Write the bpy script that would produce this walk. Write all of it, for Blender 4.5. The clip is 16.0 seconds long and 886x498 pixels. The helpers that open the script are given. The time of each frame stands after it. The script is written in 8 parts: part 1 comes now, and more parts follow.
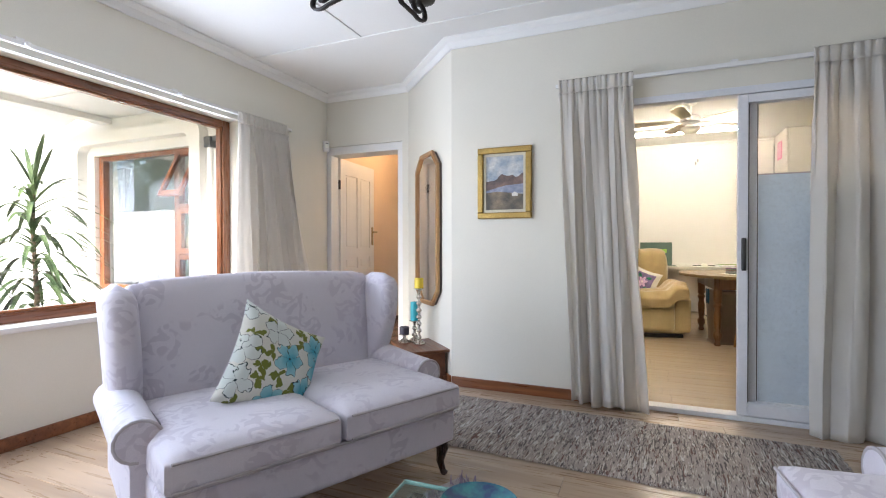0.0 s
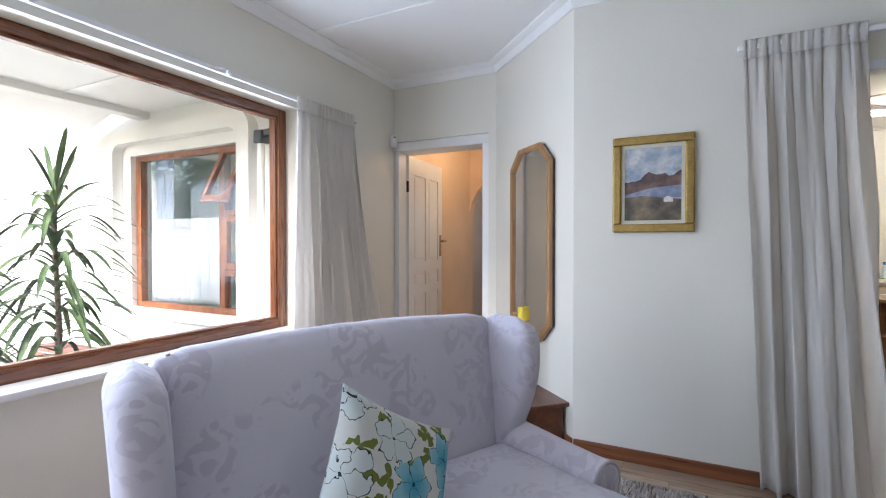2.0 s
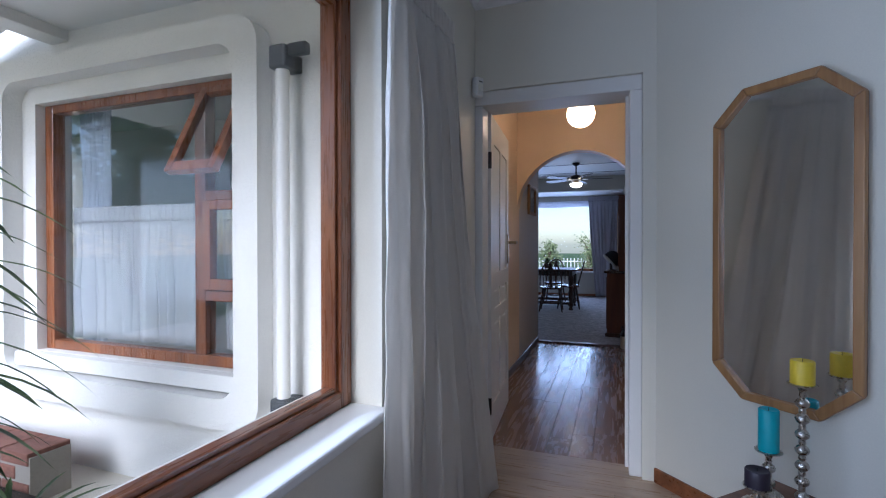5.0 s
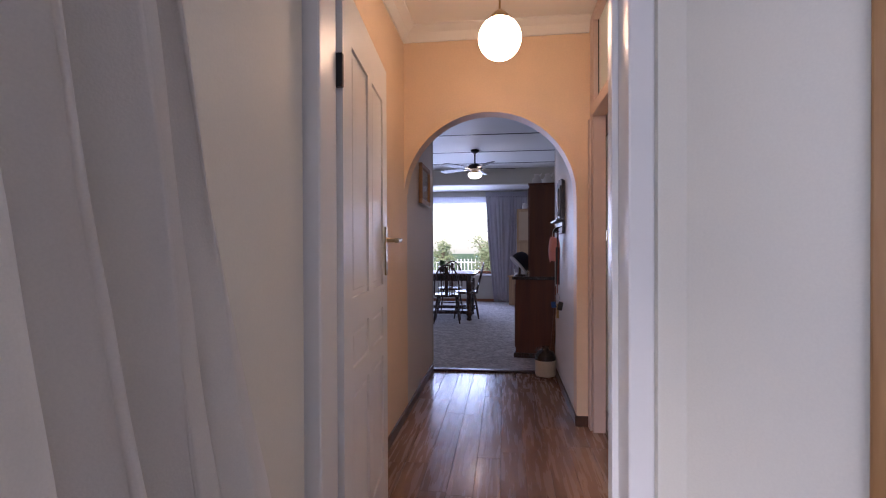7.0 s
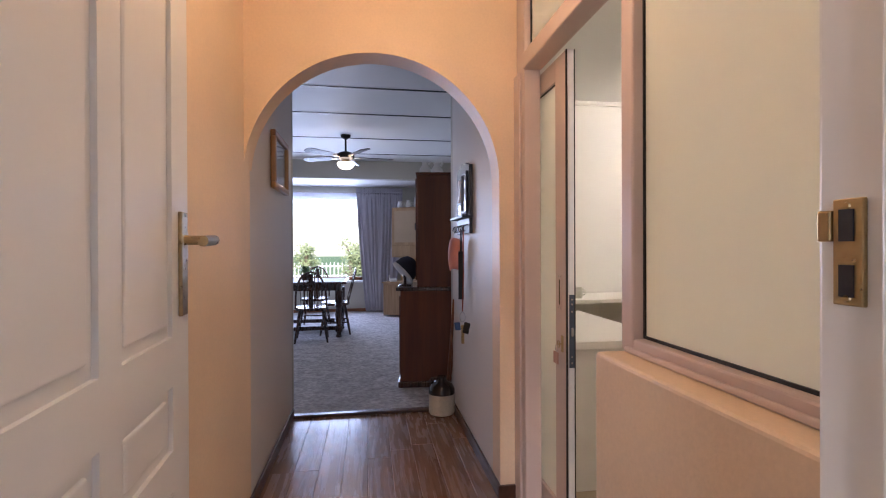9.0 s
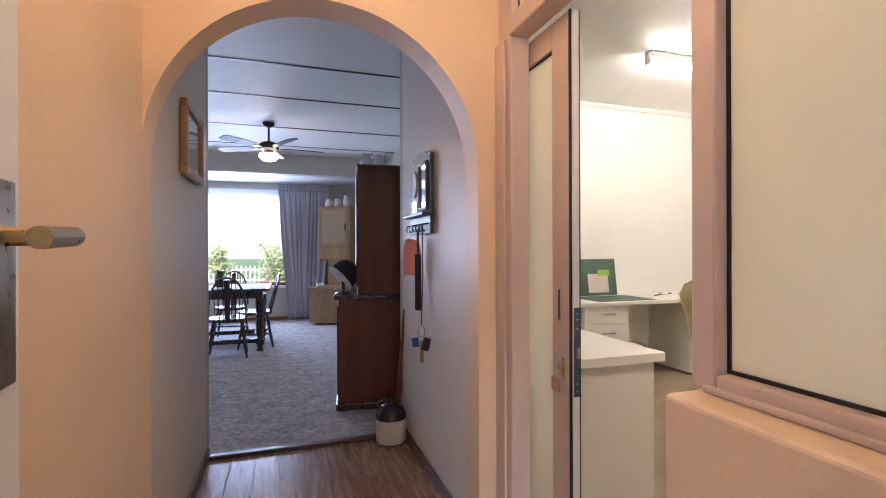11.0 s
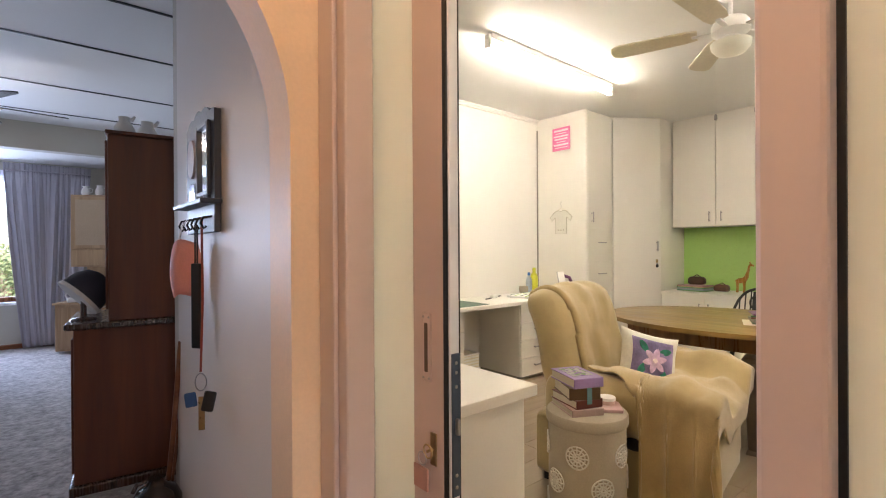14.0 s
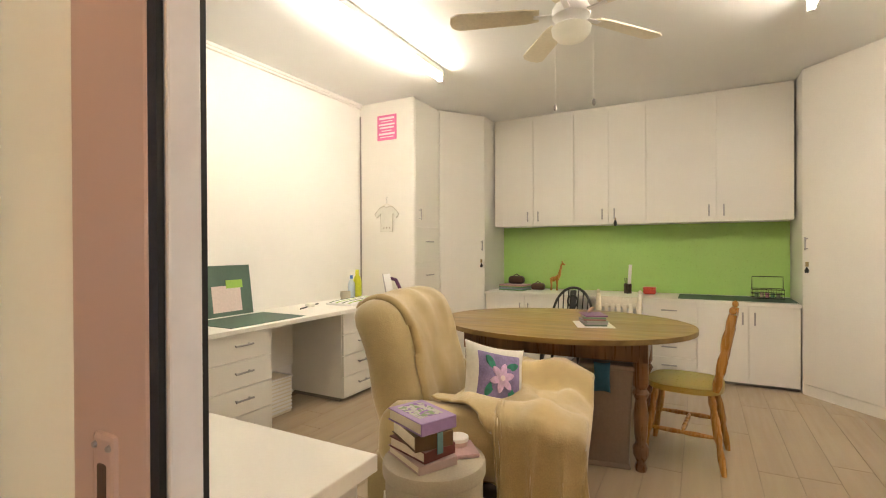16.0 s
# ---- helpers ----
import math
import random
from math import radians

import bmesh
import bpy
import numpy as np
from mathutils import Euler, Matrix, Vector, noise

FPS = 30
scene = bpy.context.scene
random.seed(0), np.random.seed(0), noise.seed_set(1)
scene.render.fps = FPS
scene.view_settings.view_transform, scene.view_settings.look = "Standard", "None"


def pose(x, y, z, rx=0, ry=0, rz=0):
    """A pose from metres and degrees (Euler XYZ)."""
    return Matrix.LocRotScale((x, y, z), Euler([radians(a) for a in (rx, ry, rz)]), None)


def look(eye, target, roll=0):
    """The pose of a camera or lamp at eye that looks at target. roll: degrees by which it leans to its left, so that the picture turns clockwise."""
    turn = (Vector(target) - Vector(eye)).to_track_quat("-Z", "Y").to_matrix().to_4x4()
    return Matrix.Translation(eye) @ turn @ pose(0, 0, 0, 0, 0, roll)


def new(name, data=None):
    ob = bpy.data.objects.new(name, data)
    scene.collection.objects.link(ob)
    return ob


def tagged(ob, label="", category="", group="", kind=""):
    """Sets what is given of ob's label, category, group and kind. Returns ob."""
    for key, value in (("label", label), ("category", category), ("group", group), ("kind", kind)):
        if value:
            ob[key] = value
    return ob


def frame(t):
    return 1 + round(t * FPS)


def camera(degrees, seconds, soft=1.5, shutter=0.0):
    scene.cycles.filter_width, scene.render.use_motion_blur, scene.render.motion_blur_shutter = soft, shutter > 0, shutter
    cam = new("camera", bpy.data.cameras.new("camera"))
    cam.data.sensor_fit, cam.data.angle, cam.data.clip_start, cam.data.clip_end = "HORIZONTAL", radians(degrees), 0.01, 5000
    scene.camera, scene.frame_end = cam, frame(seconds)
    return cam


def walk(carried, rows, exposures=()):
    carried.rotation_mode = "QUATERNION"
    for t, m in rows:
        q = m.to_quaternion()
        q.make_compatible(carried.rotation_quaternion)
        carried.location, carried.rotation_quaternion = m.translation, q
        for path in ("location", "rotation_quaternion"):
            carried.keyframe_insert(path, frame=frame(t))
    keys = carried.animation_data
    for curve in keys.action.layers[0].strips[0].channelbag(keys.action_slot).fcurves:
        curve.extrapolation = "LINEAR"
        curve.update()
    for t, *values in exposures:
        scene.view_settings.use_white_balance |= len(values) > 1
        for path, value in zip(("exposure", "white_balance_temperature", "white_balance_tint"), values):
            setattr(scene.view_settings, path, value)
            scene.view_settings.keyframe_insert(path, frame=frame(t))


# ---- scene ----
cam = camera(86.0, 16.0, soft=1.1)
METRES, EYE, TILT, LEAN, TURN = 7.15, 1.083, 0.0, 0.0, 22.8
ROWS = [
    (0.0, 0.0, 0.0, 0.0, -0.0, -0.57, 0.06),
    (0.5, -0.0128, 0.0201, 0.0032, 1.78, -0.58, 0.05),
    (1.0, -0.0267, 0.0476, 0.0063, 3.16, -0.66, 0.09),
    (1.5, -0.0446, 0.081, 0.0136, 3.84, -0.75, 0.08),
    (2.0, -0.0705, 0.1167, 0.0182, 3.87, -0.73, 0.01),
    (2.5, -0.0999, 0.1498, 0.0191, 3.93, -0.73, 0.02),
    (3.0, -0.1317, 0.1811, 0.0218, 3.76, -0.75, 0.04),
    (5.5, -0.2113, 0.3625, 0.0173, -5.44, -0.36, -0.04),
    (6.0, -0.1964, 0.4132, 0.017, -8.44, -0.3, -0.12),
    (6.5, -0.1831, 0.4672, 0.0183, -11.77, -0.38, 0.08),
    (7.0, -0.1681, 0.5182, 0.0175, -15.53, -0.43, 0.19),
    (7.5, -0.1562, 0.5631, 0.0188, -19.9, -0.4, 0.2),
    (8.0, -0.1476, 0.6002, 0.0192, -24.48, -0.36, 0.25),
    (8.5, -0.1380, 0.6327, 0.019, -28.53, -0.28, 0.2),
    (9.0, -0.1302, 0.6586, 0.0186, -31.64, -0.21, 0.22),
    (11.5, -0.1162, 0.7340, 0.0192, -43.45, 0.03, 0.18),
    (12.0, -0.1121, 0.7433, 0.0206, -46.06, 0.02, 0.2),
    (12.5, -0.1027, 0.7549, 0.0224, -49.03, -0.02, 0.21),
    (13.0, -0.0886, 0.7667, 0.0236, -52.96, -0.11, 0.27),
    (13.5, -0.0701, 0.7799, 0.0234, -57.8, -0.12, 0.24),
    (14.0, -0.0502, 0.7906, 0.022, -62.71, -0.1, 0.35),
    (14.5, -0.0319, 0.8016, 0.0221, -67.85, -0.24, 0.22),
    (15.0, -0.0118, 0.8109, 0.0237, -73.37, -0.3, 0.25),
    (15.5, 0.0090, 0.8172, 0.023, -79.01, -0.29, 0.27),
    (16.0, 0.0297, 0.8210, 0.0218, -84.37, -0.26, 0.3),
]
EXPOSURES = [(0.0, 1.86, 6200, 14), (1.5, 1.66, 5950, 14), (3.2, 1.08, 5600, 15), (5.5, 0.15, 5100, 14), (6.5, 0.58, 5500, 23), (7.0, 1.0, 5800, 30), (8.0, 1.3, 5950, 29), (9.0, 1.55, 5950, 22), (11.5, 1.82, 5950, 20), (13.0, 1.86, 6050, 17), (16.0, 1.88, 6380, 14)]
walk(cam, [(t, pose(0, 0, EYE, TILT, LEAN, TURN) @ pose(METRES * x, METRES * y, METRES * z, 90 + pitch, roll, yaw)) for t, x, y, z, yaw, pitch, roll in ROWS], EXPOSURES)

# ---- world, sun, large lights ----
world = bpy.data.worlds.new("sky")
scene.world = world
world.use_nodes = True
wn = world.node_tree
sky = wn.nodes.new("ShaderNodeTexSky")
sky.sky_type = "NISHITA"
sky.sun_disc = False
SUN_EL, SUN_AZ = 28.0, 184.0
sky.sun_elevation, sky.sun_rotation = radians(SUN_EL), radians(SUN_AZ)
wn.links.new(sky.outputs[0], wn.nodes["Background"].inputs[0])
wn.nodes["Background"].inputs[1].default_value = 0.15


def lamp(name, kind, m, energy, color=(1, 1, 1), size=0.1, size_y=None):
    data = bpy.data.lights.new(name, kind)
    data.energy, data.color = energy, color
    if kind == "AREA":
        data.shape, data.size, data.size_y = "RECTANGLE", size, size_y or size
    elif kind == "POINT":
        data.shadow_soft_size = size
    ob = new(name, data)
    ob.matrix_world = m
    return ob


sun_data = bpy.data.lights.new("sun", "SUN")
sun_data.energy, sun_data.angle, sun_data.color = 5.0, radians(40), (1, 0.95, 0.87)
sun = new("sun", sun_data)
az, el = radians(SUN_AZ), radians(SUN_EL)
sun_from = Vector((math.sin(az) * math.cos(el), math.cos(az) * math.cos(el), math.sin(el)))
sun.matrix_world = look(sun_from * 30, (0, 0, 0))

# daylight in the openings
lamp("window_daylight", "AREA", look((-3.11, 0.34, 1.38), (0, 0.34, 1.40)), 36, (0.74, 0.84, 1.0), 5.1, 1.42)
lamp("dining_daylight", "AREA", look((-4.0, 13.3, 1.5), (-4.0, 9.0, 1.2)), 48, (0.62, 0.74, 1.0), 2.4, 1.5)

# ---- small helpers ----


def part(name, bm, material, parent=None, label="", smooth=None):
    me = bpy.data.meshes.new(name)
    bmesh.ops.recalc_face_normals(bm, faces=bm.faces[:])
    bm.to_mesh(me)
    bm.free()
    me.materials.append(material)
    if smooth is not None:
        for p in me.polygons:
            p.use_smooth = True
        me.set_sharp_from_angle(angle=radians(smooth))
    ob = new(name, me)
    if parent is not None:
        ob.parent = parent
    if label:
        ob["label"] = label
    return ob


def thing(name, m, label, category, group="", kind=""):
    ob = new(name)
    ob.matrix_world = m
    return tagged(ob, label, category, group, kind)


def setting(ob):
    return tagged(ob, kind="structure")


def box(bm, x0, y0, z0, x1, y1, z1, bevel=0.0, seg=2, m=None):
    r = bmesh.ops.create_cube(bm, size=1)
    vs = r["verts"]
    for v in vs:
        v.co = Vector(((x0 + x1) / 2 + v.co.x * (x1 - x0), (y0 + y1) / 2 + v.co.y * (y1 - y0), (z0 + z1) / 2 + v.co.z * (z1 - z0)))
    if bevel > 0:
        es = list({e for v in vs for e in v.link_edges})
        r = bmesh.ops.bevel(bm, geom=es, offset=bevel, segments=seg, affect="EDGES", profile=0.5)
        vs = list({v for f in r["faces"] for v in f.verts} | {v for v in vs if v.is_valid})
    if m is not None:
        bmesh.ops.transform(bm, matrix=m, verts=[v for v in vs if v.is_valid])
    return vs


def boxed(x0, y0, z0, x1, y1, z1, bevel=0.0, seg=2, m=None):
    bm = bmesh.new()
    box(bm, x0, y0, z0, x1, y1, z1, bevel, seg, m)
    return bm


def lathe(profile, n=24, bm=None, m=None, sx=1.0, sy=1.0):
    """Turned solid from (radius, height) pairs."""
    bm = bm or bmesh.new()
    rings = []
    for r, z in profile:
        ring = []
        for i in range(n):
            a = 2 * math.pi * i / n
            ring.append(bm.verts.new((r * math.cos(a) * sx, r * math.sin(a) * sy, z)))
        rings.append(ring)
    for a, b in zip(rings, rings[1:]):
        for i in range(n):
            bm.faces.new((a[i], a[(i + 1) % n], b[(i + 1) % n], b[i]))
    bm.faces.new(rings[0][::-1])
    bm.faces.new(rings[-1])
    if m is not None:
        bmesh.ops.transform(bm, matrix=m, verts=[v for r in rings for v in r])
    return bm


def tube(points, radius, n=8, bm=None, closed=False, flat=1.0):
    """Round bar along points; radius may be one number or one a point."""
    bm = bm or bmesh.new()
    pts = [Vector(p) for p in points]
    rings = []
    prev = None
    for i, p in enumerate(pts):
        a = pts[i - 1] if i or closed else p
        b = pts[(i + 1) % len(pts)] if i < len(pts) - 1 or closed else p
        d = (b - a).normalized()
        if prev is None:
            up = Vector((0, 0, 1)) if abs(d.z) < 0.9 else Vector((1, 0, 0))
        else:
            up = prev
        side = d.cross(up).normalized()
        up = side.cross(d).normalized()
        prev = up
        r = radius[i] if isinstance(radius, (list, tuple)) else radius
        rings.append([bm.verts.new(p + side * r * math.cos(2 * math.pi * k / n) + up * r * flat * math.sin(2 * math.pi * k / n)) for k in range(n)])
    pairs = list(zip(rings, rings[1:])) + ([(rings[-1], rings[0])] if closed else [])
    for a, b in pairs:
        for k in range(n):
            bm.faces.new((a[k], a[(k + 1) % n], b[(k + 1) % n], b[k]))
    if not closed:
        bm.faces.new(rings[0][::-1])
        bm.faces.new(rings[-1])
    return bm


def prism(outline, z0, z1, bm=None):
    """Upright solid over an outline of (x, y) pairs."""
    bm = bm or bmesh.new()
    lo = [bm.verts.new((x, y, z0)) for x, y in outline]
    hi = [bm.verts.new((x, y, z1)) for x, y in outline]
    n = len(outline)
    for i in range(n):
        bm.faces.new((lo[i], lo[(i + 1) % n], hi[(i + 1) % n], hi[i]))
    bm.faces.new(lo[::-1])
    bm.faces.new(hi)
    return bm


def turned(bm, m):
    bmesh.ops.transform(bm, matrix=m, verts=bm.verts[:])
    return bm


def bevelled(bm, w, seg=2, angle=30):
    es = [e for e in bm.edges if len(e.link_faces) == 2 and e.calc_face_angle(0) > radians(angle)]
    bmesh.ops.bevel(bm, geom=es, offset=w, segments=seg, affect="EDGES", profile=0.5)
    return bm


# ---- materials ----


def material(name, color, rough=0.6, metal=0.0, vary=0.06, grain=0.05, scale=3.0, fine=60.0, bump=0.1, spec=0.5, stretch=(1, 1, 1), sheen=0.0, coat=0.0, second=None, amount=0.0):
    """Paint, cloth, wood and metal: a base colour with broad and fine variation and a fine relief."""
    m = bpy.data.materials.new(name)
    m.use_nodes = True
    nt = m.node_tree
    b = nt.nodes["Principled BSDF"]
    tc = nt.nodes.new("ShaderNodeTexCoord")
    mp = nt.nodes.new("ShaderNodeMapping")
    mp.inputs["Scale"].default_value = stretch
    nt.links.new(tc.outputs["Object"], mp.inputs[0])
    n1 = nt.nodes.new("ShaderNodeTexNoise")
    n1.inputs["Scale"].default_value, n1.inputs["Detail"].default_value = scale, 5
    n2 = nt.nodes.new("ShaderNodeTexNoise")
    n2.inputs["Scale"].default_value, n2.inputs["Detail"].default_value = fine, 4
    for n in (n1, n2):
        nt.links.new(mp.outputs[0], n.inputs["Vector"])
    r1 = nt.nodes.new("ShaderNodeMapRange")
    r1.inputs[1].default_value, r1.inputs[2].default_value = 0.3, 0.7
    r1.inputs[3].default_value, r1.inputs[4].default_value = 1 - vary, 1 + vary
    r2 = nt.nodes.new("ShaderNodeMapRange")
    r2.inputs[1].default_value, r2.inputs[2].default_value = 0.3, 0.7
    r2.inputs[3].default_value, r2.inputs[4].default_value = 1 - grain, 1 + grain
    nt.links.new(n1.outputs[0], r1.inputs[0])
    nt.links.new(n2.outputs[0], r2.inputs[0])
    mul = nt.nodes.new("ShaderNodeMath")
    mul.operation = "MULTIPLY"
    nt.links.new(r1.outputs[0], mul.inputs[0])
    nt.links.new(r2.outputs[0], mul.inputs[1])
    vm = nt.nodes.new("ShaderNodeVectorMath")
    vm.operation = "SCALE"
    if second:
        mx = nt.nodes.new("ShaderNodeMixRGB")
        mx.inputs[1].default_value, mx.inputs[2].default_value = (*color, 1), (*second, 1)
        rr = nt.nodes.new("ShaderNodeMapRange")
        rr.inputs[1].default_value, rr.inputs[2].default_value = 0.5 - amount, 0.5 + amount
        nt.links.new(n1.outputs[0], rr.inputs[0])
        nt.links.new(rr.outputs[0], mx.inputs[0])
        nt.links.new(mx.outputs[0], vm.inputs[0])
    else:
        vm.inputs[0].default_value = color
    nt.links.new(mul.outputs[0], vm.inputs["Scale"])
    nt.links.new(vm.outputs[0], b.inputs["Base Color"])
    rg = nt.nodes.new("ShaderNodeMapRange")
    rg.inputs[3].default_value, rg.inputs[4].default_value = max(0.02, rough - 0.08), min(1, rough + 0.08)
    nt.links.new(n2.outputs[0], rg.inputs[0])
    nt.links.new(rg.outputs[0], b.inputs["Roughness"])
    b.inputs["Metallic"].default_value = metal
    b.inputs["Specular IOR Level"].default_value = spec
    if sheen:
        b.inputs["Sheen Weight"].default_value = sheen
    if coat:
        b.inputs["Coat Weight"].default_value, b.inputs["Coat Roughness"].default_value = coat, 0.15
    if bump:
        bp = nt.nodes.new("ShaderNodeBump")
        bp.inputs["Strength"].default_value, bp.inputs["Distance"].default_value = bump, 0.01
        nt.links.new(n2.outputs[0], bp.inputs["Height"])
        nt.links.new(bp.outputs[0], b.inputs["Normal"])
    return m


def glowing(name, color, strength):
    m = bpy.data.materials.new(name)
    m.use_nodes = True
    b = m.node_tree.nodes["Principled BSDF"]
    b.inputs["Base Color"].default_value = (*[min(1, c) for c in color], 1)
    b.inputs["Emission Color"].default_value, b.inputs["Emission Strength"].default_value = (*color, 1), strength
    return m


def glass(name, color=(1, 1, 1), least=0.03):
    """Thin clear pane: mostly see-through with a real sheen."""
    m = bpy.data.materials.new(name)
    m.use_nodes = True
    nt = m.node_tree
    nt.nodes.remove(nt.nodes["Principled BSDF"])
    tr = nt.nodes.new("ShaderNodeBsdfTransparent")
    tr.inputs[0].default_value = (*color, 1)
    gl = nt.nodes.new("ShaderNodeBsdfGlossy")
    gl.inputs["Roughness"].default_value = 0.02
    lw = nt.nodes.new("ShaderNodeLayerWeight")
    lw.inputs[0].default_value = 0.5
    pw = nt.nodes.new("ShaderNodeMath")
    pw.operation = "POWER"
    pw.inputs[1].default_value = 4.0
    nt.links.new(lw.outputs["Facing"], pw.inputs[0])
    fr = nt.nodes.new("ShaderNodeMapRange")
    fr.inputs[3].default_value, fr.inputs[4].default_value = least, 0.7
    nt.links.new(pw.outputs[0], fr.inputs[0])
    mx = nt.nodes.new("ShaderNodeMixShader")
    nt.links.new(fr.outputs[0], mx.inputs[0])
    nt.links.new(tr.outputs[0], mx.inputs[1])
    nt.links.new(gl.outputs[0], mx.inputs[2])
    nt.links.new(mx.outputs[0], nt.nodes["Material Output"].inputs[0])
    return m


def frosted(name, color, through_amount):
    """Milky glass: light comes through scattered."""
    m = bpy.data.materials.new(name)
    m.use_nodes = True
    nt = m.node_tree
    b = nt.nodes["Principled BSDF"]
    b.inputs["Base Color"].default_value, b.inputs["Roughness"].default_value = (*color, 1), 0.28
    tl = nt.nodes.new("ShaderNodeBsdfTranslucent")
    tl.inputs[0].default_value = (*color, 1)
    mx = nt.nodes.new("ShaderNodeMixShader")
    mx.inputs[0].default_value = through_amount
    nt.links.new(b.outputs[0], mx.inputs[1])
    nt.links.new(tl.outputs[0], mx.inputs[2])
    nt.links.new(mx.outputs[0], nt.nodes["Material Output"].inputs[0])
    return m


def wood(name, dark, light, rough=0.4, scale=1.0, axis=0, coat=0.0, rings=6.0, spread=0.5, relief=0.12):
    """Grain that runs along one axis, with pores and slow bands; each piece differs a little."""
    m = bpy.data.materials.new(name)
    m.use_nodes = True
    nt = m.node_tree
    b = nt.nodes["Principled BSDF"]
    tc = nt.nodes.new("ShaderNodeTexCoord")
    oi = nt.nodes.new("ShaderNodeObjectInfo")
    off = nt.nodes.new("ShaderNodeVectorMath")
    off.operation = "MULTIPLY_ADD"
    off.inputs[1].default_value = (7, 5, 3)
    nt.links.new(oi.outputs["Random"], off.inputs[0])
    nt.links.new(tc.outputs["Object"], off.inputs[2])
    mp = nt.nodes.new("ShaderNodeMapping")
    s = [14 * scale] * 3
    s[axis] = 0.9 * scale
    mp.inputs["Scale"].default_value = s
    nt.links.new(off.outputs[0], mp.inputs[0])
    n1 = nt.nodes.new("ShaderNodeTexNoise")
    n1.inputs["Scale"].default_value, n1.inputs["Detail"].default_value, n1.inputs["Distortion"].default_value = 1.0, 6, 0.8
    n2 = nt.nodes.new("ShaderNodeTexNoise")
    n2.inputs["Scale"].default_value, n2.inputs["Detail"].default_value = rings, 4
    nt.links.new(mp.outputs[0], n1.inputs["Vector"])
    nt.links.new(mp.outputs[0], n2.inputs["Vector"])
    add = nt.nodes.new("ShaderNodeMath")
    add.operation = "MULTIPLY_ADD"
    add.inputs[1].default_value = 0.35
    nt.links.new(n2.outputs[0], add.inputs[0])
    nt.links.new(n1.outputs[0], add.inputs[2])
    sh = nt.nodes.new("ShaderNodeMath")
    sh.operation = "MULTIPLY_ADD"
    sh.inputs[1].default_value = 0.18
    nt.links.new(oi.outputs["Random"], sh.inputs[0])
    nt.links.new(add.outputs[0], sh.inputs[2])
    cr = nt.nodes.new("ShaderNodeValToRGB")
    cr.color_ramp.elements[0].position, cr.color_ramp.elements[0].color = 0.76 - spread / 2, (*dark, 1)
    cr.color_ramp.elements[1].position, cr.color_ramp.elements[1].color = 0.76 + spread / 2, (*light, 1)
    nt.links.new(sh.outputs[0], cr.inputs[0])
    nt.links.new(cr.outputs[0], b.inputs["Base Color"])
    rg = nt.nodes.new("ShaderNodeMapRange")
    rg.inputs[1].default_value, rg.inputs[2].default_value = 0.3, 0.7
    rg.inputs[3].default_value, rg.inputs[4].default_value = max(0.05, rough - 0.07), rough + 0.11
    nt.links.new(n2.outputs[0], rg.inputs[0])
    nt.links.new(rg.outputs[0], b.inputs["Roughness"])
    b.inputs["Coat Weight"].default_value, b.inputs["Coat Roughness"].default_value = coat, 0.12
    bp = nt.nodes.new("ShaderNodeBump")
    bp.inputs["Strength"].default_value, bp.inputs["Distance"].default_value = relief, 0.004
    nt.links.new(n2.outputs[0], bp.inputs["Height"])
    nt.links.new(bp.outputs[0], b.inputs["Normal"])
    return m


M_LOUNGE = material("lounge_wall_paint", (0.73, 0.70, 0.61), 0.55, vary=0.03, grain=0.02, scale=1.2, fine=180, bump=0.06)
M_HALL = material("hall_wall_paint", (0.78, 0.595, 0.415), 0.5, vary=0.07, grain=0.03, scale=1.6, fine=90, bump=0.08)
M_PASSAGE = material("passage_wall_paint", (0.70, 0.66, 0.62), 0.5, vary=0.03, grain=0.02, scale=1.4, fine=120, bump=0.06)
M_SEW = material("sewing_room_paint", (0.82, 0.80, 0.75), 0.5, vary=0.02, grain=0.02, scale=1.3, fine=150, bump=0.06)
M_DINING = material("dining_wall_paint", (0.50, 0.48, 0.42), 0.55, vary=0.03, grain=0.02, scale=1.3, fine=120, bump=0.06)
M_CEIL = material("ceiling_paint", (0.82, 0.82, 0.80), 0.6, vary=0.02, grain=0.015, scale=1.1, fine=140, bump=0.05)
M_WHITE = material("white_gloss_paint", (0.80, 0.79, 0.77), 0.34, vary=0.015, grain=0.004, scale=2.5, fine=90, bump=0)
M_OUT = material("white_outside_plaster", (0.80, 0.79, 0.76), 0.8, vary=0.05, grain=0.04, scale=2, fine=70, bump=0.3)
M_FRAME = wood("varnished_window_timber", (0.10, 0.028, 0.010), (0.30, 0.105, 0.035), 0.28, 1.0, 2, 0.3)
M_FRAME_LEVEL = wood("varnished_window_rail", (0.10, 0.028, 0.010), (0.30, 0.105, 0.035), 0.28, 1.0, 1, 0.3)
M_SKIRT = wood("varnished_skirting", (0.12, 0.035, 0.012), (0.30, 0.11, 0.04), 0.32, 1.0, 0, 0.3)
M_DARKSKIRT = wood("dark_skirting", (0.035, 0.014, 0.008), (0.10, 0.04, 0.02), 0.35, 1.0, 1, 0.3)
M_PLANK = wood("laminate_floor_board", (0.26, 0.175, 0.11), (0.48, 0.36, 0.25), 0.3, 0.8, 0, 0.15, 5.0, 0.7)
M_PLANKH = wood("hall_floor_board", (0.17, 0.09, 0.055), (0.33, 0.19, 0.12), 0.24, 0.8, 1, 0.25, 4.0, 0.7, 0.42)
M_PLANKS = wood("pale_vinyl_board", (0.27, 0.20, 0.125), (0.38, 0.295, 0.19), 0.36, 0.8, 0, 0.1, 3.0, 1.2, 0.06)
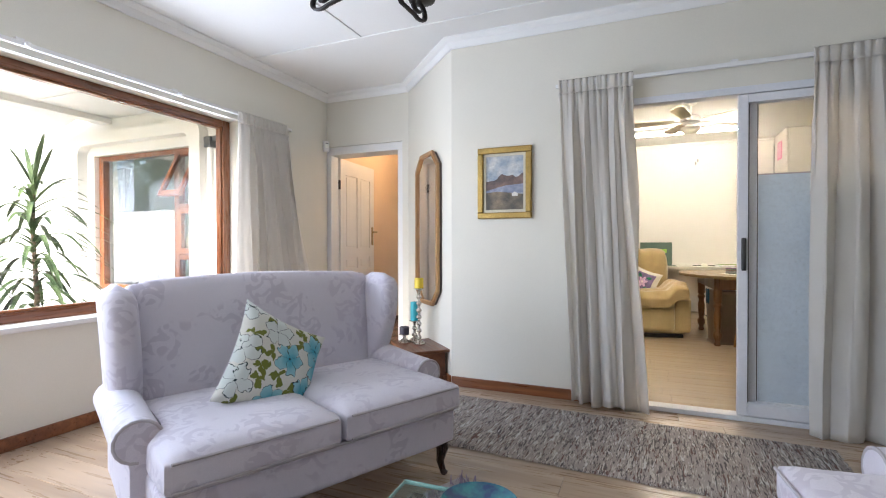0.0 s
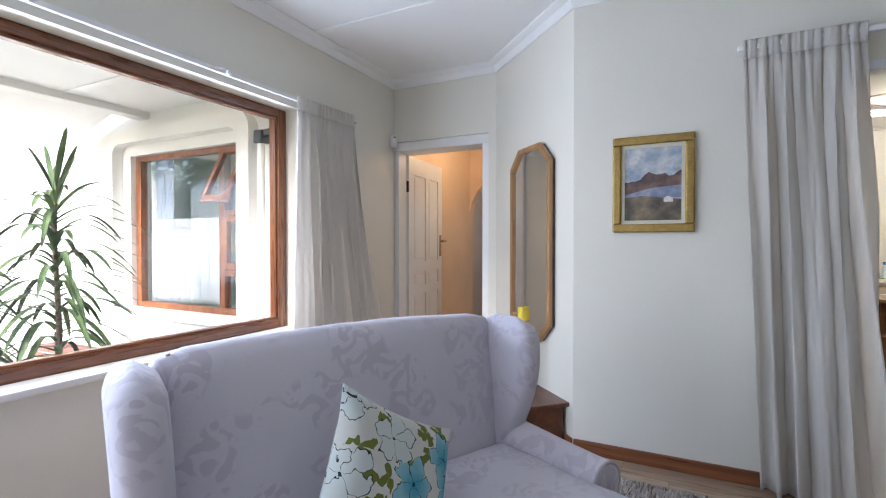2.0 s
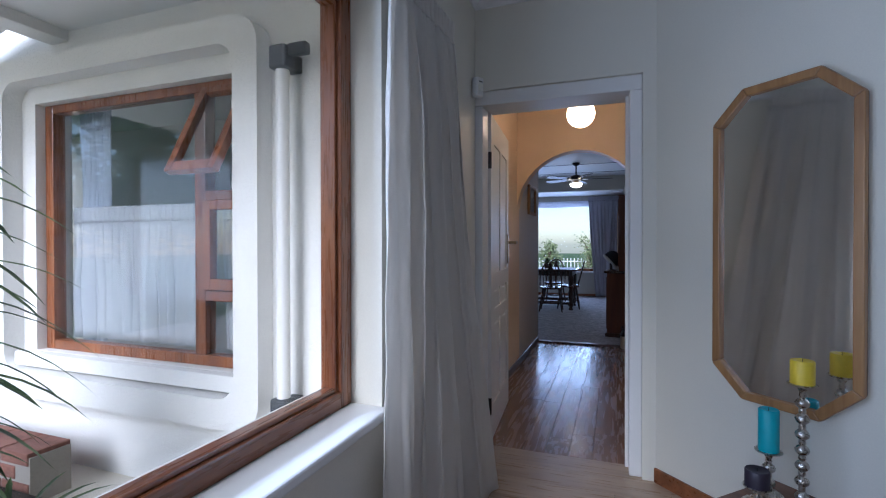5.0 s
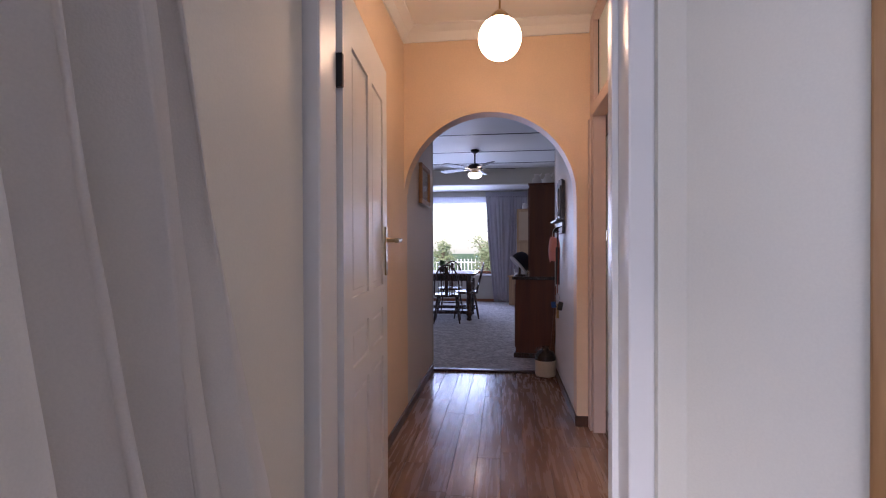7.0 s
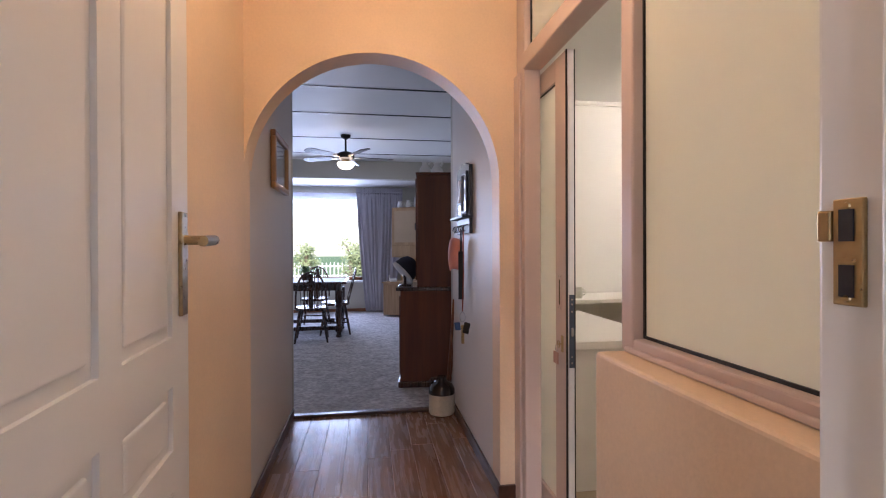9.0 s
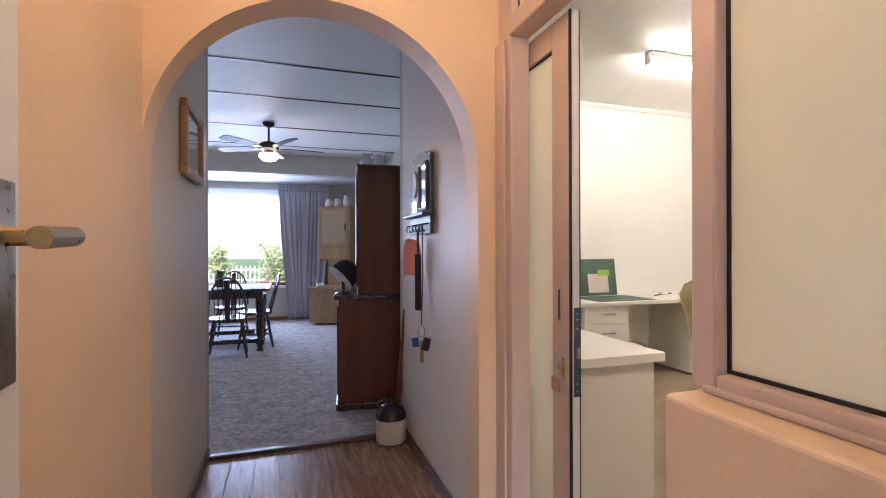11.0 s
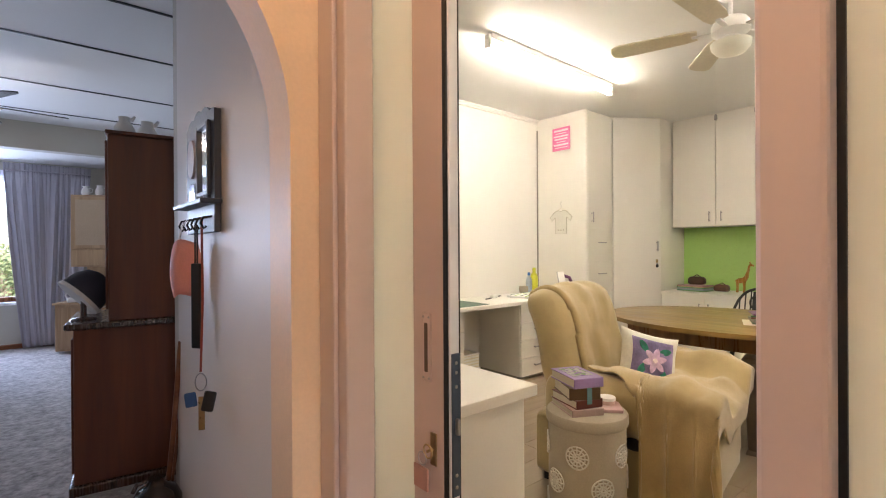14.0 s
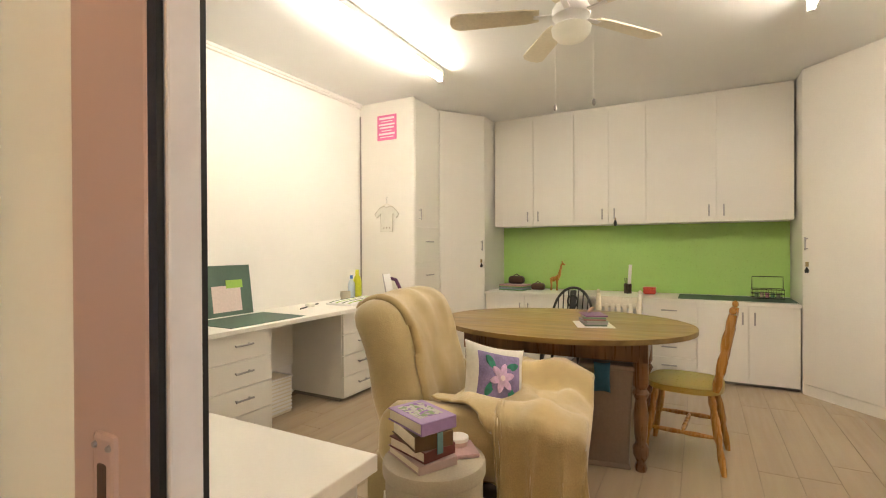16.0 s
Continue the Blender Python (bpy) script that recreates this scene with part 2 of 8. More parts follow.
M_SUBS = material("pale_floor_joint", (0.20, 0.15, 0.10), 0.6, vary=0.08, grain=0.05)
M_SUB = material("floor_joint", (0.10, 0.07, 0.05), 0.7, vary=0.1, grain=0.1)
M_CARPET = material("grey_carpet", (0.36, 0.34, 0.34), 0.95, vary=0.26, grain=0.42, scale=8.0, fine=30, bump=1.0, spec=0.1, sheen=0.3)
M_GLASS = glass("window_glass")
M_FROST = frosted("frosted_glass", (0.93, 0.925, 0.86), 0.65)
M_ALU = material("white_powder_coated_aluminium", (0.74, 0.75, 0.78), 0.35, 0.0, vary=0.02, grain=0.02, bump=0.02)
M_BLACK = material("black_plastic", (0.012, 0.012, 0.013), 0.4, vary=0.1, grain=0.1, bump=0.05)
M_CHROME = material("brushed_steel", (0.42, 0.41, 0.40), 0.3, 1.0, vary=0.03, grain=0.05, bump=0.03)
M_BRASS = material("aged_brass", (0.42, 0.32, 0.17), 0.3, 1.0, vary=0.12, grain=0.1, bump=0.06)
M_PINKFRAME = material("pinkish_white_gloss_paint", (0.60, 0.48, 0.435), 0.38, vary=0.02, grain=0.005, scale=2.5, fine=90, bump=0)
M_MIRROR = material("mirror_silver", (0.9, 0.9, 0.9), 0.02, 1.0, vary=0.005, grain=0.0, bump=0.0)

# ---- structure ----
LC, HC, SC, DC = 2.64, 2.70, 2.70, 2.66  # ceiling heights


def wall_cells(a0, a1, z0, z1, holes):
    """The rectangles of a wall that are left round its holes (a0, a1, z0, z1)."""
    cuts = sorted({a0, a1, *[h[0] for h in holes], *[h[1] for h in holes]})
    cuts = [c for c in cuts if a0 <= c <= a1]
    out = []
    for s, e in zip(cuts, cuts[1:]):
        inside = sorted([(h[2], h[3]) for h in holes if h[0] <= s + 1e-6 and h[1] >= e - 1e-6])
        z = z0
        for lo, hi in inside:
            if lo > z + 1e-6:
                out.append((s, e, z, lo))
            z = max(z, hi)
        if z < z1 - 1e-6:
            out.append((s, e, z, z1))
    return out


def wall_along_x(name, y0, y1, x0, x1, z1, mat, holes=(), z0=0.0):
    bm = bmesh.new()
    for s, e, lo, hi in wall_cells(x0, x1, z0, z1, holes):
        box(bm, s, y0, lo, e, y1, hi)
    return setting(part(name, bm, mat))


def wall_along_y(name, x0, x1, y0, y1, z1, mat, holes=(), z0=0.0):
    bm = bmesh.new()
    for s, e, lo, hi in wall_cells(y0, y1, z0, z1, holes):
        box(bm, x0, s, lo, x1, e, hi)
    return setting(part(name, bm, mat))


WIN = (-2.3, 2.985, 0.647, 2.105)
wall_along_y("wall_west", -3.30, -3.07, -2.7, 4.15, LC, M_LOUNGE, [WIN])
wall_along_x("wall_hall_door", 4.15, 4.27, -3.30, -2.11, LC, M_LOUNGE, [(-3.09, -2.175, 0.0, 2.10)])
setting(part("wall_diagonal", prism([(-2.11, 4.15), (-1.35, 3.38), (-1.30, 3.52), (-1.95, 4.26), (-2.05, 4.26), (-2.11, 4.21)], 0, HC), M_LOUNGE))
SL = (-0.12, 1.28, 0.0, 2.04)
wall_along_x("wall_picture", 3.38, 3.46, -1.35, 3.1, LC, M_LOUNGE, [SL])
wall_along_y("wall_east", 3.0, 3.1, -2.7, 3.38, LC, M_LOUNGE)
wall_along_x("wall_south", -2.8, -2.7, -3.30, 3.1, LC, M_LOUNGE)
setting(part("ceiling_lounge", boxed(-3.3, -2.8, LC, 3.1, 4.20, LC + 0.1), M_CEIL))

# hall
wall_along_x("wall_hall_south", 4.27, 4.38, -3.30, -1.90, HC, M_HALL, [(-3.09, -2.175, 0.0, 2.10)])
wall_along_y("wall_hall_west", -3.32, -3.23, 4.38, 6.30, HC, M_HALL)
wall_along_y("wall_passage_west", -3.32, -3.232, 6.30, 7.50, HC, M_PASSAGE)
wall_along_y("wall_passage_east", -2.06, -1.98, 6.30, 7.50, HC, M_PASSAGE)
setting(part("ceiling_hall", boxed(-3.32, 4.2, HC, -1.80, 7.5, HC + 0.1), M_CEIL))

# arch wall
ARCH_X, ARCH_R, ARCH_Z = -2.648, 0.586, 1.53


def arch_wall(y0, y1):
    bm = bmesh.new()
    n = 40
    loops = []
    for y in (y0, y1):
        inner = [bm.verts.new((ARCH_X - ARCH_R * math.cos(math.pi * i / n), y, ARCH_Z + ARCH_R * math.sin(math.pi * i / n))) for i in range(n + 1)]
        outer = [bm.verts.new((ARCH_X - ARCH_R * math.cos(math.pi * i / n), y, HC)) for i in range(n + 1)]
        loops.append((inner, outer))
    (i0, o0), (i1, o1) = loops
    for k in range(n):
        bm.faces.new((i0[k], i0[k + 1], o0[k + 1], o0[k]))
        bm.faces.new((i1[k], o1[k], o1[k + 1], i1[k + 1]))
        bm.faces.new((i0[k], i1[k], i1[k + 1], i0[k + 1]))
    return bm


bm = arch_wall(6.2, 6.34)
box(bm, -2.062, 6.2, 0, -1.90, 6.34, HC)
setting(part("wall_arch", bm, M_HALL, smooth=40))

# slider partition: low wall with its sill
setting(part("wall_hall_low", boxed(-2.062, 4.382, 0, -1.898, 5.225, 0.925, 0.012, 3), M_HALL))

# sewing room
wall_along_x("wall_sewing_south", 3.46, 3.54, -1.35, 3.60, SC, M_SEW, [SL])
wall_along_x("wall_sewing_north", 8.58, 8.70, -1.65, 3.60, SC, M_SEW)
wall_along_y("wall_sewing_east", 3.42, 3.60, 3.54, 8.58, SC, M_SEW)
wall_along_y("wall_sewing_west", -1.86, -1.80, 6.22, 7.42, SC, M_SEW)
wall_along_x("wall_sewing_step", 7.42, 7.50, -1.86, -1.48, SC, M_SEW)
wall_along_y("wall_sewing_west_end", -1.56, -1.48, 7.50, 8.58, SC, M_SEW)
setting(part("ceiling_sewing", boxed(-1.80, 3.46, SC, 3.6, 8.7, SC + 0.1), M_CEIL))

# dining room
wall_along_x("wall_dining_south", 7.5, 7.58, -5.9, -3.232, DC, M_DINING)
wall_along_x("wall_dining_south_east", 7.5, 7.58, -2.06, -1.65, DC, M_DINING)
wall_along_y("wall_dining_west", -5.9, -5.8, 7.58, 13.3, DC, M_DINING)
wall_along_y("wall_dining_near_east", -1.65, -1.562, 7.5, 8.70, DC, M_DINING)
wall_along_x("wall_dining_step", 8.705, 8.78, -1.65, -1.15, DC, M_DINING)
wall_along_y("wall_dining_east", -1.25, -1.15, 8.78, 13.3, DC, M_DINING)
DWIN = (-5.2, -2.72, 0.60, 2.20)
wall_along_x("wall_dining_north", 13.1, 13.3, -5.8, -1.25, DC, M_DINING, [DWIN])
setting(part("wall_dining_bulkhead", boxed(-5.8, 12.0, 2.36, -1.25, 12.15, DC), M_DINING))
setting(part("ceiling_dining_bay", boxed(-5.8, 12.15, 2.36, -1.25, 13.1, 2.42), M_CEIL))
bm = boxed(-5.9, 7.5, DC, -1.60, 8.705, DC + 0.1)
box(bm, -5.9, 8.705, DC, -1.15, 13.3, DC + 0.1)
setting(part("ceiling_dining", bm, M_CEIL))

# floors
setting(part("floor_lounge", boxed(-3.3, -2.8, -0.1, 3.1, 4.2, -0.006), M_SUB))
setting(part("floor_hall", boxed(-3.32, 4.2, -0.1, -1.80, 7.5, -0.006), M_SUB))
setting(part("floor_sewing", boxed(-1.80, 3.47, -0.1, 3.6, 8.7, -0.0035), M_SUBS))
bm = boxed(-5.9, 7.5, -0.1, -1.60, 8.705, 0.012)
box(bm, -5.9, 8.705, -0.1, -1.15, 13.3, 0.012)
setting(part("floor_dining", bm, M_CARPET))
setting(part("ground", boxed(-60, -60, -0.35, 60, 80, -0.15), material("lawn", (0.06, 0.11, 0.03), 0.9, vary=0.3, grain=0.3, scale=1.5, fine=30, bump=0.6)))

# ---- more materials ----


def damask(name, ground, figure, scale=12.0):
    """Woven upholstery with a tone-on-tone scroll figure."""
    m = material(name, ground, 0.75, vary=0.05, grain=0.10, scale=3, fine=500, bump=0.15, spec=0.25, sheen=0.35)
    nt = m.node_tree
    b = nt.nodes["Principled BSDF"]
    src = b.inputs["Base Color"].links[0].from_socket
    tc = nt.nodes.new("ShaderNodeTexCoord")
    w = nt.nodes.new("ShaderNodeTexNoise")
    w.inputs["Scale"].default_value, w.inputs["Detail"].default_value = scale * 0.55, 1.0
    v = nt.nodes.new("ShaderNodeTexNoise")
    v.inputs["Scale"].default_value, v.inputs["Detail"].default_value, v.inputs["Distortion"].default_value = scale, 0.6, 2.6
    nt.links.new(tc.outputs["Object"], w.inputs["Vector"])
    nt.links.new(tc.outputs["Object"], v.inputs["Vector"])
    a = nt.nodes.new("ShaderNodeMapRange")
    a.interpolation_type = "SMOOTHSTEP"
    a.inputs[1].default_value, a.inputs[2].default_value = 0.50, 0.54
    c = nt.nodes.new("ShaderNodeMapRange")
    c.interpolation_type = "SMOOTHSTEP"
    c.inputs[1].default_value, c.inputs[2].default_value = 0.46, 0.53
    nt.links.new(v.outputs[0], a.inputs[0])
    nt.links.new(w.outputs[0], c.inputs[0])
    mu = nt.nodes.new("ShaderNodeMath")
    mu.operation = "MULTIPLY"
    nt.links.new(a.outputs[0], mu.inputs[0])
    nt.links.new(c.outputs[0], mu.inputs[1])
    mx = nt.nodes.new("ShaderNodeMixRGB")
    mx.inputs[2].default_value = (*figure, 1)
    nt.links.new(mu.outputs[0], mx.inputs[0])
    nt.links.new(src, mx.inputs[1])
    nt.links.new(mx.outputs[0], b.inputs["Base Color"])
    return m


def printed(name, ground, tints, scale=7.0):
    """Printed cotton: several tints in flower-like patches with dark outlines."""
    m = material(name, ground, 0.8, vary=0.04, grain=0.06, fine=400, bump=0.1, spec=0.2)
    nt = m.node_tree
    b = nt.nodes["Principled BSDF"]
    src = b.inputs["Base Color"].links[0].from_socket
    tc = nt.nodes.new("ShaderNodeTexCoord")
    for i, (col, lo, sc) in enumerate(tints):
        n = nt.nodes.new("ShaderNodeTexNoise")
        n.noise_dimensions = "4D"
        n.inputs["W"].default_value = 3.7 * i + 1
        n.inputs["Scale"].default_value, n.inputs["Detail"].default_value, n.inputs["Distortion"].default_value = scale * sc, 2.0, 1.4
        nt.links.new(tc.outputs["Object"], n.inputs["Vector"])
        r = nt.nodes.new("ShaderNodeMapRange")
        r.inputs[1].default_value, r.inputs[2].default_value = lo, lo + 0.025
        nt.links.new(n.outputs[0], r.inputs[0])
        mx = nt.nodes.new("ShaderNodeMixRGB")
        mx.inputs[2].default_value = (*col, 1)
        nt.links.new(r.outputs[0], mx.inputs[0])
        nt.links.new(src, mx.inputs[1])
        src = mx.outputs[0]
    nt.links.new(src, b.inputs["Base Color"])
    return m


M_SOFA = damask("lilac_grey_damask", (0.65, 0.61, 0.66), (0.56, 0.515, 0.575))
M_PIPE = material("upholstery_piping", (0.46, 0.42, 0.43), 0.8, fine=300, bump=0.2)
M_DARKWOOD = wood("dark_polished_wood", (0.018, 0.008, 0.005), (0.06, 0.025, 0.015), 0.25, 1.2, 2, 0.4)
M_CURTAIN = material("cream_curtain_cloth", (0.82, 0.79, 0.74), 0.85, vary=0.04, grain=0.05, scale=5, fine=350, bump=0.15, spec=0.15, sheen=0.3)
M_SHEER = frosted("white_net_curtain", (0.85, 0.86, 0.92), 0.5)
M_GREYCURT = material("grey_lilac_curtain_cloth", (0.42, 0.41, 0.47), 0.85, vary=0.05, grain=0.06, fine=300, bump=0.15, spec=0.15, sheen=0.3)
M_GILT = material("antique_gilt", (0.36, 0.24, 0.075), 0.4, 0.85, vary=0.15, grain=0.15, scale=14, fine=90, bump=0.3)
M_OAK = wood("honey_oak", (0.22, 0.10, 0.035), (0.42, 0.23, 0.09), 0.35, 1.0, 2, 0.2)
M_SILVERY = material("cast_pewter", (0.50, 0.47, 0.42), 0.28, 1.0, vary=0.12, grain=0.15, fine=70, bump=0.3)
M_YWAX = material("yellow_wax", (0.75, 0.55, 0.03), 0.45, vary=0.05, fine=50, bump=0.05)
M_TWAX = material("teal_wax", (0.03, 0.36, 0.42), 0.45, vary=0.06, fine=50, bump=0.05)
M_PWAX = material("dark_purple_wax", (0.03, 0.022, 0.036), 0.45, vary=0.06, fine=50, bump=0.05)
M_IRON = material("black_wrought_iron", (0.02, 0.016, 0.014), 0.45, 0.6, vary=0.15, grain=0.15, fine=60, bump=0.2)
M_RED = wood("reddish_table_wood", (0.07, 0.022, 0.010), (0.20, 0.075, 0.03), 0.35, 1.0, 0, 0.2)


def flower_print(name):
    """Cream cotton printed with outlined flowers, washed in teal or left pale, and olive leaves."""
    m = material(name, (0.66, 0.65, 0.58), 0.8, vary=0.05, grain=0.06, fine=400, bump=0.1, spec=0.2)
    nt = m.node_tree
    b = nt.nodes["Principled BSDF"]
    src = b.inputs["Base Color"].links[0].from_socket

    def put(sock, v):
        if isinstance(v, (int, float)):
            sock.default_value = v
        else:
            nt.links.new(v, sock)

    def calc(op, a, c=0.0, e=0.0):
        n = nt.nodes.new("ShaderNodeMath")
        n.operation = op
        for k, v in enumerate((a, c, e)):
            put(n.inputs[k], v)
        return n.outputs[0]

    def lay(under, colour, mask):
        mx = nt.nodes.new("ShaderNodeMixRGB")
        nt.links.new(under, mx.inputs[1])
        if isinstance(colour, tuple):
            mx.inputs[2].default_value = (*colour, 1)
        else:
            nt.links.new(colour, mx.inputs[2])
        nt.links.new(mask, mx.inputs[0])
        return mx.outputs[0]

    tc = nt.nodes.new("ShaderNodeTexCoord")
    wob = nt.nodes.new("ShaderNodeTexNoise")
    wob.inputs["Scale"].default_value, wob.inputs["Detail"].default_value = 28, 2
    nt.links.new(tc.outputs["Object"], wob.inputs["Vector"])
    sh = nt.nodes.new("ShaderNodeVectorMath")
    sh.operation = "MULTIPLY_ADD"
    sh.inputs[1].default_value = (0.055, 0.055, 0.055)
    nt.links.new(wob.outputs["Color"], sh.inputs[0])
    nt.links.new(tc.outputs["Object"], sh.inputs[2])

    def field(scale, offset, seed):
        """Distance and angle from the middle of scattered motifs, with a random number for each."""
        mp = nt.nodes.new("ShaderNodeMapping")
        mp.inputs["Rotation"].default_value = (radians(-90), 0, 0)
        mp.inputs["Location"].default_value = offset
        nt.links.new(sh.outputs[0], mp.inputs[0])
        v = nt.nodes.new("ShaderNodeTexVoronoi")
        v.voronoi_dimensions = "2D"
        v.inputs["Scale"].default_value, v.inputs["Randomness"].default_value = scale, 0.75
        nt.links.new(mp.outputs[0], v.inputs["Vector"])
        d = nt.nodes.new("ShaderNodeVectorMath")
        d.operation = "SUBTRACT"
        nt.links.new(mp.outputs[0], d.inputs[0])
        nt.links.new(v.outputs["Position"], d.inputs[1])
        xyz = nt.nodes.new("ShaderNodeSeparateXYZ")
        nt.links.new(d.outputs[0], xyz.inputs[0])
        rgb = nt.nodes.new("ShaderNodeSeparateColor")
        nt.links.new(v.outputs["Color"], rgb.inputs[0])
        r = calc("SQRT", calc("ADD", calc("MULTIPLY", xyz.outputs[0], xyz.outputs[0]), calc("MULTIPLY", xyz.outputs[1], xyz.outputs[1])))
        return r, calc("ADD", calc("ARCTAN2", xyz.outputs[1], xyz.outputs[0]), calc("MULTIPLY", rgb.outputs[1], 6.0)), rgb.outputs[0]

    r, a, rnd = field(14.0, (0.31, 0.12, 0), 0)
    lobe = calc("POWER", calc("ABSOLUTE", calc("COSINE", calc("MULTIPLY", a, 1.5))), 0.7)
    leafed = calc("LESS_THAN", r, calc("MULTIPLY", lobe, 0.036))
    src = lay(src, (0.17, 0.19, 0.04), calc("MULTIPLY", leafed, calc("GREATER_THAN", rnd, 0.58)))
    r, a, rnd = field(6.6, (0.05, 0.02, 0), 1)
    wave = calc("POWER", calc("ABSOLUTE", calc("COSINE", calc("MULTIPLY", a, 2.5))), 0.5)
    edge = calc("MULTIPLY_ADD", wave, 0.036, 0.034)
    inside = calc("LESS_THAN", r, edge)
    wash = nt.nodes.new("ShaderNodeMixRGB")
    wash.inputs[1].default_value, wash.inputs[2].default_value = (0.03, 0.30, 0.42, 1), (0.36, 0.60, 0.62, 1)
    nt.links.new(calc("MULTIPLY", r, 13.0), wash.inputs[0])
    src = lay(src, (0.62, 0.66, 0.62), inside)
    src = lay(src, wash.outputs[0], calc("MULTIPLY", inside, calc("GREATER_THAN", rnd, 0.52)))
    line = calc("LESS_THAN", calc("ABSOLUTE", calc("SUBTRACT", r, edge)), 0.0016)
    vein = calc("MULTIPLY", calc("LESS_THAN", wave, 0.30), calc("MULTIPLY", inside, calc("GREATER_THAN", r, 0.006)))
    eye = calc("LESS_THAN", r, 0.006)
    src = lay(src, (0.03, 0.05, 0.05), calc("MAXIMUM", line, calc("MAXIMUM", vein, eye)))
    nt.links.new(src, b.inputs["Base Color"])
    return m


M_PRINT = flower_print("flower_print_cotton")


def pillow_mesh(w, h, t, n=14, pinch=0.10):
    """A stuffed square: thin at the seams, drawn in between its corners. Lies in the x-z plane, centre at the origin."""
    bm = bmesh.new()
    grids = []
    for side in (1, -1):
        g = []
        for i in range(n + 1):
            row = []
            for j in range(n + 1):
                u, v = 2 * i / n - 1, 2 * j / n - 1
                d = max(0.0, (1 - u * u) * (1 - v * v)) ** 0.42
                x = u * w / 2 * (1 - pinch * (1 - v * v) * u * u)
                z = v * h / 2 * (1 - pinch * (1 - u * u) * v * v)
                k = 1 + 0.12 * noise.noise(Vector((x * 9, z * 9, side * 3.0)))
                row.append(bm.verts.new((x, side * (t / 2 * d * k + 0.002), z)))
            g.append(row)
        grids.append(g)
    a, b = grids
    for i in range(n):
        for j in range(n):
            bm.faces.new((a[i][j], a[i + 1][j], a[i + 1][j + 1], a[i][j + 1]))
            bm.faces.new((b[i][j], b[i][j + 1], b[i + 1][j + 1], b[i + 1][j]))
    ring = [(i, 0) for i in range(n)] + [(n, j) for j in range(n)] + [(n - i, n) for i in range(n)] + [(0, n - j) for j in range(n)]
    for (i, j), (k, l) in zip(ring, ring[1:] + ring[:1]):
        bm.faces.new((a[i][j], a[k][l], b[k][l], b[i][j]))
    return bm


def soft_box(w, d, h, r, puff=0.0, n=10, lump=0.0):
    """A stuffed block w x d x h with rounded edges and a domed top; its base is centred at the origin."""
    bm = bmesh.new()
    bmesh.ops.create_cube(bm, size=2)
    bmesh.ops.subdivide_edges(bm, edges=bm.edges[:], cuts=n, use_grid_fill=True)
    for v in bm.verts:
        q = Vector((v.co.x * w / 2, v.co.y * d / 2, v.co.z * h / 2))
        core = Vector((max(-w / 2 + r, min(w / 2 - r, q.x)), max(-d / 2 + r, min(d / 2 - r, q.y)), max(-h / 2 + r, min(h / 2 - r, q.z))))
        off = q - core
        if off.length > 1e-6:
            q = core + off.normalized() * min(r, off.length)
        dome = max(0.0, (1 - v.co.x ** 4) * (1 - v.co.y ** 4))
        if v.co.z > 0:
            q.z += puff * dome * v.co.z
        if lump:
            q += Vector(v.co).normalized() * lump * noise.noise(q * 6.0)
        q.z += h / 2
        v.co = q
    return bm


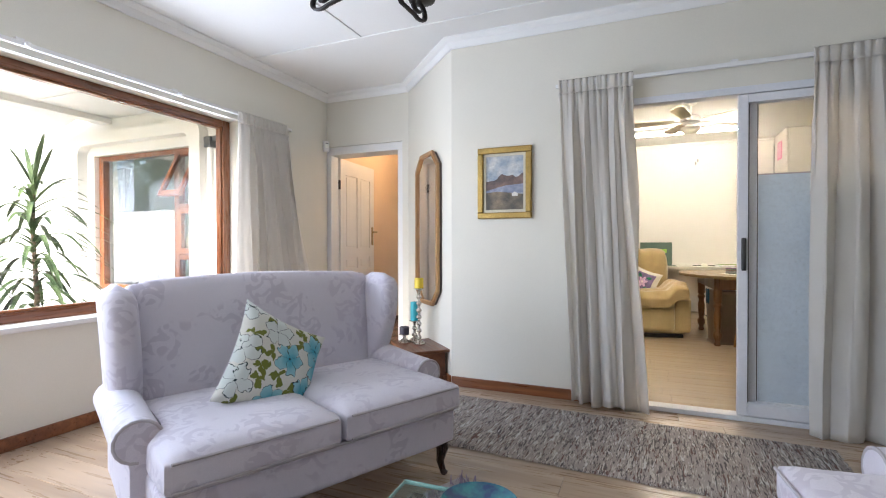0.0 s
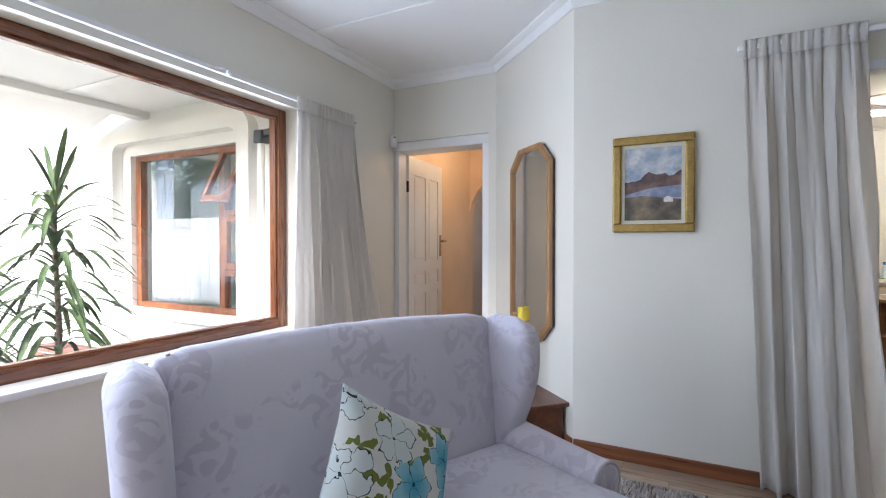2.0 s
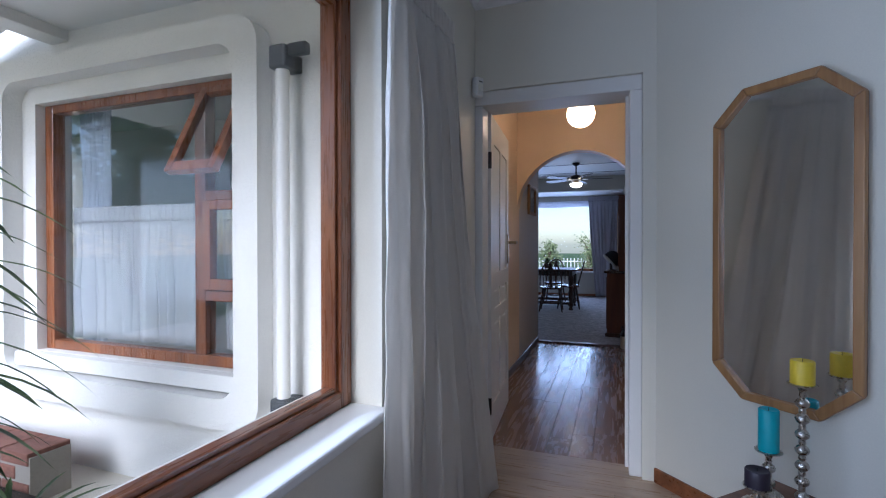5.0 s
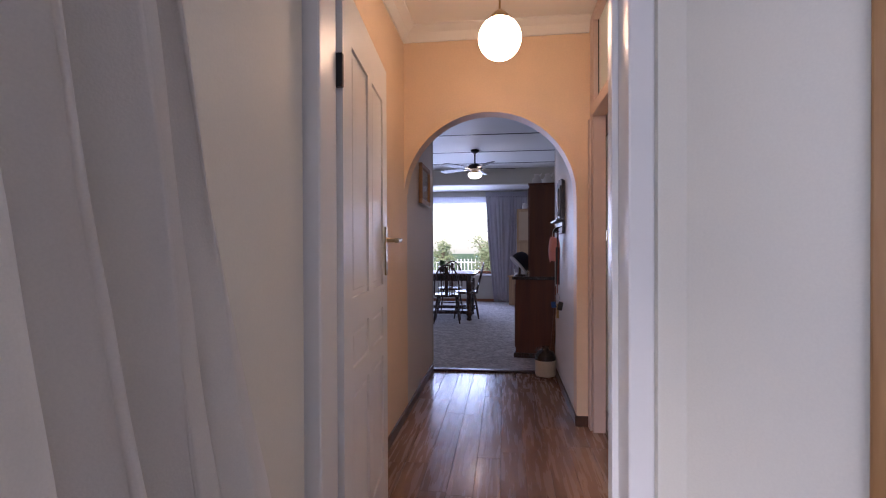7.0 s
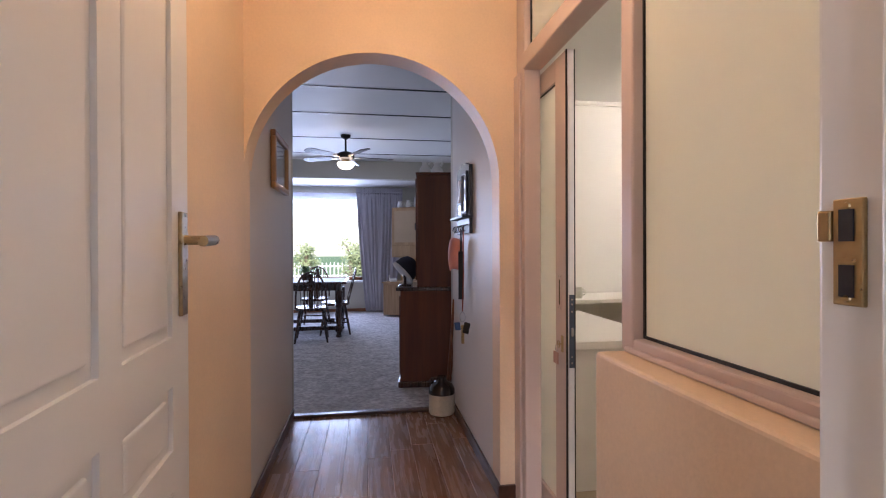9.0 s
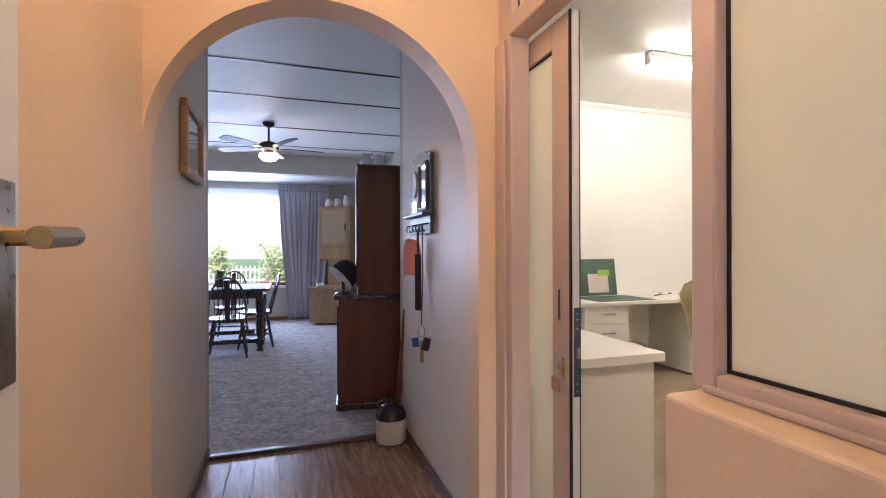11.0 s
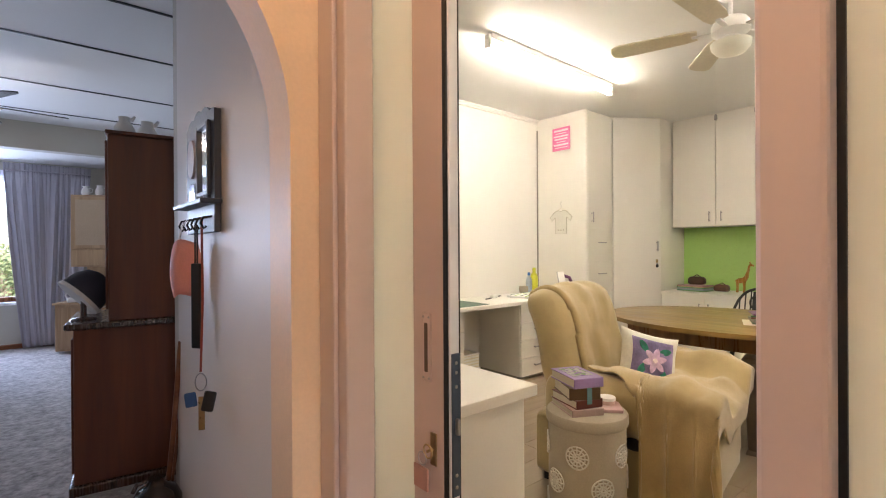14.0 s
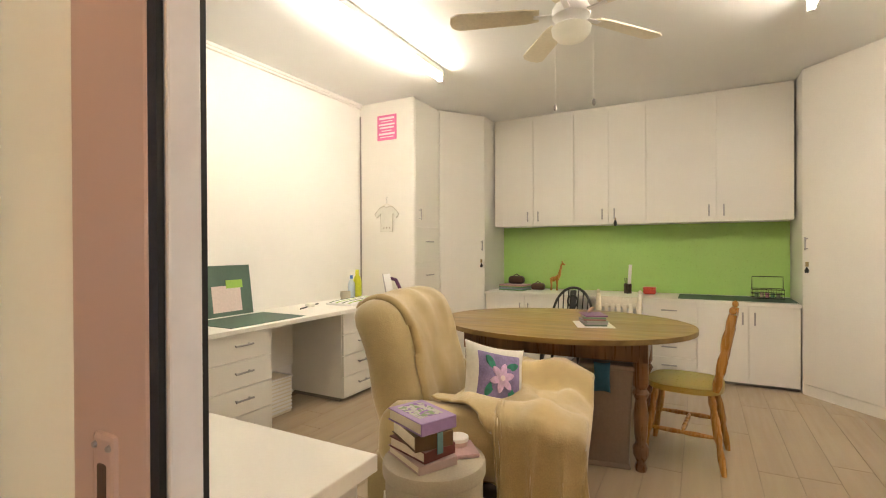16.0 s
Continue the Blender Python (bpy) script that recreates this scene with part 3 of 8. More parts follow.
def curtain(name, top0, top1, bot0, bot1, z0, z1, folds, depth, mat, label, seed=0, head=0.09, nv=40, flare=1.3):
    """Hanging cloth under a pinch-pleated heading: the pleats run out into fewer, uneven folds."""
    c = thing(name, Matrix.Identity(4), label, "curtain")
    nu = folds * 20
    t0, t1, b0, b1 = (Vector((*p, 0)) for p in (top0, top1, bot0, bot1))
    grid = []
    levels = [0, 0.012, 0.03, 0.05, 0.07, head] + [head + (z1 - z0 - head) * (k / nv) for k in range(1, nv + 1)]
    levels = [q for q in levels if q <= z1 - z0 + 1e-6]
    for drop in levels:
        v = drop / (z1 - z0)
        z = z1 - drop
        a, b = t0.lerp(b0, v ** flare), t1.lerp(b1, v ** flare)
        along = (b - a).normalized()
        out = Vector((-along.y, along.x, 0))
        loose = max(0.0, min(1.0, (drop - 0.04) / 0.40))
        row = []
        for i in range(nu + 1):
            u = i / nu
            bend = u + 0.7 / folds * noise.noise(Vector((u * folds * 0.5, drop * 0.35, seed + 9)))
            k = (u * folds * 2.2 + 0.45 * noise.noise(Vector((u * 7, 0, seed)))) % 1.0
            pinch = math.exp(-((k - 0.5) / 0.16) ** 2) * (0.55 + 0.45 * math.cos(12 * math.pi * (k - 0.5)))
            nip = 1 - 0.55 * math.exp(-((drop - 0.065) / 0.025) ** 2)
            d = depth * 0.55 * (pinch - 0.3) * nip * (1 - 0.9 * loose)
            turn = 2 * math.pi * folds * bend + 1.8 * noise.noise(Vector((u * folds * 0.9, drop * 0.45, seed * 1.7)))
            swell = 0.62 + 0.9 * noise.noise(Vector((u * folds * 0.55 + 3, drop * 0.5, seed + 4)))
            small = noise.noise(Vector((bend * folds * 2.7, drop * 0.8, seed * 1.7 + 5)))
            wide = noise.noise(Vector((u * 2.3, drop * 0.6, seed + 20)))
            d += loose * depth * (0.75 * swell * math.sin(turn) + 0.5 * small + 0.8 * wide)
            d += 0.006 * noise.noise(Vector((u * 30, drop * 5, seed + 2)))
            slip = 0.30 * depth * loose * swell * math.sin(2 * turn + 0.6)
            q = a.lerp(b, u) + out * d + along * slip
            row.append((q.x, q.y, z + (0.008 * pinch if drop == 0 else 0) + 0.02 * noise.noise(Vector((u * 4, 2, seed))) * v))
        grid.append(row)
    cut = sum(1 for q in levels if q <= head + 1e-6) - 1
    for nm, rows in (("heading", grid[:cut + 1]), ("cloth", grid[cut:])):
        if len(rows) < 2:
            continue
        bm = bmesh.new()
        vs = [[bm.verts.new(q) for q in r] for r in rows]
        for r, t in zip(vs, vs[1:]):
            for i in range(nu):
                bm.faces.new((r[i], r[i + 1], t[i + 1], t[i]))
        ob = part(nm, bm, mat, c, smooth=180)
        mod = ob.modifiers.new("cloth", "SOLIDIFY")
        mod.thickness, mod.offset = 0.004, 0
    return c


# ---- lounge: window, doors, trim ----
def cornice(name, path, z, size, mat, closed=False):
    """Coved moulding under a ceiling along a path; the wall is to the left of its direction."""
    bm = bmesh.new()
    prof = [(0, -size), (0.012, -size), (0.02, -size * 0.86), (size * 0.45, -size * 0.42), (size * 0.86, -0.02), (size, -0.012), (size, 0)]
    rings = []
    pts = [Vector((*p, 0)) for p in path]
    for i, p in enumerate(pts):
        d0 = (p - pts[i - 1]).normalized() if i else (pts[1] - p).normalized()
        d1 = (pts[i + 1] - p).normalized() if i < len(pts) - 1 else d0
        n0, n1 = Vector((d0.y, -d0.x, 0)), Vector((d1.y, -d1.x, 0))
        n = (n0 + n1).normalized()
        k = 1 / max(0.3, n.dot(n0))
        rings.append([bm.verts.new(p + n * a * k + Vector((0, 0, z + b))) for a, b in prof])
    for a, b in zip(rings, rings[1:]):
        for i in range(len(prof) - 1):
            bm.faces.new((a[i], a[i + 1], b[i + 1], b[i]))
    return setting(part(name, bm, mat, smooth=35))


cornice("trim_lounge_cornice", [(-3.07, -2.7), (-3.07, 4.15), (-2.11, 4.15), (-1.35, 3.38), (3.0, 3.38), (3.0, -2.7)], LC, 0.075, M_CEIL)
for i, b in enumerate([(-3.06, 3.06, 3.0, 3.10), (-1.99, -2.7, -1.945, 3.06), (-3.06, 0.0, 3.0, 0.04)]):
    setting(part("trim_ceiling_strip", boxed(b[0], b[1], LC - 0.008, b[2], b[3], LC + 0.001, 0.003), M_CEIL))


def skirting(name, path, h, t, mat):
    bm = bmesh.new()
    for a, b in zip(path, path[1:]):
        a, b = Vector((*a, 0)), Vector((*b, 0))
        d = (b - a).normalized()
        n = Vector((d.y, -d.x, 0))
        ln = (b - a).length
        m = Matrix.Translation(a) @ Matrix(((d.x, n.x, 0, 0), (d.y, n.y, 0, 0), (0, 0, 1, 0), (0, 0, 0, 1)))
        vs = box(bm, 0, 0, 0, ln, t, h, 0.005, 2, m)
    return setting(part(name, bm, mat))


skirting("baseboard_lounge_west", [(-3.07, -2.7), (-3.07, 4.15)], 0.075, 0.016, M_SKIRT)
skirting("baseboard_lounge_diagonal", [(-2.11, 4.15), (-1.35, 3.38)], 0.075, 0.016, M_SKIRT)
skirting("baseboard_lounge_picture", [(-1.345, 3.38), (-0.12, 3.38)], 0.075, 0.016, M_SKIRT)
skirting("baseboard_lounge_picture_east", [(1.28, 3.38), (3.0, 3.38)], 0.075, 0.016, M_SKIRT)

# picture window of the lounge
win = tagged(new("window_1"), "large fixed lounge window in varnished timber frame", "window", kind="structure")
Y0, Y1, Z0, Z1 = WIN
FX0, FX1 = -3.275, -3.19
for nm, b in [("window_frame", (FX0, Y1 - 0.07, Z0, FX1, Y1, Z1)), ("window_frame", (FX0, Y0, Z0, FX1, Y0 + 0.07, Z1)),
              ("window_frame", (FX0, Y0 + 0.07, Z0, FX1, Y1 - 0.07, Z0 + 0.06)), ("window_frame", (FX0, Y0 + 0.07, Z1 - 0.055, FX1, Y1 - 0.07, Z1))]:
    part(nm, boxed(*b, 0.006), M_FRAME_LEVEL if b[4] - b[1] > 1 else M_FRAME, win)
for b in [(-3.25, Y1 - 0.085, Z0 + 0.06, -3.205, Y1 - 0.07, Z1 - 0.055), (-3.25, Y0 + 0.085, Z0 + 0.06, -3.205, Y1 - 0.085, Z0 + 0.075), (-3.25, Y0 + 0.085, Z1 - 0.07, -3.205, Y1 - 0.085, Z1 - 0.055)]:
    part("glazing_bead", boxed(*b, 0.003), M_FRAME_LEVEL if b[4] - b[1] > 1 else M_FRAME, win)
pane = part("pane", boxed(-3.235, Y0 + 0.07, Z0 + 0.06, -3.229, Y1 - 0.07, Z1 - 0.055), M_GLASS, win)
pane.visible_shadow = False
part("window_sill", boxed(-3.189, Y0 + 0.002, Z0 - 0.030, -3.035, Y1 - 0.002, Z0 + 0.004, 0.008), M_WHITE, win, "white painted inner sill")
part("outer_sill", boxed(-3.40, Y0 + 0.002, Z0 - 0.05, -3.276, Y1 - 0.002, Z0 + 0.003, 0.006), M_OUT, win)

# curtain rail over the window
rail = thing("curtain_rail", pose(-3.03, 1.0, 2.145), "white curtain track with brackets above the window", "curtain rail")
part("track", boxed(-0.012, -3.2, -0.012, 0.012, 2.55, 0.014, 0.004), M_WHITE, rail)
for y in (-2.2, -0.9, 0.45, 1.35, 2.2):
    part("bracket", boxed(-0.038, y - 0.02, 0.010, 0.016, y + 0.02, 0.026, 0.003), M_WHITE, rail)
    part("knob", lathe([(0.008, 0), (0.016, 0.008), (0.014, 0.02), (0.004, 0.026)], 12, m=pose(0.012, y + 0.03, 0.0, 0, 90, 0)), M_WHITE, rail)

nt = M_CURTAIN.node_tree
glow = nt.nodes.new("ShaderNodeBsdfTranslucent")
glow.inputs["Color"].default_value = (0.80, 0.76, 0.70, 1)
mixed = nt.nodes.new("ShaderNodeMixShader")
mixed.inputs[0].default_value = 0.5
nt.links.new(nt.nodes["Principled BSDF"].outputs[0], mixed.inputs[1])
nt.links.new(glow.outputs[0], mixed.inputs[2])
nt.links.new(mixed.outputs[0], nt.nodes["Material Output"].inputs[0])
curtain("curtain_window", (-2.985, 2.87), (-2.955, 3.41), (-2.950, 2.82), (-2.86, 3.80), 0.03, 2.150, 7, 0.060, M_CURTAIN, "full-length cream curtain drawn aside at the window", 3, flare=1.0)

# doorway to the hall
dfm = tagged(new("door_frame_hall"), "white painted timber door frame", "door frame", kind="structure")
for nm, b in [("jamb", (-3.09, 4.17, 0, -3.03, 4.300, 2.02)), ("rebate", (-3.09, 4.300, 0, -3.074, 4.395, 2.02)), ("jamb", (-2.238, 4.17, 0, -2.175, 4.395, 2.02)), ("head", (-3.09, 4.17, 2.02, -2.175, 4.395, 2.10))]:
    part(nm, boxed(*b, 0.006), M_WHITE, dfm)
for b in [(-2.256, 4.27, 0, -2.238, 4.32, 2.02)]:
    part("stop", boxed(*b, 0.003), M_WHITE, dfm)
sp = part("strike_plate", boxed(-2.243, 4.345, 1.160, -2.2375, 4.374, 1.260, 0.001, 1), M_BRASS, dfm, "worn brass strike plate")
for z in (1.183, 1.235):
    part("slot", boxed(-2.2445, 4.353, z - 0.015, -2.2425, 4.367, z + 0.015), M_BLACK, sp)
for z in (1.167, 1.253):
    part("screw", lathe([(0.004, 0), (0.003, 0.0015)], 10, m=pose(-2.243, 4.360, z, 0, -90)), M_BRASS, sp)
part("keeper", boxed(-2.246, 4.3745, 1.220, -2.2385, 4.388, 1.250, 0.002), M_BRASS, dfm)

# panelled door, open into the hall
def panel_door(w, h, t, mat, panels):
    """A leaf with sunk, raised-field panels on both faces; hinge edge at x = 0."""
    bm = bmesh.new()
    xs = sorted({0, w, *[p[0] for p in panels], *[p[1] for p in panels]})
    zs = sorted({0, h, *[p[2] for p in panels], *[p[3] for p in panels]})
    for x0, x1 in zip(xs, xs[1:]):
        for z0, z1 in zip(zs, zs[1:]):
            cx, cz = (x0 + x1) / 2, (z0 + z1) / 2
            if not any(p[0] < cx < p[1] and p[2] < cz < p[3] for p in panels):
                box(bm, x0, 0, z0, x1, t, z1)
    bmesh.ops.remove_doubles(bm, verts=bm.verts[:], dist=1e-5)
    for x0, x1, z0, z1 in panels:
        box(bm, x0, 0.009, z0, x1, t - 0.009, z1)
        box(bm, x0 + 0.022, 0.0035, z0 + 0.022, x1 - 0.022, t - 0.0035, z1 - 0.022, 0.0055, 3)
    return bm


DW = 0.80
dl = math.degrees(math.atan2(5.14 - 4.375, -3.085 + 3.022))
door = tagged(new("door_1"), "white six-panel door standing open against the hall wall", "door", kind="structure")
door.matrix_world = pose(-3.018, 4.320, 0.008, 0, 0, dl)
cols = [(0.115, 0.375), (0.450, 0.690)]
part("leaf", panel_door(DW, 2.005, 0.04, M_WHITE, [(a, b, lo, hi) for a, b in cols for lo, hi in ((0.20, 0.72), (0.80, 0.93), (1.03, 1.84))]), M_WHITE, door)
for sgn, yy in ((-1, 0.0), (1, 0.04)):
    lh = part("lever_handle", turned(bevelled(boxed(-0.021, -0.004, -0.11, 0.021, 0.004, 0.11), 0.002), pose(DW - 0.05, yy + sgn * 0.004, 1.175)), M_BRASS, door, "brass lever handle on a long plate")
    part("lever", tube([(DW - 0.05, yy, 1.225), (DW - 0.05, yy + sgn * 0.058, 1.225), (DW - 0.062, yy + sgn * 0.068, 1.225), (DW - 0.15, yy + sgn * 0.066, 1.222)], [0.011, 0.010, 0.011, 0.011], 10), M_BRASS, lh)
for z in (0.22, 1.72):
    part("hinge", boxed(-0.018, -0.004, z - 0.05, -0.0005, 0.043, z + 0.05, 0.003), M_BLACK, door, "dark steel butt hinge")

# alarm sensor in the corner
al = thing("alarm_sensor", pose(-3.055, 4.10, 2.10, 0, 0, -28), "small white alarm sensor fixed in the corner above the door", "sensor")
part("body", boxed(-0.0, -0.03, -0.055, 0.042, 0.03, 0.055, 0.010, 3), M_WHITE, al)
part("lens", boxed(0.040, -0.018, -0.02, 0.047, 0.018, 0.02, 0.004), M_FROST, al)
part("led", boxed(0.040, -0.012, 0.026, 0.045, 0.012, 0.032, 0.001), M_BLACK, al)

# sliding door to the sewing room
sd = tagged(new("door_2"), "white aluminium sliding door, half open", "sliding door", kind="structure")
for nm, b in [("frame_jamb", (-0.12, 3.37, 0.03, -0.07, 3.47, 1.995)), ("frame_jamb", (1.23, 3.37, 0.03, 1.28, 3.47, 1.995)), ("frame_head", (-0.12, 3.37, 1.995, 1.28, 3.47, 2.04)), ("threshold", (-0.12, 3.37, 0.0, 1.28, 3.47, 0.03))]:
    part(nm, boxed(*b, 0.004), M_ALU, sd)


def alu_leaf(x0, x1, y0, y1):
    lf = part("leaf", boxed(x0, y0, 0.035, x0 + 0.055, y1, 1.99, 0.004), M_ALU, sd)
    part("stile", boxed(x1 - 0.055, y0, 0.035, x1, y1, 1.99, 0.004), M_ALU, lf)
    part("rail", boxed(x0 + 0.055, y0, 0.035, x1 - 0.055, y1, 0.115, 0.004), M_ALU, lf)
    part("rail", boxed(x0 + 0.055, y0, 1.94, x1 - 0.055, y1, 1.99, 0.004), M_ALU, lf)
    part("gasket", boxed(x0 + 0.055, y0 + 0.012, 0.115, x0 + 0.061, y1 - 0.004, 1.94), M_BLACK, lf)
    p = part("pane", boxed(x0 + 0.061, (y0 + y1) / 2 - 0.003, 0.115, x1 - 0.055, (y0 + y1) / 2 + 0.003, 1.94), M_GLASS, lf)
    p.visible_shadow = False
    return lf


lf = alu_leaf(0.535, 1.23, 3.375, 3.412)
part("pull", boxed(0.553, 3.352, 0.92, 0.578, 3.376, 1.12, 0.006), M_BLACK, lf, "black pull handle")
lf2 = alu_leaf(0.59, 1.225, 3.428, 3.465)
part("privacy_film", boxed(0.652, 3.4405, 0.118, 1.168, 3.4425, 1.505), material("blue_grey_film", (0.66, 0.73, 0.78), 0.3, vary=0.05, bump=0.02), lf2, "pale blue-grey film on the lower glass")
part("film_edge", boxed(0.652, 3.439, 1.505, 1.168, 3.4425, 1.513), M_PIPE, lf2)

rail2 = thing("curtain_rail", pose(0.5, 3.30, 2.155), "white curtain track above the sliding door", "curtain rail")
part("track", boxed(-1.05, -0.012, -0.012, 1.3, 0.012, 0.014, 0.004), M_WHITE, rail2)
for x in (-0.8, 0.0, 0.7):
    part("bracket", boxed(x - 0.02, -0.014, 0.010, x + 0.02, 0.08, 0.028, 0.003), M_WHITE, rail2)
curtain("curtain_slider", (-0.53, 3.29), (-0.06, 3.29), (-0.45, 3.28), (0.03, 3.25), 0.02, 2.19, 5, 0.055, M_CURTAIN, "long cream curtain hanging beside the sliding door", 5)
curtain("curtain_slider", (0.885, 3.29), (1.75, 3.29), (0.87, 3.24), (1.80, 3.26), 0.005, 2.19, 8, 0.055, M_CURTAIN, "long cream curtain drawn over the glass leaf", 8)

# ---- lounge things ----
def scroll_arm(length):
    """An arm with a rolled top that overhangs its outer face (+x); it runs along y from 0 (front) to length."""
    bm = bmesh.new()
    out = [(-0.062, 0.14)]
    for i in range(21):
        a = radians(205 - 270 * i / 20)
        out.append((0.018 + 0.076 * math.cos(a), 0.436 + 0.074 * math.sin(a)))
    out += [(0.046, 0.352), (0.046, 0.14)]
    n = len(out)
    rings = []
    for k in range(9):
        y, puff = length * k / 8, 1.0 if k else 0.93
        rings.append([bm.verts.new((0.018 + (x - 0.018) * puff, y - (0.0 if k else 0.008), z - 0.012 * math.cos(math.pi * k / 8))) for x, z in out])
    for a, b in zip(rings, rings[1:]):
        for i in range(n):
            bm.faces.new((a[i], a[(i + 1) % n], b[(i + 1) % n], b[i]))
    for ring in (rings[0], rings[-1]):
        mid = bm.verts.new((0.0, ring[0].co.y, 0.40))
        for i in range(n):
            bm.faces.new((ring[i], ring[(i + 1) % n], mid))
    return bm


def wing(h0, h1, depth, t):
    """Side wing of a chair: a stuffed, rounded board that narrows in a curve to the arm; y runs back."""
    bm = bmesh.new()
    rings = []
    n = 16
    for i in range(n + 1):
        s = i / n
        z = h0 + (h1 - h0) * s
        f = depth * (0.42 + 0.60 * math.sin(math.pi * min(1, s * 0.60 + 0.08)) ** 1.2)
        k = 1.0
        if s > 0.86:
            q = (s - 0.86) / 0.14
            k = math.sqrt(max(0.02, 1 - q * q))
        yc, a = (0.07 - f) / 2, (0.07 + f) / 2 * (0.35 + 0.65 * k)
        lean = 0.035 * s
        rings.append([bm.verts.new((lean + t / 2 * k * math.copysign(abs(math.cos(c)) ** 0.7, math.cos(c)), yc + a * math.copysign(abs(math.sin(c)) ** 0.7, math.sin(c)), z)) for c in [2 * math.pi * j / 20 for j in range(20)]])
    for a, b in zip(rings, rings[1:]):
        for j in range(20):
            bm.faces.new((a[j], a[(j + 1) % 20], b[(j + 1) % 20], b[j]))
    bm.faces.new(rings[0][::-1])
    bm.faces.new(rings[-1])
    return bm


def cabriole(bm, x, y, h, sx, sy):
    tube([(x, y, h), (x + sx * 0.012, y + sy * 0.012, h * 0.72), (x + sx * 0.004, y + sy * 0.004, h * 0.35), (x + sx * 0.014, y + sy * 0.014, 0.012), (x + sx * 0.02, y + sy * 0.02, 0.0)], [0.034, 0.030, 0.018, 0.015, 0.019], 10, bm)
    return bm


def wing_sofa(name, m, seats, width, label, cat):
    """Wing-backed upholstered seat: front edge at y = 0, back towards +y."""
    s = thing(name, m, label, cat)
    w = width
    part("seat_frame", turned(soft_box(w - 0.13, 0.74, 0.17, 0.03), pose(0, 0.225, 0.15)), M_SOFA, s, smooth=60)
    part("seat_piping", tube([(-w / 2 + 0.08, -0.147, 0.312), (w / 2 - 0.08, -0.147, 0.312)], 0.006, 6), M_PIPE, s)
    cw = (w - 0.12) / seats
    for i in range(seats):
        cx = -w / 2 + 0.06 + cw * (i + 0.5)
        bm = turned(soft_box(cw - 0.006, 0.72, 0.125, 0.032, 0.020, 12, 0.004), pose(cx, 0.175, 0.315))
        for v in bm.verts:
            k = max(0.0, min(1.0, (v.co.y - 0.04) / 0.06))
            lim = w / 2 - 0.06 - 0.065 * k
            v.co.x = max(-lim, min(lim, v.co.x))
        c = part("seat_cushion", bm, M_SOFA, s, smooth=60)
        for z in (0.335, 0.425):
            part("piping", tube([(cx - cw / 2 + 0.03, -0.186, z), (cx, -0.188, z), (cx + cw / 2 - 0.03, -0.186, z)], 0.005, 6), M_PIPE, c)
    bm = soft_box(w - 0.16, 0.16, 0.62, 0.05, 0.0, 12, 0.006)
    for v in bm.verts:
        v.co.z += 0.030 * (1 - (2 * v.co.x / w) ** 2) * (v.co.z / 0.66)
        v.co.y -= 0.035 * max(0, 1 - (2 * v.co.x / w) ** 2) * (1 if v.co.y < 0 else 0) * math.sin(math.pi * min(1, v.co.z / 0.66))
    turned(bm, pose(0, 0.57, 0.30, -9))
    part("backrest", bm, M_SOFA, s, smooth=60)
    for sg in (-1, 1):
        wm = part("wing", turned(wing(0.40, 0.92, 0.235, 0.13), pose(sg * (w / 2 - 0.075), 0.62, 0) @ Matrix.Diagonal((sg, 1, 1, 1))), M_SOFA, s, smooth=60)
        part("piping", tube([(sg * (w / 2 - 0.135), 0.535, 0.5), (sg * (w / 2 - 0.13), 0.575, 0.7), (sg * (w / 2 - 0.125), 0.62, 0.92)], 0.006, 6), M_PIPE, wm)
        am = part("arm", turned(scroll_arm(0.53), pose(sg * (w / 2 - 0.065), 0.085, 0) @ Matrix.Diagonal((sg, 1, 1, 1))), M_SOFA, s, smooth=50)
        part("piping", tube([(sg * (w / 2 - 0.065 + 0.018 + 0.072 * math.cos(a)), 0.080, 0.424 + 0.070 * math.sin(a)) for a in [math.pi * (-0.5 + 1.6 * k / 14) for k in range(15)]], 0.006, 6), M_PIPE, am)
    for sg in (-1, 1):
        part("leg", cabriole(bmesh.new(), sg * (w / 2 - 0.12), -0.085, 0.17, sg, -1), M_DARKWOOD, s, "dark polished cabriole leg", smooth=60)
        part("leg", tube([(sg * (w / 2 - 0.10), 0.58, 0.17), (sg * (w / 2 - 0.10), 0.66, 0.0)], [0.026, 0.018], 8), M_DARKWOOD, s, smooth=60)
    return s


wing_sofa("wing_sofa", pose(-1.204, 1.592, 0, 0, 0, 64.2), 2, 1.35, "lilac-grey damask two-seat wing sofa with rolled arms", "sofa")
wing_sofa("wing_armchair", pose(0.58, 1.35, 0, 0, 0, -84), 1, 0.84, "lilac-grey damask wing armchair matching the sofa", "armchair")
cu = tagged(part("scatter_cushion", pillow_mesh(0.44, 0.44, 0.15), M_PRINT, smooth=120), "floral cushion in teal, green and cream leaning on the sofa", "cushion")
cu.matrix_world = pose(-1.204, 1.592, 0, 0, 0, 64.2) @ pose(-0.095, 0.26, 0.555, -19, 30, 4)

# wall painting
pt = thing("framed_painting", pose(-0.93, 3.378, 1.53), "landscape painting of mountains in a gilt frame on the wall", "painting")
PW, PH = 0.405, 0.52
for nm, b in [("frame_rail", (-PW / 2, -0.028, PH / 2 - 0.045, PW / 2, 0, PH / 2)), ("frame_rail", (-PW / 2, -0.028, -PH / 2, PW / 2, 0, -PH / 2 + 0.045)), ("frame_stile", (-PW / 2, -0.028, -PH / 2 + 0.045, -PW / 2 + 0.045, 0, PH / 2 - 0.045)), ("frame_stile", (PW / 2 - 0.045, -0.028, -PH / 2 + 0.045, PW / 2, 0, PH / 2 - 0.045))]:
    part(nm, boxed(*b, 0.008, 3), M_GILT, pt)
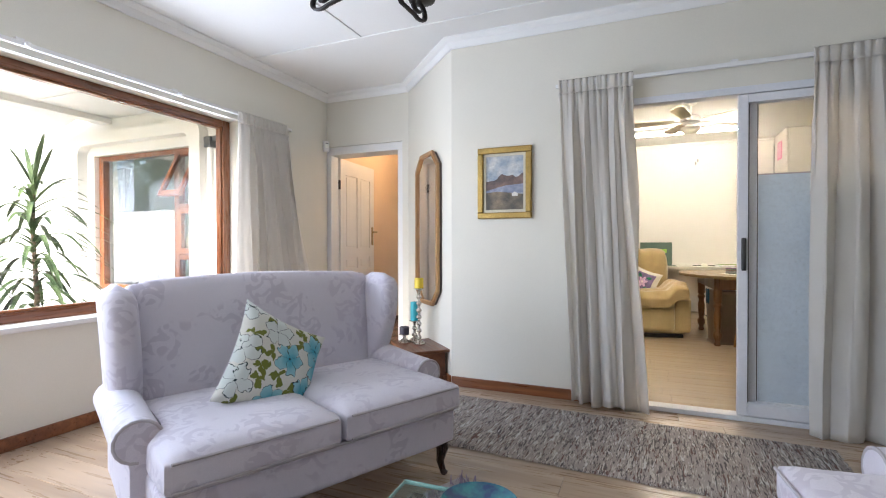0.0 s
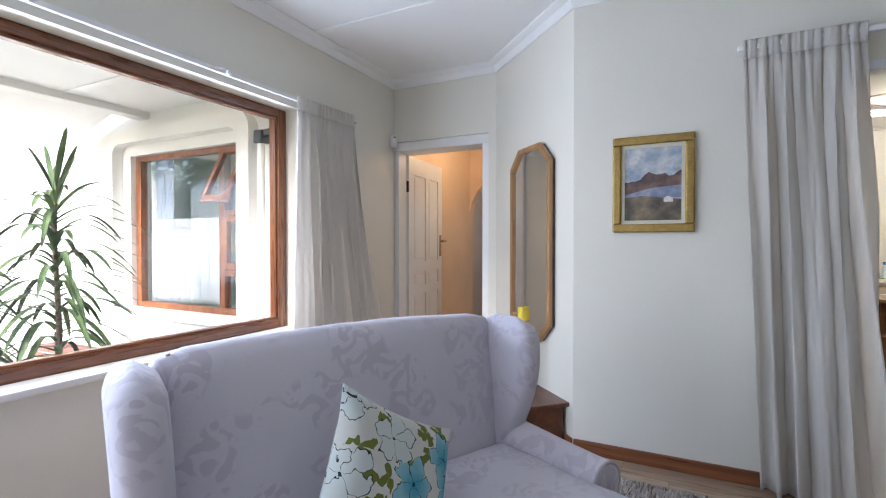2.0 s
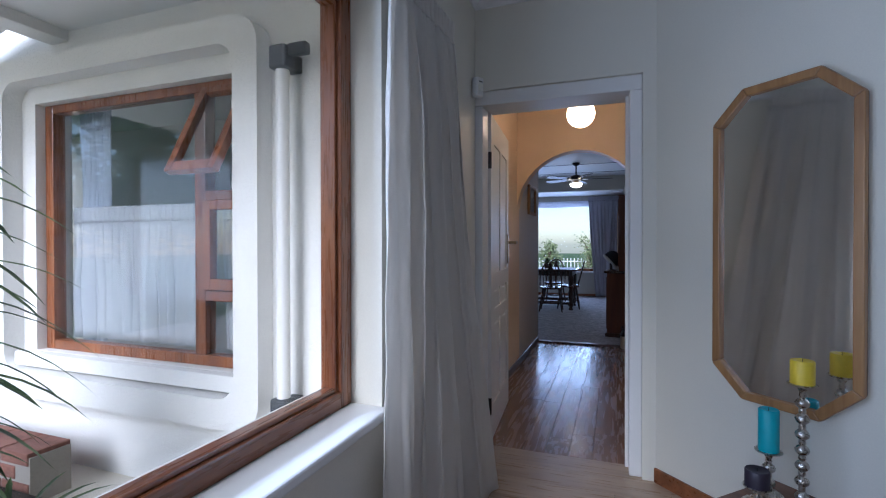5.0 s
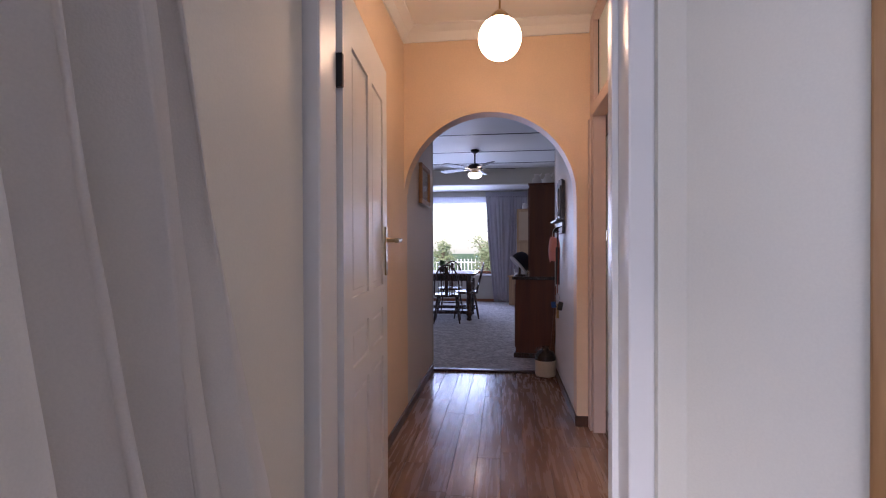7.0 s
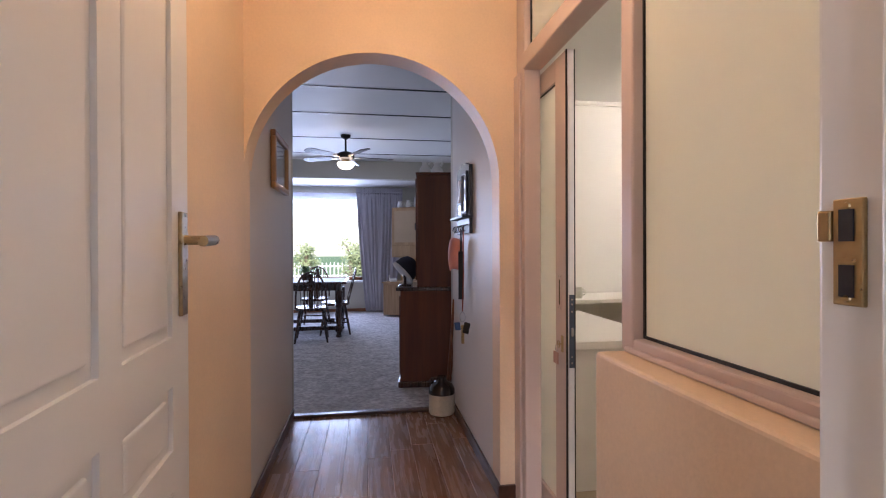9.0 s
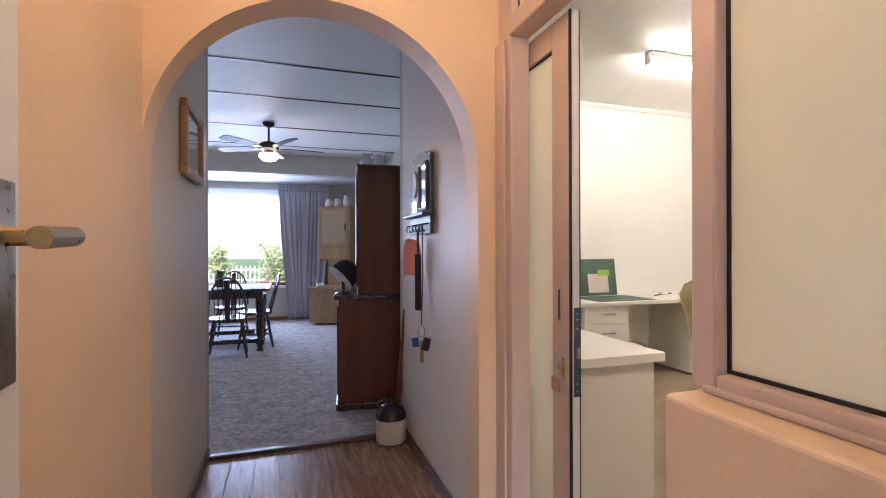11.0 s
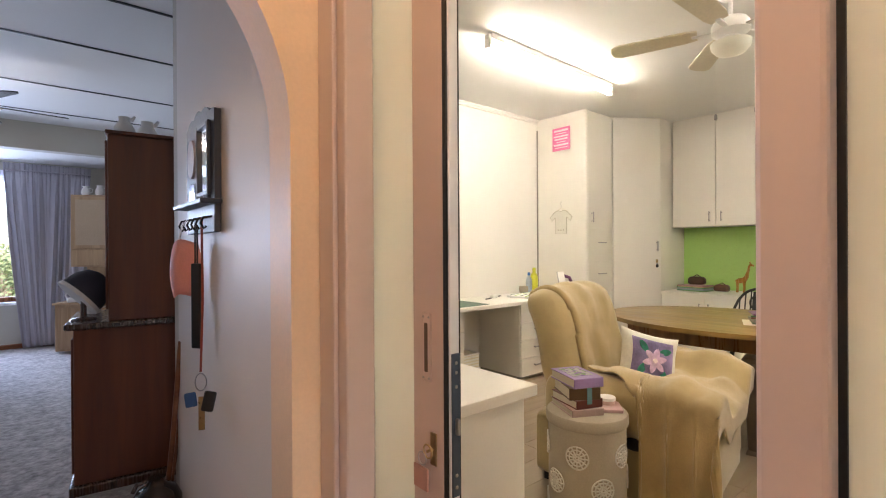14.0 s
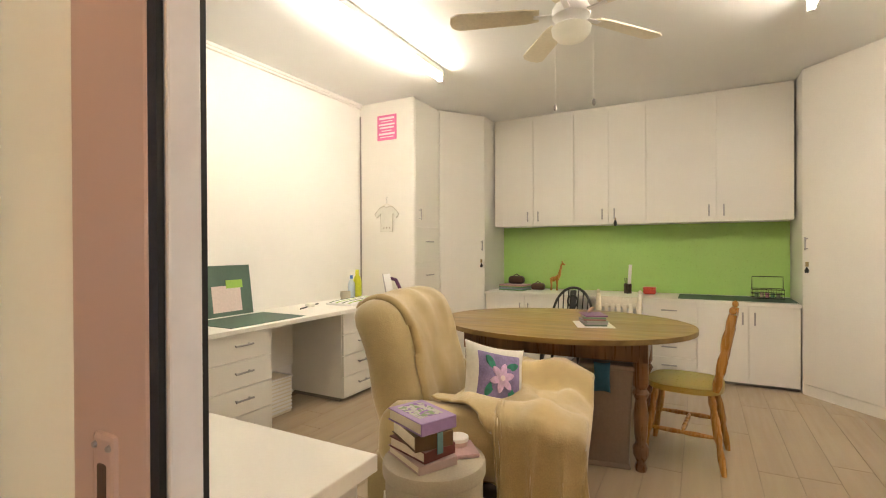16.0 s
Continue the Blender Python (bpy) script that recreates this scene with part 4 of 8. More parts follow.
for b in [(-0.166, -0.022, 0.215, 0.166, -0.003, 0.2225), (-0.166, -0.022, -0.2225, 0.166, -0.003, -0.215), (-0.166, -0.022, -0.215, -0.158, -0.003, 0.215), (0.158, -0.022, -0.215, 0.166, -0.003, 0.215)]:
    part("inner_lip", boxed(*b, 0.002, 1), M_DARKWOOD, pt, "dark inner moulding")
M_SLIP = material("pale_linen_slip", (0.60, 0.55, 0.42), 0.7)
for b in [(-0.158, -0.014, 0.195, 0.158, -0.004, 0.215), (-0.158, -0.014, -0.215, 0.158, -0.004, -0.195), (-0.158, -0.014, -0.195, -0.140, -0.004, 0.195), (0.140, -0.014, -0.195, 0.158, -0.004, 0.195)]:
    part("slip", boxed(*b), M_SLIP, pt)


def oil(name, a, b):
    return material(name, a, 0.45, vary=0.15, grain=0.12, scale=10, fine=60, bump=0.4, second=b, amount=0.12)


def flat_shape(outline, y, t=0.0012):
    """A thin dab of paint: outline of (x, z), standing in the x-z plane."""
    return turned(prism(outline, 0, t), Matrix(((1, 0, 0, 0), (0, 0, -1, y), (0, 1, 0, 0), (0, 0, 0, 1))))


part("canvas", boxed(-0.142, -0.006, -0.197, 0.142, -0.003, 0.197), oil("oil_sky", (0.30, 0.36, 0.44), (0.55, 0.55, 0.52)), pt)
rz = random.Random(4)
ridge = [(-0.14 + 0.28 * i / 14, 0.020 + 0.040 * math.exp(-((i - 6.0) / 2.0) ** 2) + 0.036 * math.exp(-((i - 9.6) / 1.5) ** 2) + 0.055 * math.exp(-((i - 14) / 2.2) ** 2) + rz.uniform(-0.008, 0.008)) for i in range(15)]
part("mountain", flat_shape([(-0.14, -0.06)] + ridge[:] + [(0.14, -0.06)], -0.006), oil("oil_mountain", (0.06, 0.045, 0.045), (0.20, 0.12, 0.09)), pt)
part("lake", flat_shape([(-0.14, -0.055), (0.0, -0.02), (0.14, -0.01), (0.14, -0.075), (-0.14, -0.085)], -0.0075), oil("oil_lake", (0.14, 0.17, 0.26), (0.28, 0.30, 0.38)), pt)
part("field", flat_shape([(-0.14, -0.07), (-0.05, -0.062), (0.14, -0.085), (0.14, -0.195), (-0.14, -0.195)], -0.009), oil("oil_fields", (0.08, 0.07, 0.05), (0.22, 0.16, 0.10)), pt)
part("cottage", flat_shape([(0.055, -0.098), (0.055, -0.078), (0.075, -0.066), (0.10, -0.078), (0.10, -0.098)], -0.0105), oil("oil_white", (0.6, 0.58, 0.52), (0.7, 0.66, 0.6)), pt)

# octagonal mirror on the diagonal wall
mi = thing("wall_mirror", pose(-1.69, 3.70, 1.215) @ pose(0, 0, 0, 0, 0, -45.3), "tall octagonal wall mirror in an oak frame", "mirror")
MW, MH, MC = 0.275, 0.645, 0.125


def octagon(w, h, c):
    return [(-w, -h + c), (-w + c * 1.05, -h), (w - c * 1.05, -h), (w, -h + c), (w, h - c), (w - c * 1.05, h), (-w + c * 1.05, h), (-w, h - c)]


o1, o2 = octagon(MW, MH, MC), octagon(MW - 0.034, MH - 0.034, MC - 0.014)
for i in range(8):
    j = (i + 1) % 8
    part("frame_bar", bevelled(flat_shape([o1[i], o1[j], o2[j], o2[i]], -0.004, 0.026), 0.005, 2), M_OAK, mi)
part("backing", flat_shape(octagon(MW - 0.01, MH - 0.01, MC - 0.01), -0.0035, 0.030), M_DARKWOOD, mi).location = (0, 0.0335, 0)
part("mirror_glass", flat_shape(octagon(MW - 0.03, MH - 0.03, MC - 0.012), -0.008, 0.004), M_MIRROR, mi)

# low table with candlesticks
TT = 0.27
st = thing("side_table", pose(-1.66, 3.46, 0, 0, 0, -45), "small reddish wooden side table", "side table")
part("top", boxed(-0.24, -0.17, TT - 0.025, 0.24, 0.17, TT, 0.006), M_RED, st)
part("box_body", boxed(-0.21, -0.14, 0.06, 0.21, 0.14, TT - 0.025, 0.004), M_RED, st)
for sx in (-1, 1):
    for sy in (-1, 1):
        part("leg", boxed(sx * 0.20 - 0.018, sy * 0.13 - 0.018, 0, sx * 0.20 + 0.018, sy * 0.13 + 0.018, 0.06, 0.004), M_RED, st)


def candlestick(x, y, h, r, wax, wh, label):
    c = thing("candlestick", pose(x, y, TT), label, "candlestick")
    prof = [(0.045, 0), (0.05, 0.008), (0.042, 0.016), (0.018, 0.03)]
    z = 0.03
    k = 0
    while z < h - 0.05:
        prof += [(0.010, z + 0.006), (0.020, z + 0.016), (0.023, z + 0.026), (0.018, z + 0.036), (0.009, z + 0.044), (0.012, z + 0.05)]
        z += 0.055
    prof += [(0.010, h - 0.03), (0.016, h - 0.015), (0.045, h - 0.004), (0.046, h)]
    part("stem", lathe(prof, 20), M_SILVERY, c, "turned pewter stem", smooth=50)
    cd = part("candle", lathe([(r, h), (r, h + wh - 0.004), (r - 0.003, h + wh), (r * 0.55, h + wh - 0.004), (0.003, h + wh - 0.007)], 24), wax, c, smooth=40)
    part("wick", lathe([(0.0015, h + wh - 0.007), (0.001, h + wh + 0.006)], 6), M_BLACK, cd)
    return c


candlestick(-1.685, 3.50, 0.455, 0.037, M_YWAX, 0.082, "tall pewter candlestick with a yellow candle")
candlestick(-1.765, 3.58, 0.175, 0.034, M_TWAX, 0.155, "pewter candlestick with a tall teal candle")
candlestick(-1.82, 3.50, 0.07, 0.04, M_PWAX, 0.06, "short candle holder with a dark purple candle")

# runner rug
M_RUG = printed("rag_weave", (0.30, 0.26, 0.235), [((0.10, 0.085, 0.08), 0.54, 6.0), ((0.46, 0.42, 0.37), 0.57, 7.0), ((0.13, 0.075, 0.06), 0.60, 5.0), ((0.50, 0.48, 0.45), 0.62, 4.0)], 9)
mpn = [n for n in M_RUG.node_tree.nodes if n.type == "TEX_NOISE" and n.noise_dimensions == "4D"]
for n in mpn:
    lk = n.inputs["Vector"].links[0]
    mpg = M_RUG.node_tree.nodes.new("ShaderNodeMapping")
    mpg.inputs["Scale"].default_value = (1.5, 0.20, 1.0)
    M_RUG.node_tree.links.new(lk.from_socket, mpg.inputs[0])
    M_RUG.node_tree.links.new(mpg.outputs[0], n.inputs["Vector"])


def rug_mesh(w, d, h, nx, ny, wave):
    bm = bmesh.new()
    rows = []
    for i in range(nx + 1):
        row = []
        for j in range(ny + 1):
            x, y = w * (i / nx - 0.5), d * (j / ny - 0.5)
            e = min(1, min(i, nx - i, j, ny - j) / 1.0)
            row.append(bm.verts.new((x, y + 0.008 * noise.noise(Vector((x * 6, j, 0))), h * e * (0.7 + 0.5 * noise.noise(Vector((x * 55, y * 9, 1))) + 0.3) + 0.001 + wave * e * abs(noise.noise(Vector((x * 3, y * 3, 5)))))))
        rows.append(row)
    for a, b in zip(rows, rows[1:]):
        for j in range(ny):
            bm.faces.new((a[j], b[j], b[j + 1], a[j + 1]))
    return bm


rg = thing("runner_rug", pose(-0.17, 2.72, 0.002, 0, 0, -2.5), "woven rag runner in mottled grey and brown", "rug")
part("weave", rug_mesh(2.12, 0.80, 0.008, 260, 60, 0.004), M_RUG, rg, smooth=60)
for sx in (-1, 1):
    fb = bmesh.new()
    for i in range(60):
        y = -0.39 + 0.78 * i / 59
        tube([(sx * 1.055, y, 0.006), (sx * (1.08 + rz.uniform(0, 0.012)), y + rz.uniform(-0.008, 0.008), 0.004)], 0.003, 4, fb)
    part("fringe", fb, M_RUG, rg)

# shaggy mat and glass table
sm = thing("shag_mat", pose(-0.66, 1.30, 0.002, 0, 0, 64), "purple-grey shaggy mat under the glass table", "rug")
part("backing", boxed(-0.62, -0.42, 0, 0.62, 0.42, 0.012), M_PIPE, sm)
fb = bmesh.new()
for i in range(3600):
    x, y = rz.uniform(-0.61, 0.61), rz.uniform(-0.41, 0.41)
    a, l = rz.uniform(0, 6.28), rz.uniform(0.015, 0.035)
    p0 = Vector((x, y, 0.012))
    p1 = p0 + Vector((math.cos(a) * l * 0.5, math.sin(a) * l * 0.5, l))
    sd0 = Vector((-math.sin(a), math.cos(a), 0)) * 0.004
    v = [fb.verts.new(q) for q in (p0 - sd0, p0 + sd0, p1 + sd0 * 0.4, p1 - sd0 * 0.4)]
    fb.faces.new(v)
tagged(part("pile", fb, material("mauve_pile", (0.30, 0.24, 0.34), 0.9, vary=0.2, grain=0.2, sheen=0.3), sm), kind="stuff")

ct = thing("coffee_table", pose(-0.13, 0.95, 0, 0, 0, 2), "low coffee table with a clear glass top", "coffee table")
gt = part("glass_top", boxed(-0.48, -0.26, 0.405, 0.48, 0.26, 0.417, 0.004), glass("table_glass", (0.86, 0.95, 0.92)), ct)
part("rim", tube([(-0.48, -0.26, 0.411), (0.48, -0.26, 0.411), (0.48, 0.26, 0.411), (-0.48, 0.26, 0.411)], 0.006, 6, closed=True), material("green_glass_edge", (0.25, 0.45, 0.42), 0.1, spec=0.6, bump=0), ct)
for sx in (-1, 1):
    for sy in (-1, 1):
        part("leg", boxed(sx * 0.42 - 0.02, sy * 0.21 - 0.02, 0, sx * 0.42 + 0.02, sy * 0.21 + 0.02, 0.405, 0.005), M_DARKWOOD, ct)
dsh = tagged(part("dish", turned(lathe([(0.03, 0), (0.07, 0.012), (0.10, 0.028), (0.097, 0.031), (0.065, 0.018), (0.01, 0.010)], 28), pose(-0.37, 1.11, 0.418)), material("teal_glaze", (0.04, 0.22, 0.24), 0.15, vary=0.2, scale=20, spec=0.6, second=(0.02, 0.05, 0.12), amount=0.1), smooth=40), "shallow teal glazed dish on the glass table", "dish")

# chandelier
ch = thing("chandelier", pose(-0.98, 1.66, LC) @ Matrix.Diagonal((1.75, 1.75, 0.89, 1)), "black wrought-iron scroll chandelier hanging from the ceiling", "chandelier")
part("canopy", lathe([(0.06, 0), (0.055, -0.02), (0.02, -0.04)], 20), M_IRON, ch, smooth=50)
part("stem", tube([(0, 0, -0.03), (0, 0, -0.42)], 0.009, 8), M_IRON, ch)


def spiral(cx, cz, r, turns, a0, dirn, n=26):
    return [(cx + r * (1 - 0.75 * i / n) * math.cos(a0 + dirn * turns * 2 * math.pi * i / n), cz + r * (1 - 0.75 * i / n) * math.sin(a0 + dirn * turns * 2 * math.pi * i / n)) for i in range(n + 1)]


for k in range(5):
    a = math.radians(18 + 72 * k)
    ca, sa = math.cos(a), math.sin(a)
    p2 = [(0.0, -0.40), (0.05, -0.50), (0.12, -0.555), (0.19, -0.55)] + spiral(0.21, -0.50, 0.055, 1.15, -1.6, 1)
    ar = part("arm", tube([(r * ca, r * sa, z) for r, z in p2], 0.0075, 8), M_IRON, ch, smooth=60)
    p3 = spiral(0.055, -0.545, 0.040, 1.2, 1.57, -1)
    part("scroll", tube([(r * ca, r * sa, z) for r, z in p3], 0.006, 8), M_IRON, ar, smooth=60)
    part("cup", lathe([(0.012, 0), (0.036, 0.012), (0.038, 0.02)], 16, m=pose(0.235 * ca, 0.235 * sa, -0.45)), M_IRON, ar, smooth=40)
    part("candle_tube", lathe([(0.013, 0.018), (0.013, 0.10)], 12, m=pose(0.235 * ca, 0.235 * sa, -0.45)), M_WHITE, ar, smooth=40)

# ---- hall ----
cornice("trim_hall_cornice", [(-3.23, 4.38), (-3.23, 6.2), (-1.98, 6.2)], HC, 0.09, M_CEIL)
skirting("baseboard_hall_west", [(-3.23, 4.38), (-3.23, 7.5)], 0.07, 0.014, M_DARKSKIRT)
skirting("baseboard_passage_east", [(-2.06, 7.5), (-2.06, 6.2)], 0.07, 0.014, M_DARKSKIRT)
skirting("baseboard_arch_foot", [(-2.074, 6.2), (-1.98, 6.2)], 0.07, 0.014, M_DARKSKIRT)
setting(part("trim_carpet_strip", boxed(-3.23, 7.47, -0.006, -2.06, 7.52, 0.022, 0.006), M_DARKSKIRT))

# partition of painted timber and frosted glass
pa = tagged(new("window_2"), "frosted glass partition in pinkish-white painted timber", "partition", kind="structure")
for nm, b in [("jamb", (-1.975, 6.085, 0, -1.895, 6.198, HC)), ("head_bar", (-1.985, 4.385, 2.03, -1.895, 6.085, 2.105)), ("post", (-1.975, 5.178, 0.926, -1.905, 5.238, 2.03)),
              ("bottom_rail", (-1.975, 4.385, 0.926, -1.895, 5.178, 0.965)), ("jamb", (-1.975, 4.385, 0.965, -1.895, 4.43, 2.03)), ("top_bar", (-1.975, 4.385, HC - 0.06, -1.895, 6.085, HC - 0.002))]:
    part(nm, boxed(*b, 0.006), M_PINKFRAME, pa)
part("architrave", boxed(-1.99, 6.12, 0.0, -1.976, 6.198, 2.03, 0.004), M_PINKFRAME, pa)
part("bead", boxed(-1.990, 4.386, 0.926, -1.9755, 5.20, 0.942, 0.006, 3), M_PINKFRAME, pa)
part("pane", boxed(-1.938, 4.43, 0.965, -1.932, 5.178, 2.03), M_FROST, pa)
part("pane", boxed(-1.938, 4.385, 2.105, -1.932, 6.085, HC - 0.06), M_FROST, pa)
for b in [(-1.944, 5.171, 0.965, -1.939, 5.178, 2.03), (-1.944, 4.43, 0.965, -1.939, 5.171, 0.973), (-1.944, 6.078, 2.105, -1.939, 6.085, HC - 0.06), (-1.944, 4.386, 2.105, -1.939, 6.078, 2.112)]:
    part("gasket", boxed(*b), M_BLACK, pa)

sl = tagged(new("door_3"), "frosted glass sliding door in pinkish-white timber, pushed open", "sliding door", kind="structure")
sx0, sx1 = -1.885, -1.845
stile = part("stile", boxed(sx0, 5.835, 0.012, sx1, 5.94, 2.025, 0.003), M_PINKFRAME, sl)
part("top_rail", boxed(sx0, 5.94, 1.93, sx1, 6.70, 2.025, 0.003), M_PINKFRAME, sl)
part("bottom_rail", boxed(sx0, 5.94, 0.012, sx1, 6.70, 0.11, 0.003), M_PINKFRAME, sl)
part("stile", boxed(sx0, 6.70, 0.012, sx1, 6.76, 2.025, 0.003), M_PINKFRAME, sl)
part("pane", boxed(-1.868, 5.94, 0.11, -1.862, 6.70, 1.93), M_FROST, sl)
part("gasket", boxed(-1.874, 5.94, 0.11, -1.869, 5.946, 1.93), M_BLACK, sl)
part("gasket", boxed(-1.874, 5.946, 1.924, -1.869, 6.70, 1.93), M_BLACK, sl)
part("edge_strip", boxed(-1.878, 5.821, 0.012, -1.852, 5.8345, 2.025, 0.002), M_ALU, sl, "white edge strip between black seals")
for b in [(-1.884, 5.824, 0.012, -1.879, 5.8345, 2.025), (-1.851, 5.824, 0.012, -1.846, 5.8345, 2.025)]:
    part("seal", boxed(*b), M_BLACK, sl)
M_LOCK = material("blue_grey_lock_steel", (0.10, 0.13, 0.18), 0.35, 0.8, vary=0.1, bump=0.05)
lk = part("lock_plate", boxed(-1.876, 5.816, 0.72, -1.854, 5.8205, 1.02, 0.002), M_LOCK, sl, "blue-grey steel lock plate")
part("hook", boxed(-1.869, 5.806, 0.85, -1.861, 5.817, 0.885, 0.003), M_CHROME, lk)
for z in (0.74, 0.765, 0.95, 0.98, 1.0):
    part("screw", lathe([(0.004, 0), (0.003, 0.002)], 10, m=pose(-1.865, 5.816, z, 90)), M_CHROME, lk)
rp = part("recess_pull", boxed(sx0 - 0.004, 5.873, 0.950, sx0 + 0.001, 5.902, 1.100, 0.004), M_PINKFRAME, sl, "painted finger pull")
part("slot", boxed(sx0 - 0.0055, 5.882, 0.972, sx0 - 0.003, 5.893, 1.078, 0.002), M_SUB, rp)
for z in (0.959, 1.091):
    for y in (5.878, 5.897):
        part("screw", lathe([(0.003, 0), (0.002, 0.002)], 8, m=pose(sx0 - 0.004, y, z, 0, -90)), M_CHROME, rp)
ec = part("keyhole_plate", boxed(sx0 - 0.004, 5.856, 0.775, sx0 + 0.001, 5.876, 0.845, 0.002), M_BRASS, sl)
ky = thing("key_with_tag", pose(sx0 - 0.006, 5.866, 0.81), "key in the sliding door with a small pinkish tag", "key")
part("key_bow", tube([(-0.012 - 0.012 * math.cos(a) * 0, 0.014 * math.cos(a), 0.014 * math.sin(a)) for a in [2 * math.pi * i / 16 for i in range(16)]], 0.0022, 6, closed=True), M_BRASS, ky)
part("key_shaft", tube([(0.004, 0, 0.0), (-0.014, 0, 0.0)], 0.003, 6), M_BRASS, ky)
part("ring", tube([(-0.013, 0.018 + 0.014 * math.cos(a), -0.02 + 0.014 * math.sin(a)) for a in [2 * math.pi * i / 16 for i in range(16)]], 0.0015, 6, closed=True), M_CHROME, ky)
part("tag", boxed(-0.018, -0.006, -0.085, -0.013, 0.044, -0.035, 0.003), material("pink_tag_plastic", (0.45, 0.25, 0.2), 0.4), ky)

# spray bottle on the sill
sb = thing("spray_bottle", pose(-2.035, 4.54, 0.925) @ Matrix.Diagonal((0.75, 0.75, 0.78, 1)), "clear plastic spray bottle with pale label on the sill", "bottle")
part("bottle", lathe([(0.03, 0), (0.032, 0.01), (0.032, 0.12), (0.024, 0.145), (0.012, 0.155), (0.012, 0.165)], 20), M_FROST, sb, smooth=50)
part("cap", lathe([(0.014, 0.162), (0.014, 0.19), (0.009, 0.20)], 16), M_WHITE, sb, smooth=50)
part("nozzle", boxed(-0.030, -0.007, 0.185, 0.01, 0.007, 0.205, 0.003), M_WHITE, sb)
part("wrapper", lathe([(0.0327, 0.03), (0.0327, 0.10)], 20), material("pale_blue_label", (0.45, 0.55, 0.62), 0.5), sb, smooth=50)

# globe lamp
gl = thing("globe_lamp", pose(-2.56, 5.30, 2.22), "round marbled glass pendant lamp, lit, on a short chain", "pendant lamp")
M_GLOBE = glowing("lit_marbled_glass", (1.0, 0.68, 0.38), 6.3)
nt = M_GLOBE.node_tree
gn = nt.nodes.new("ShaderNodeTexNoise")
gn.inputs["Scale"].default_value, gn.inputs["Detail"].default_value, gn.inputs["Distortion"].default_value = 14, 5, 2
gr = nt.nodes.new("ShaderNodeMapRange")
gr.inputs[1].default_value, gr.inputs[2].default_value, gr.inputs[3].default_value, gr.inputs[4].default_value = 0.35, 0.65, 6.0, 17.5
nt.links.new(gn.outputs[0], gr.inputs[0])
nt.links.new(gr.outputs[0], nt.nodes["Principled BSDF"].inputs["Emission Strength"])
part("globe", lathe([(0.1045 * math.sin(math.pi * i / 20) + 0.0005, -0.1045 * math.cos(math.pi * i / 20)) for i in range(21)], 32), M_GLOBE, gl, smooth=60)
part("gallery", lathe([(0.046, 0.088), (0.05, 0.095), (0.046, 0.11), (0.03, 0.125), (0.012, 0.14)], 24), M_BRASS, gl, "aged brass gallery", smooth=50)
part("chain", tube([(0, 0, 0.135), (0, 0, HC - 2.22 - 0.02)], 0.005, 8), M_BRASS, gl)
part("ceiling_rose", lathe([(0.05, HC - 2.22), (0.045, HC - 2.22 - 0.015), (0.012, HC - 2.22 - 0.03)], 20), M_BRASS, gl, smooth=50)

# picture in the passage
pp = thing("framed_print", pose(-3.228, 6.98, 1.72), "small print in a brown wooden frame", "picture")
for b in [(0, -0.22, -0.165, 0.03, 0.22, -0.13), (0, -0.22, 0.13, 0.03, 0.22, 0.165), (0, -0.22, -0.13, 0.03, -0.185, 0.13), (0, 0.185, -0.13, 0.03, 0.22, 0.13)]:
    part("frame_bar", boxed(*b, 0.006), M_OAK, pp)
part("print", boxed(0.004, -0.185, -0.13, 0.010, 0.185, 0.13), oil("faded_print", (0.42, 0.42, 0.40), (0.28, 0.30, 0.30)), pp)
pg = part("glass", boxed(0.014, -0.185, -0.13, 0.017, 0.185, 0.13), M_GLASS, pp)
pg.visible_shadow = False

# key rack with small mirror
M_RACK = material("dark_blue_grey_paint", (0.035, 0.04, 0.055), 0.4, vary=0.15, grain=0.1, bump=0.1)
kr = thing("key_rack", pose(-2.063, 6.99, 1.30), "dark carved key rack with an oval picture and mirror", "key rack")
topc = [(-0.20, 0.10)] + [(-0.20 + 0.40 * i / 24, 0.405 + 0.035 * math.sin(math.pi * i / 24) + 0.014 * abs(math.sin(math.pi * i / 24 * 3.5))) for i in range(25)] + [(0.20, 0.10)]
part("back_board", turned(prism(topc, 0, 0.022), Matrix(((0, 0, -1, 0), (-1, 0, 0, 0), (0, 1, 0, 0), (0, 0, 0, 1)))), M_RACK, kr)
part("hook_rail", boxed(-0.022, -0.20, 0.0, 0, 0.20, 0.10, 0.004), M_RACK, kr)
part("ledge", boxed(-0.07, -0.215, 0.095, 0, 0.215, 0.112, 0.004), M_RACK, kr)
for b in [(-0.036, -0.165, 0.13, -0.022, -0.15, 0.385), (-0.036, -0.02, 0.13, -0.022, -0.005, 0.385), (-0.036, -0.15, 0.13, -0.022, -0.02, 0.145), (-0.036, -0.15, 0.37, -0.022, -0.02, 0.385)]:
    part("mirror_frame", boxed(*b, 0.003), M_RACK, kr)
part("mirror_glass", boxed(-0.026, -0.15, 0.145, -0.0225, -0.02, 0.37), M_MIRROR, kr)
part("oval_picture", lathe([(0.075, 0), (0.072, 0.008)], 28, m=pose(-0.0225, 0.10, 0.285, 0, -90) @ Matrix.Diagonal((1, 0.72, 1, 1))), oil("faded_oval", (0.45, 0.38, 0.33), (0.30, 0.22, 0.2)), kr)
part("small_mirror", boxed(-0.026, 0.06, 0.13, -0.0225, 0.14, 0.19), M_MIRROR, kr)
for k in range(6):
    y = -0.165 + 0.066 * k
    part("hook", tube([(-0.02, y, 0.055), (-0.05, y, 0.05), (-0.058, y, 0.03), (-0.048, y, 0.012), (-0.04, y, 0.02)], 0.004, 6), M_IRON, kr)
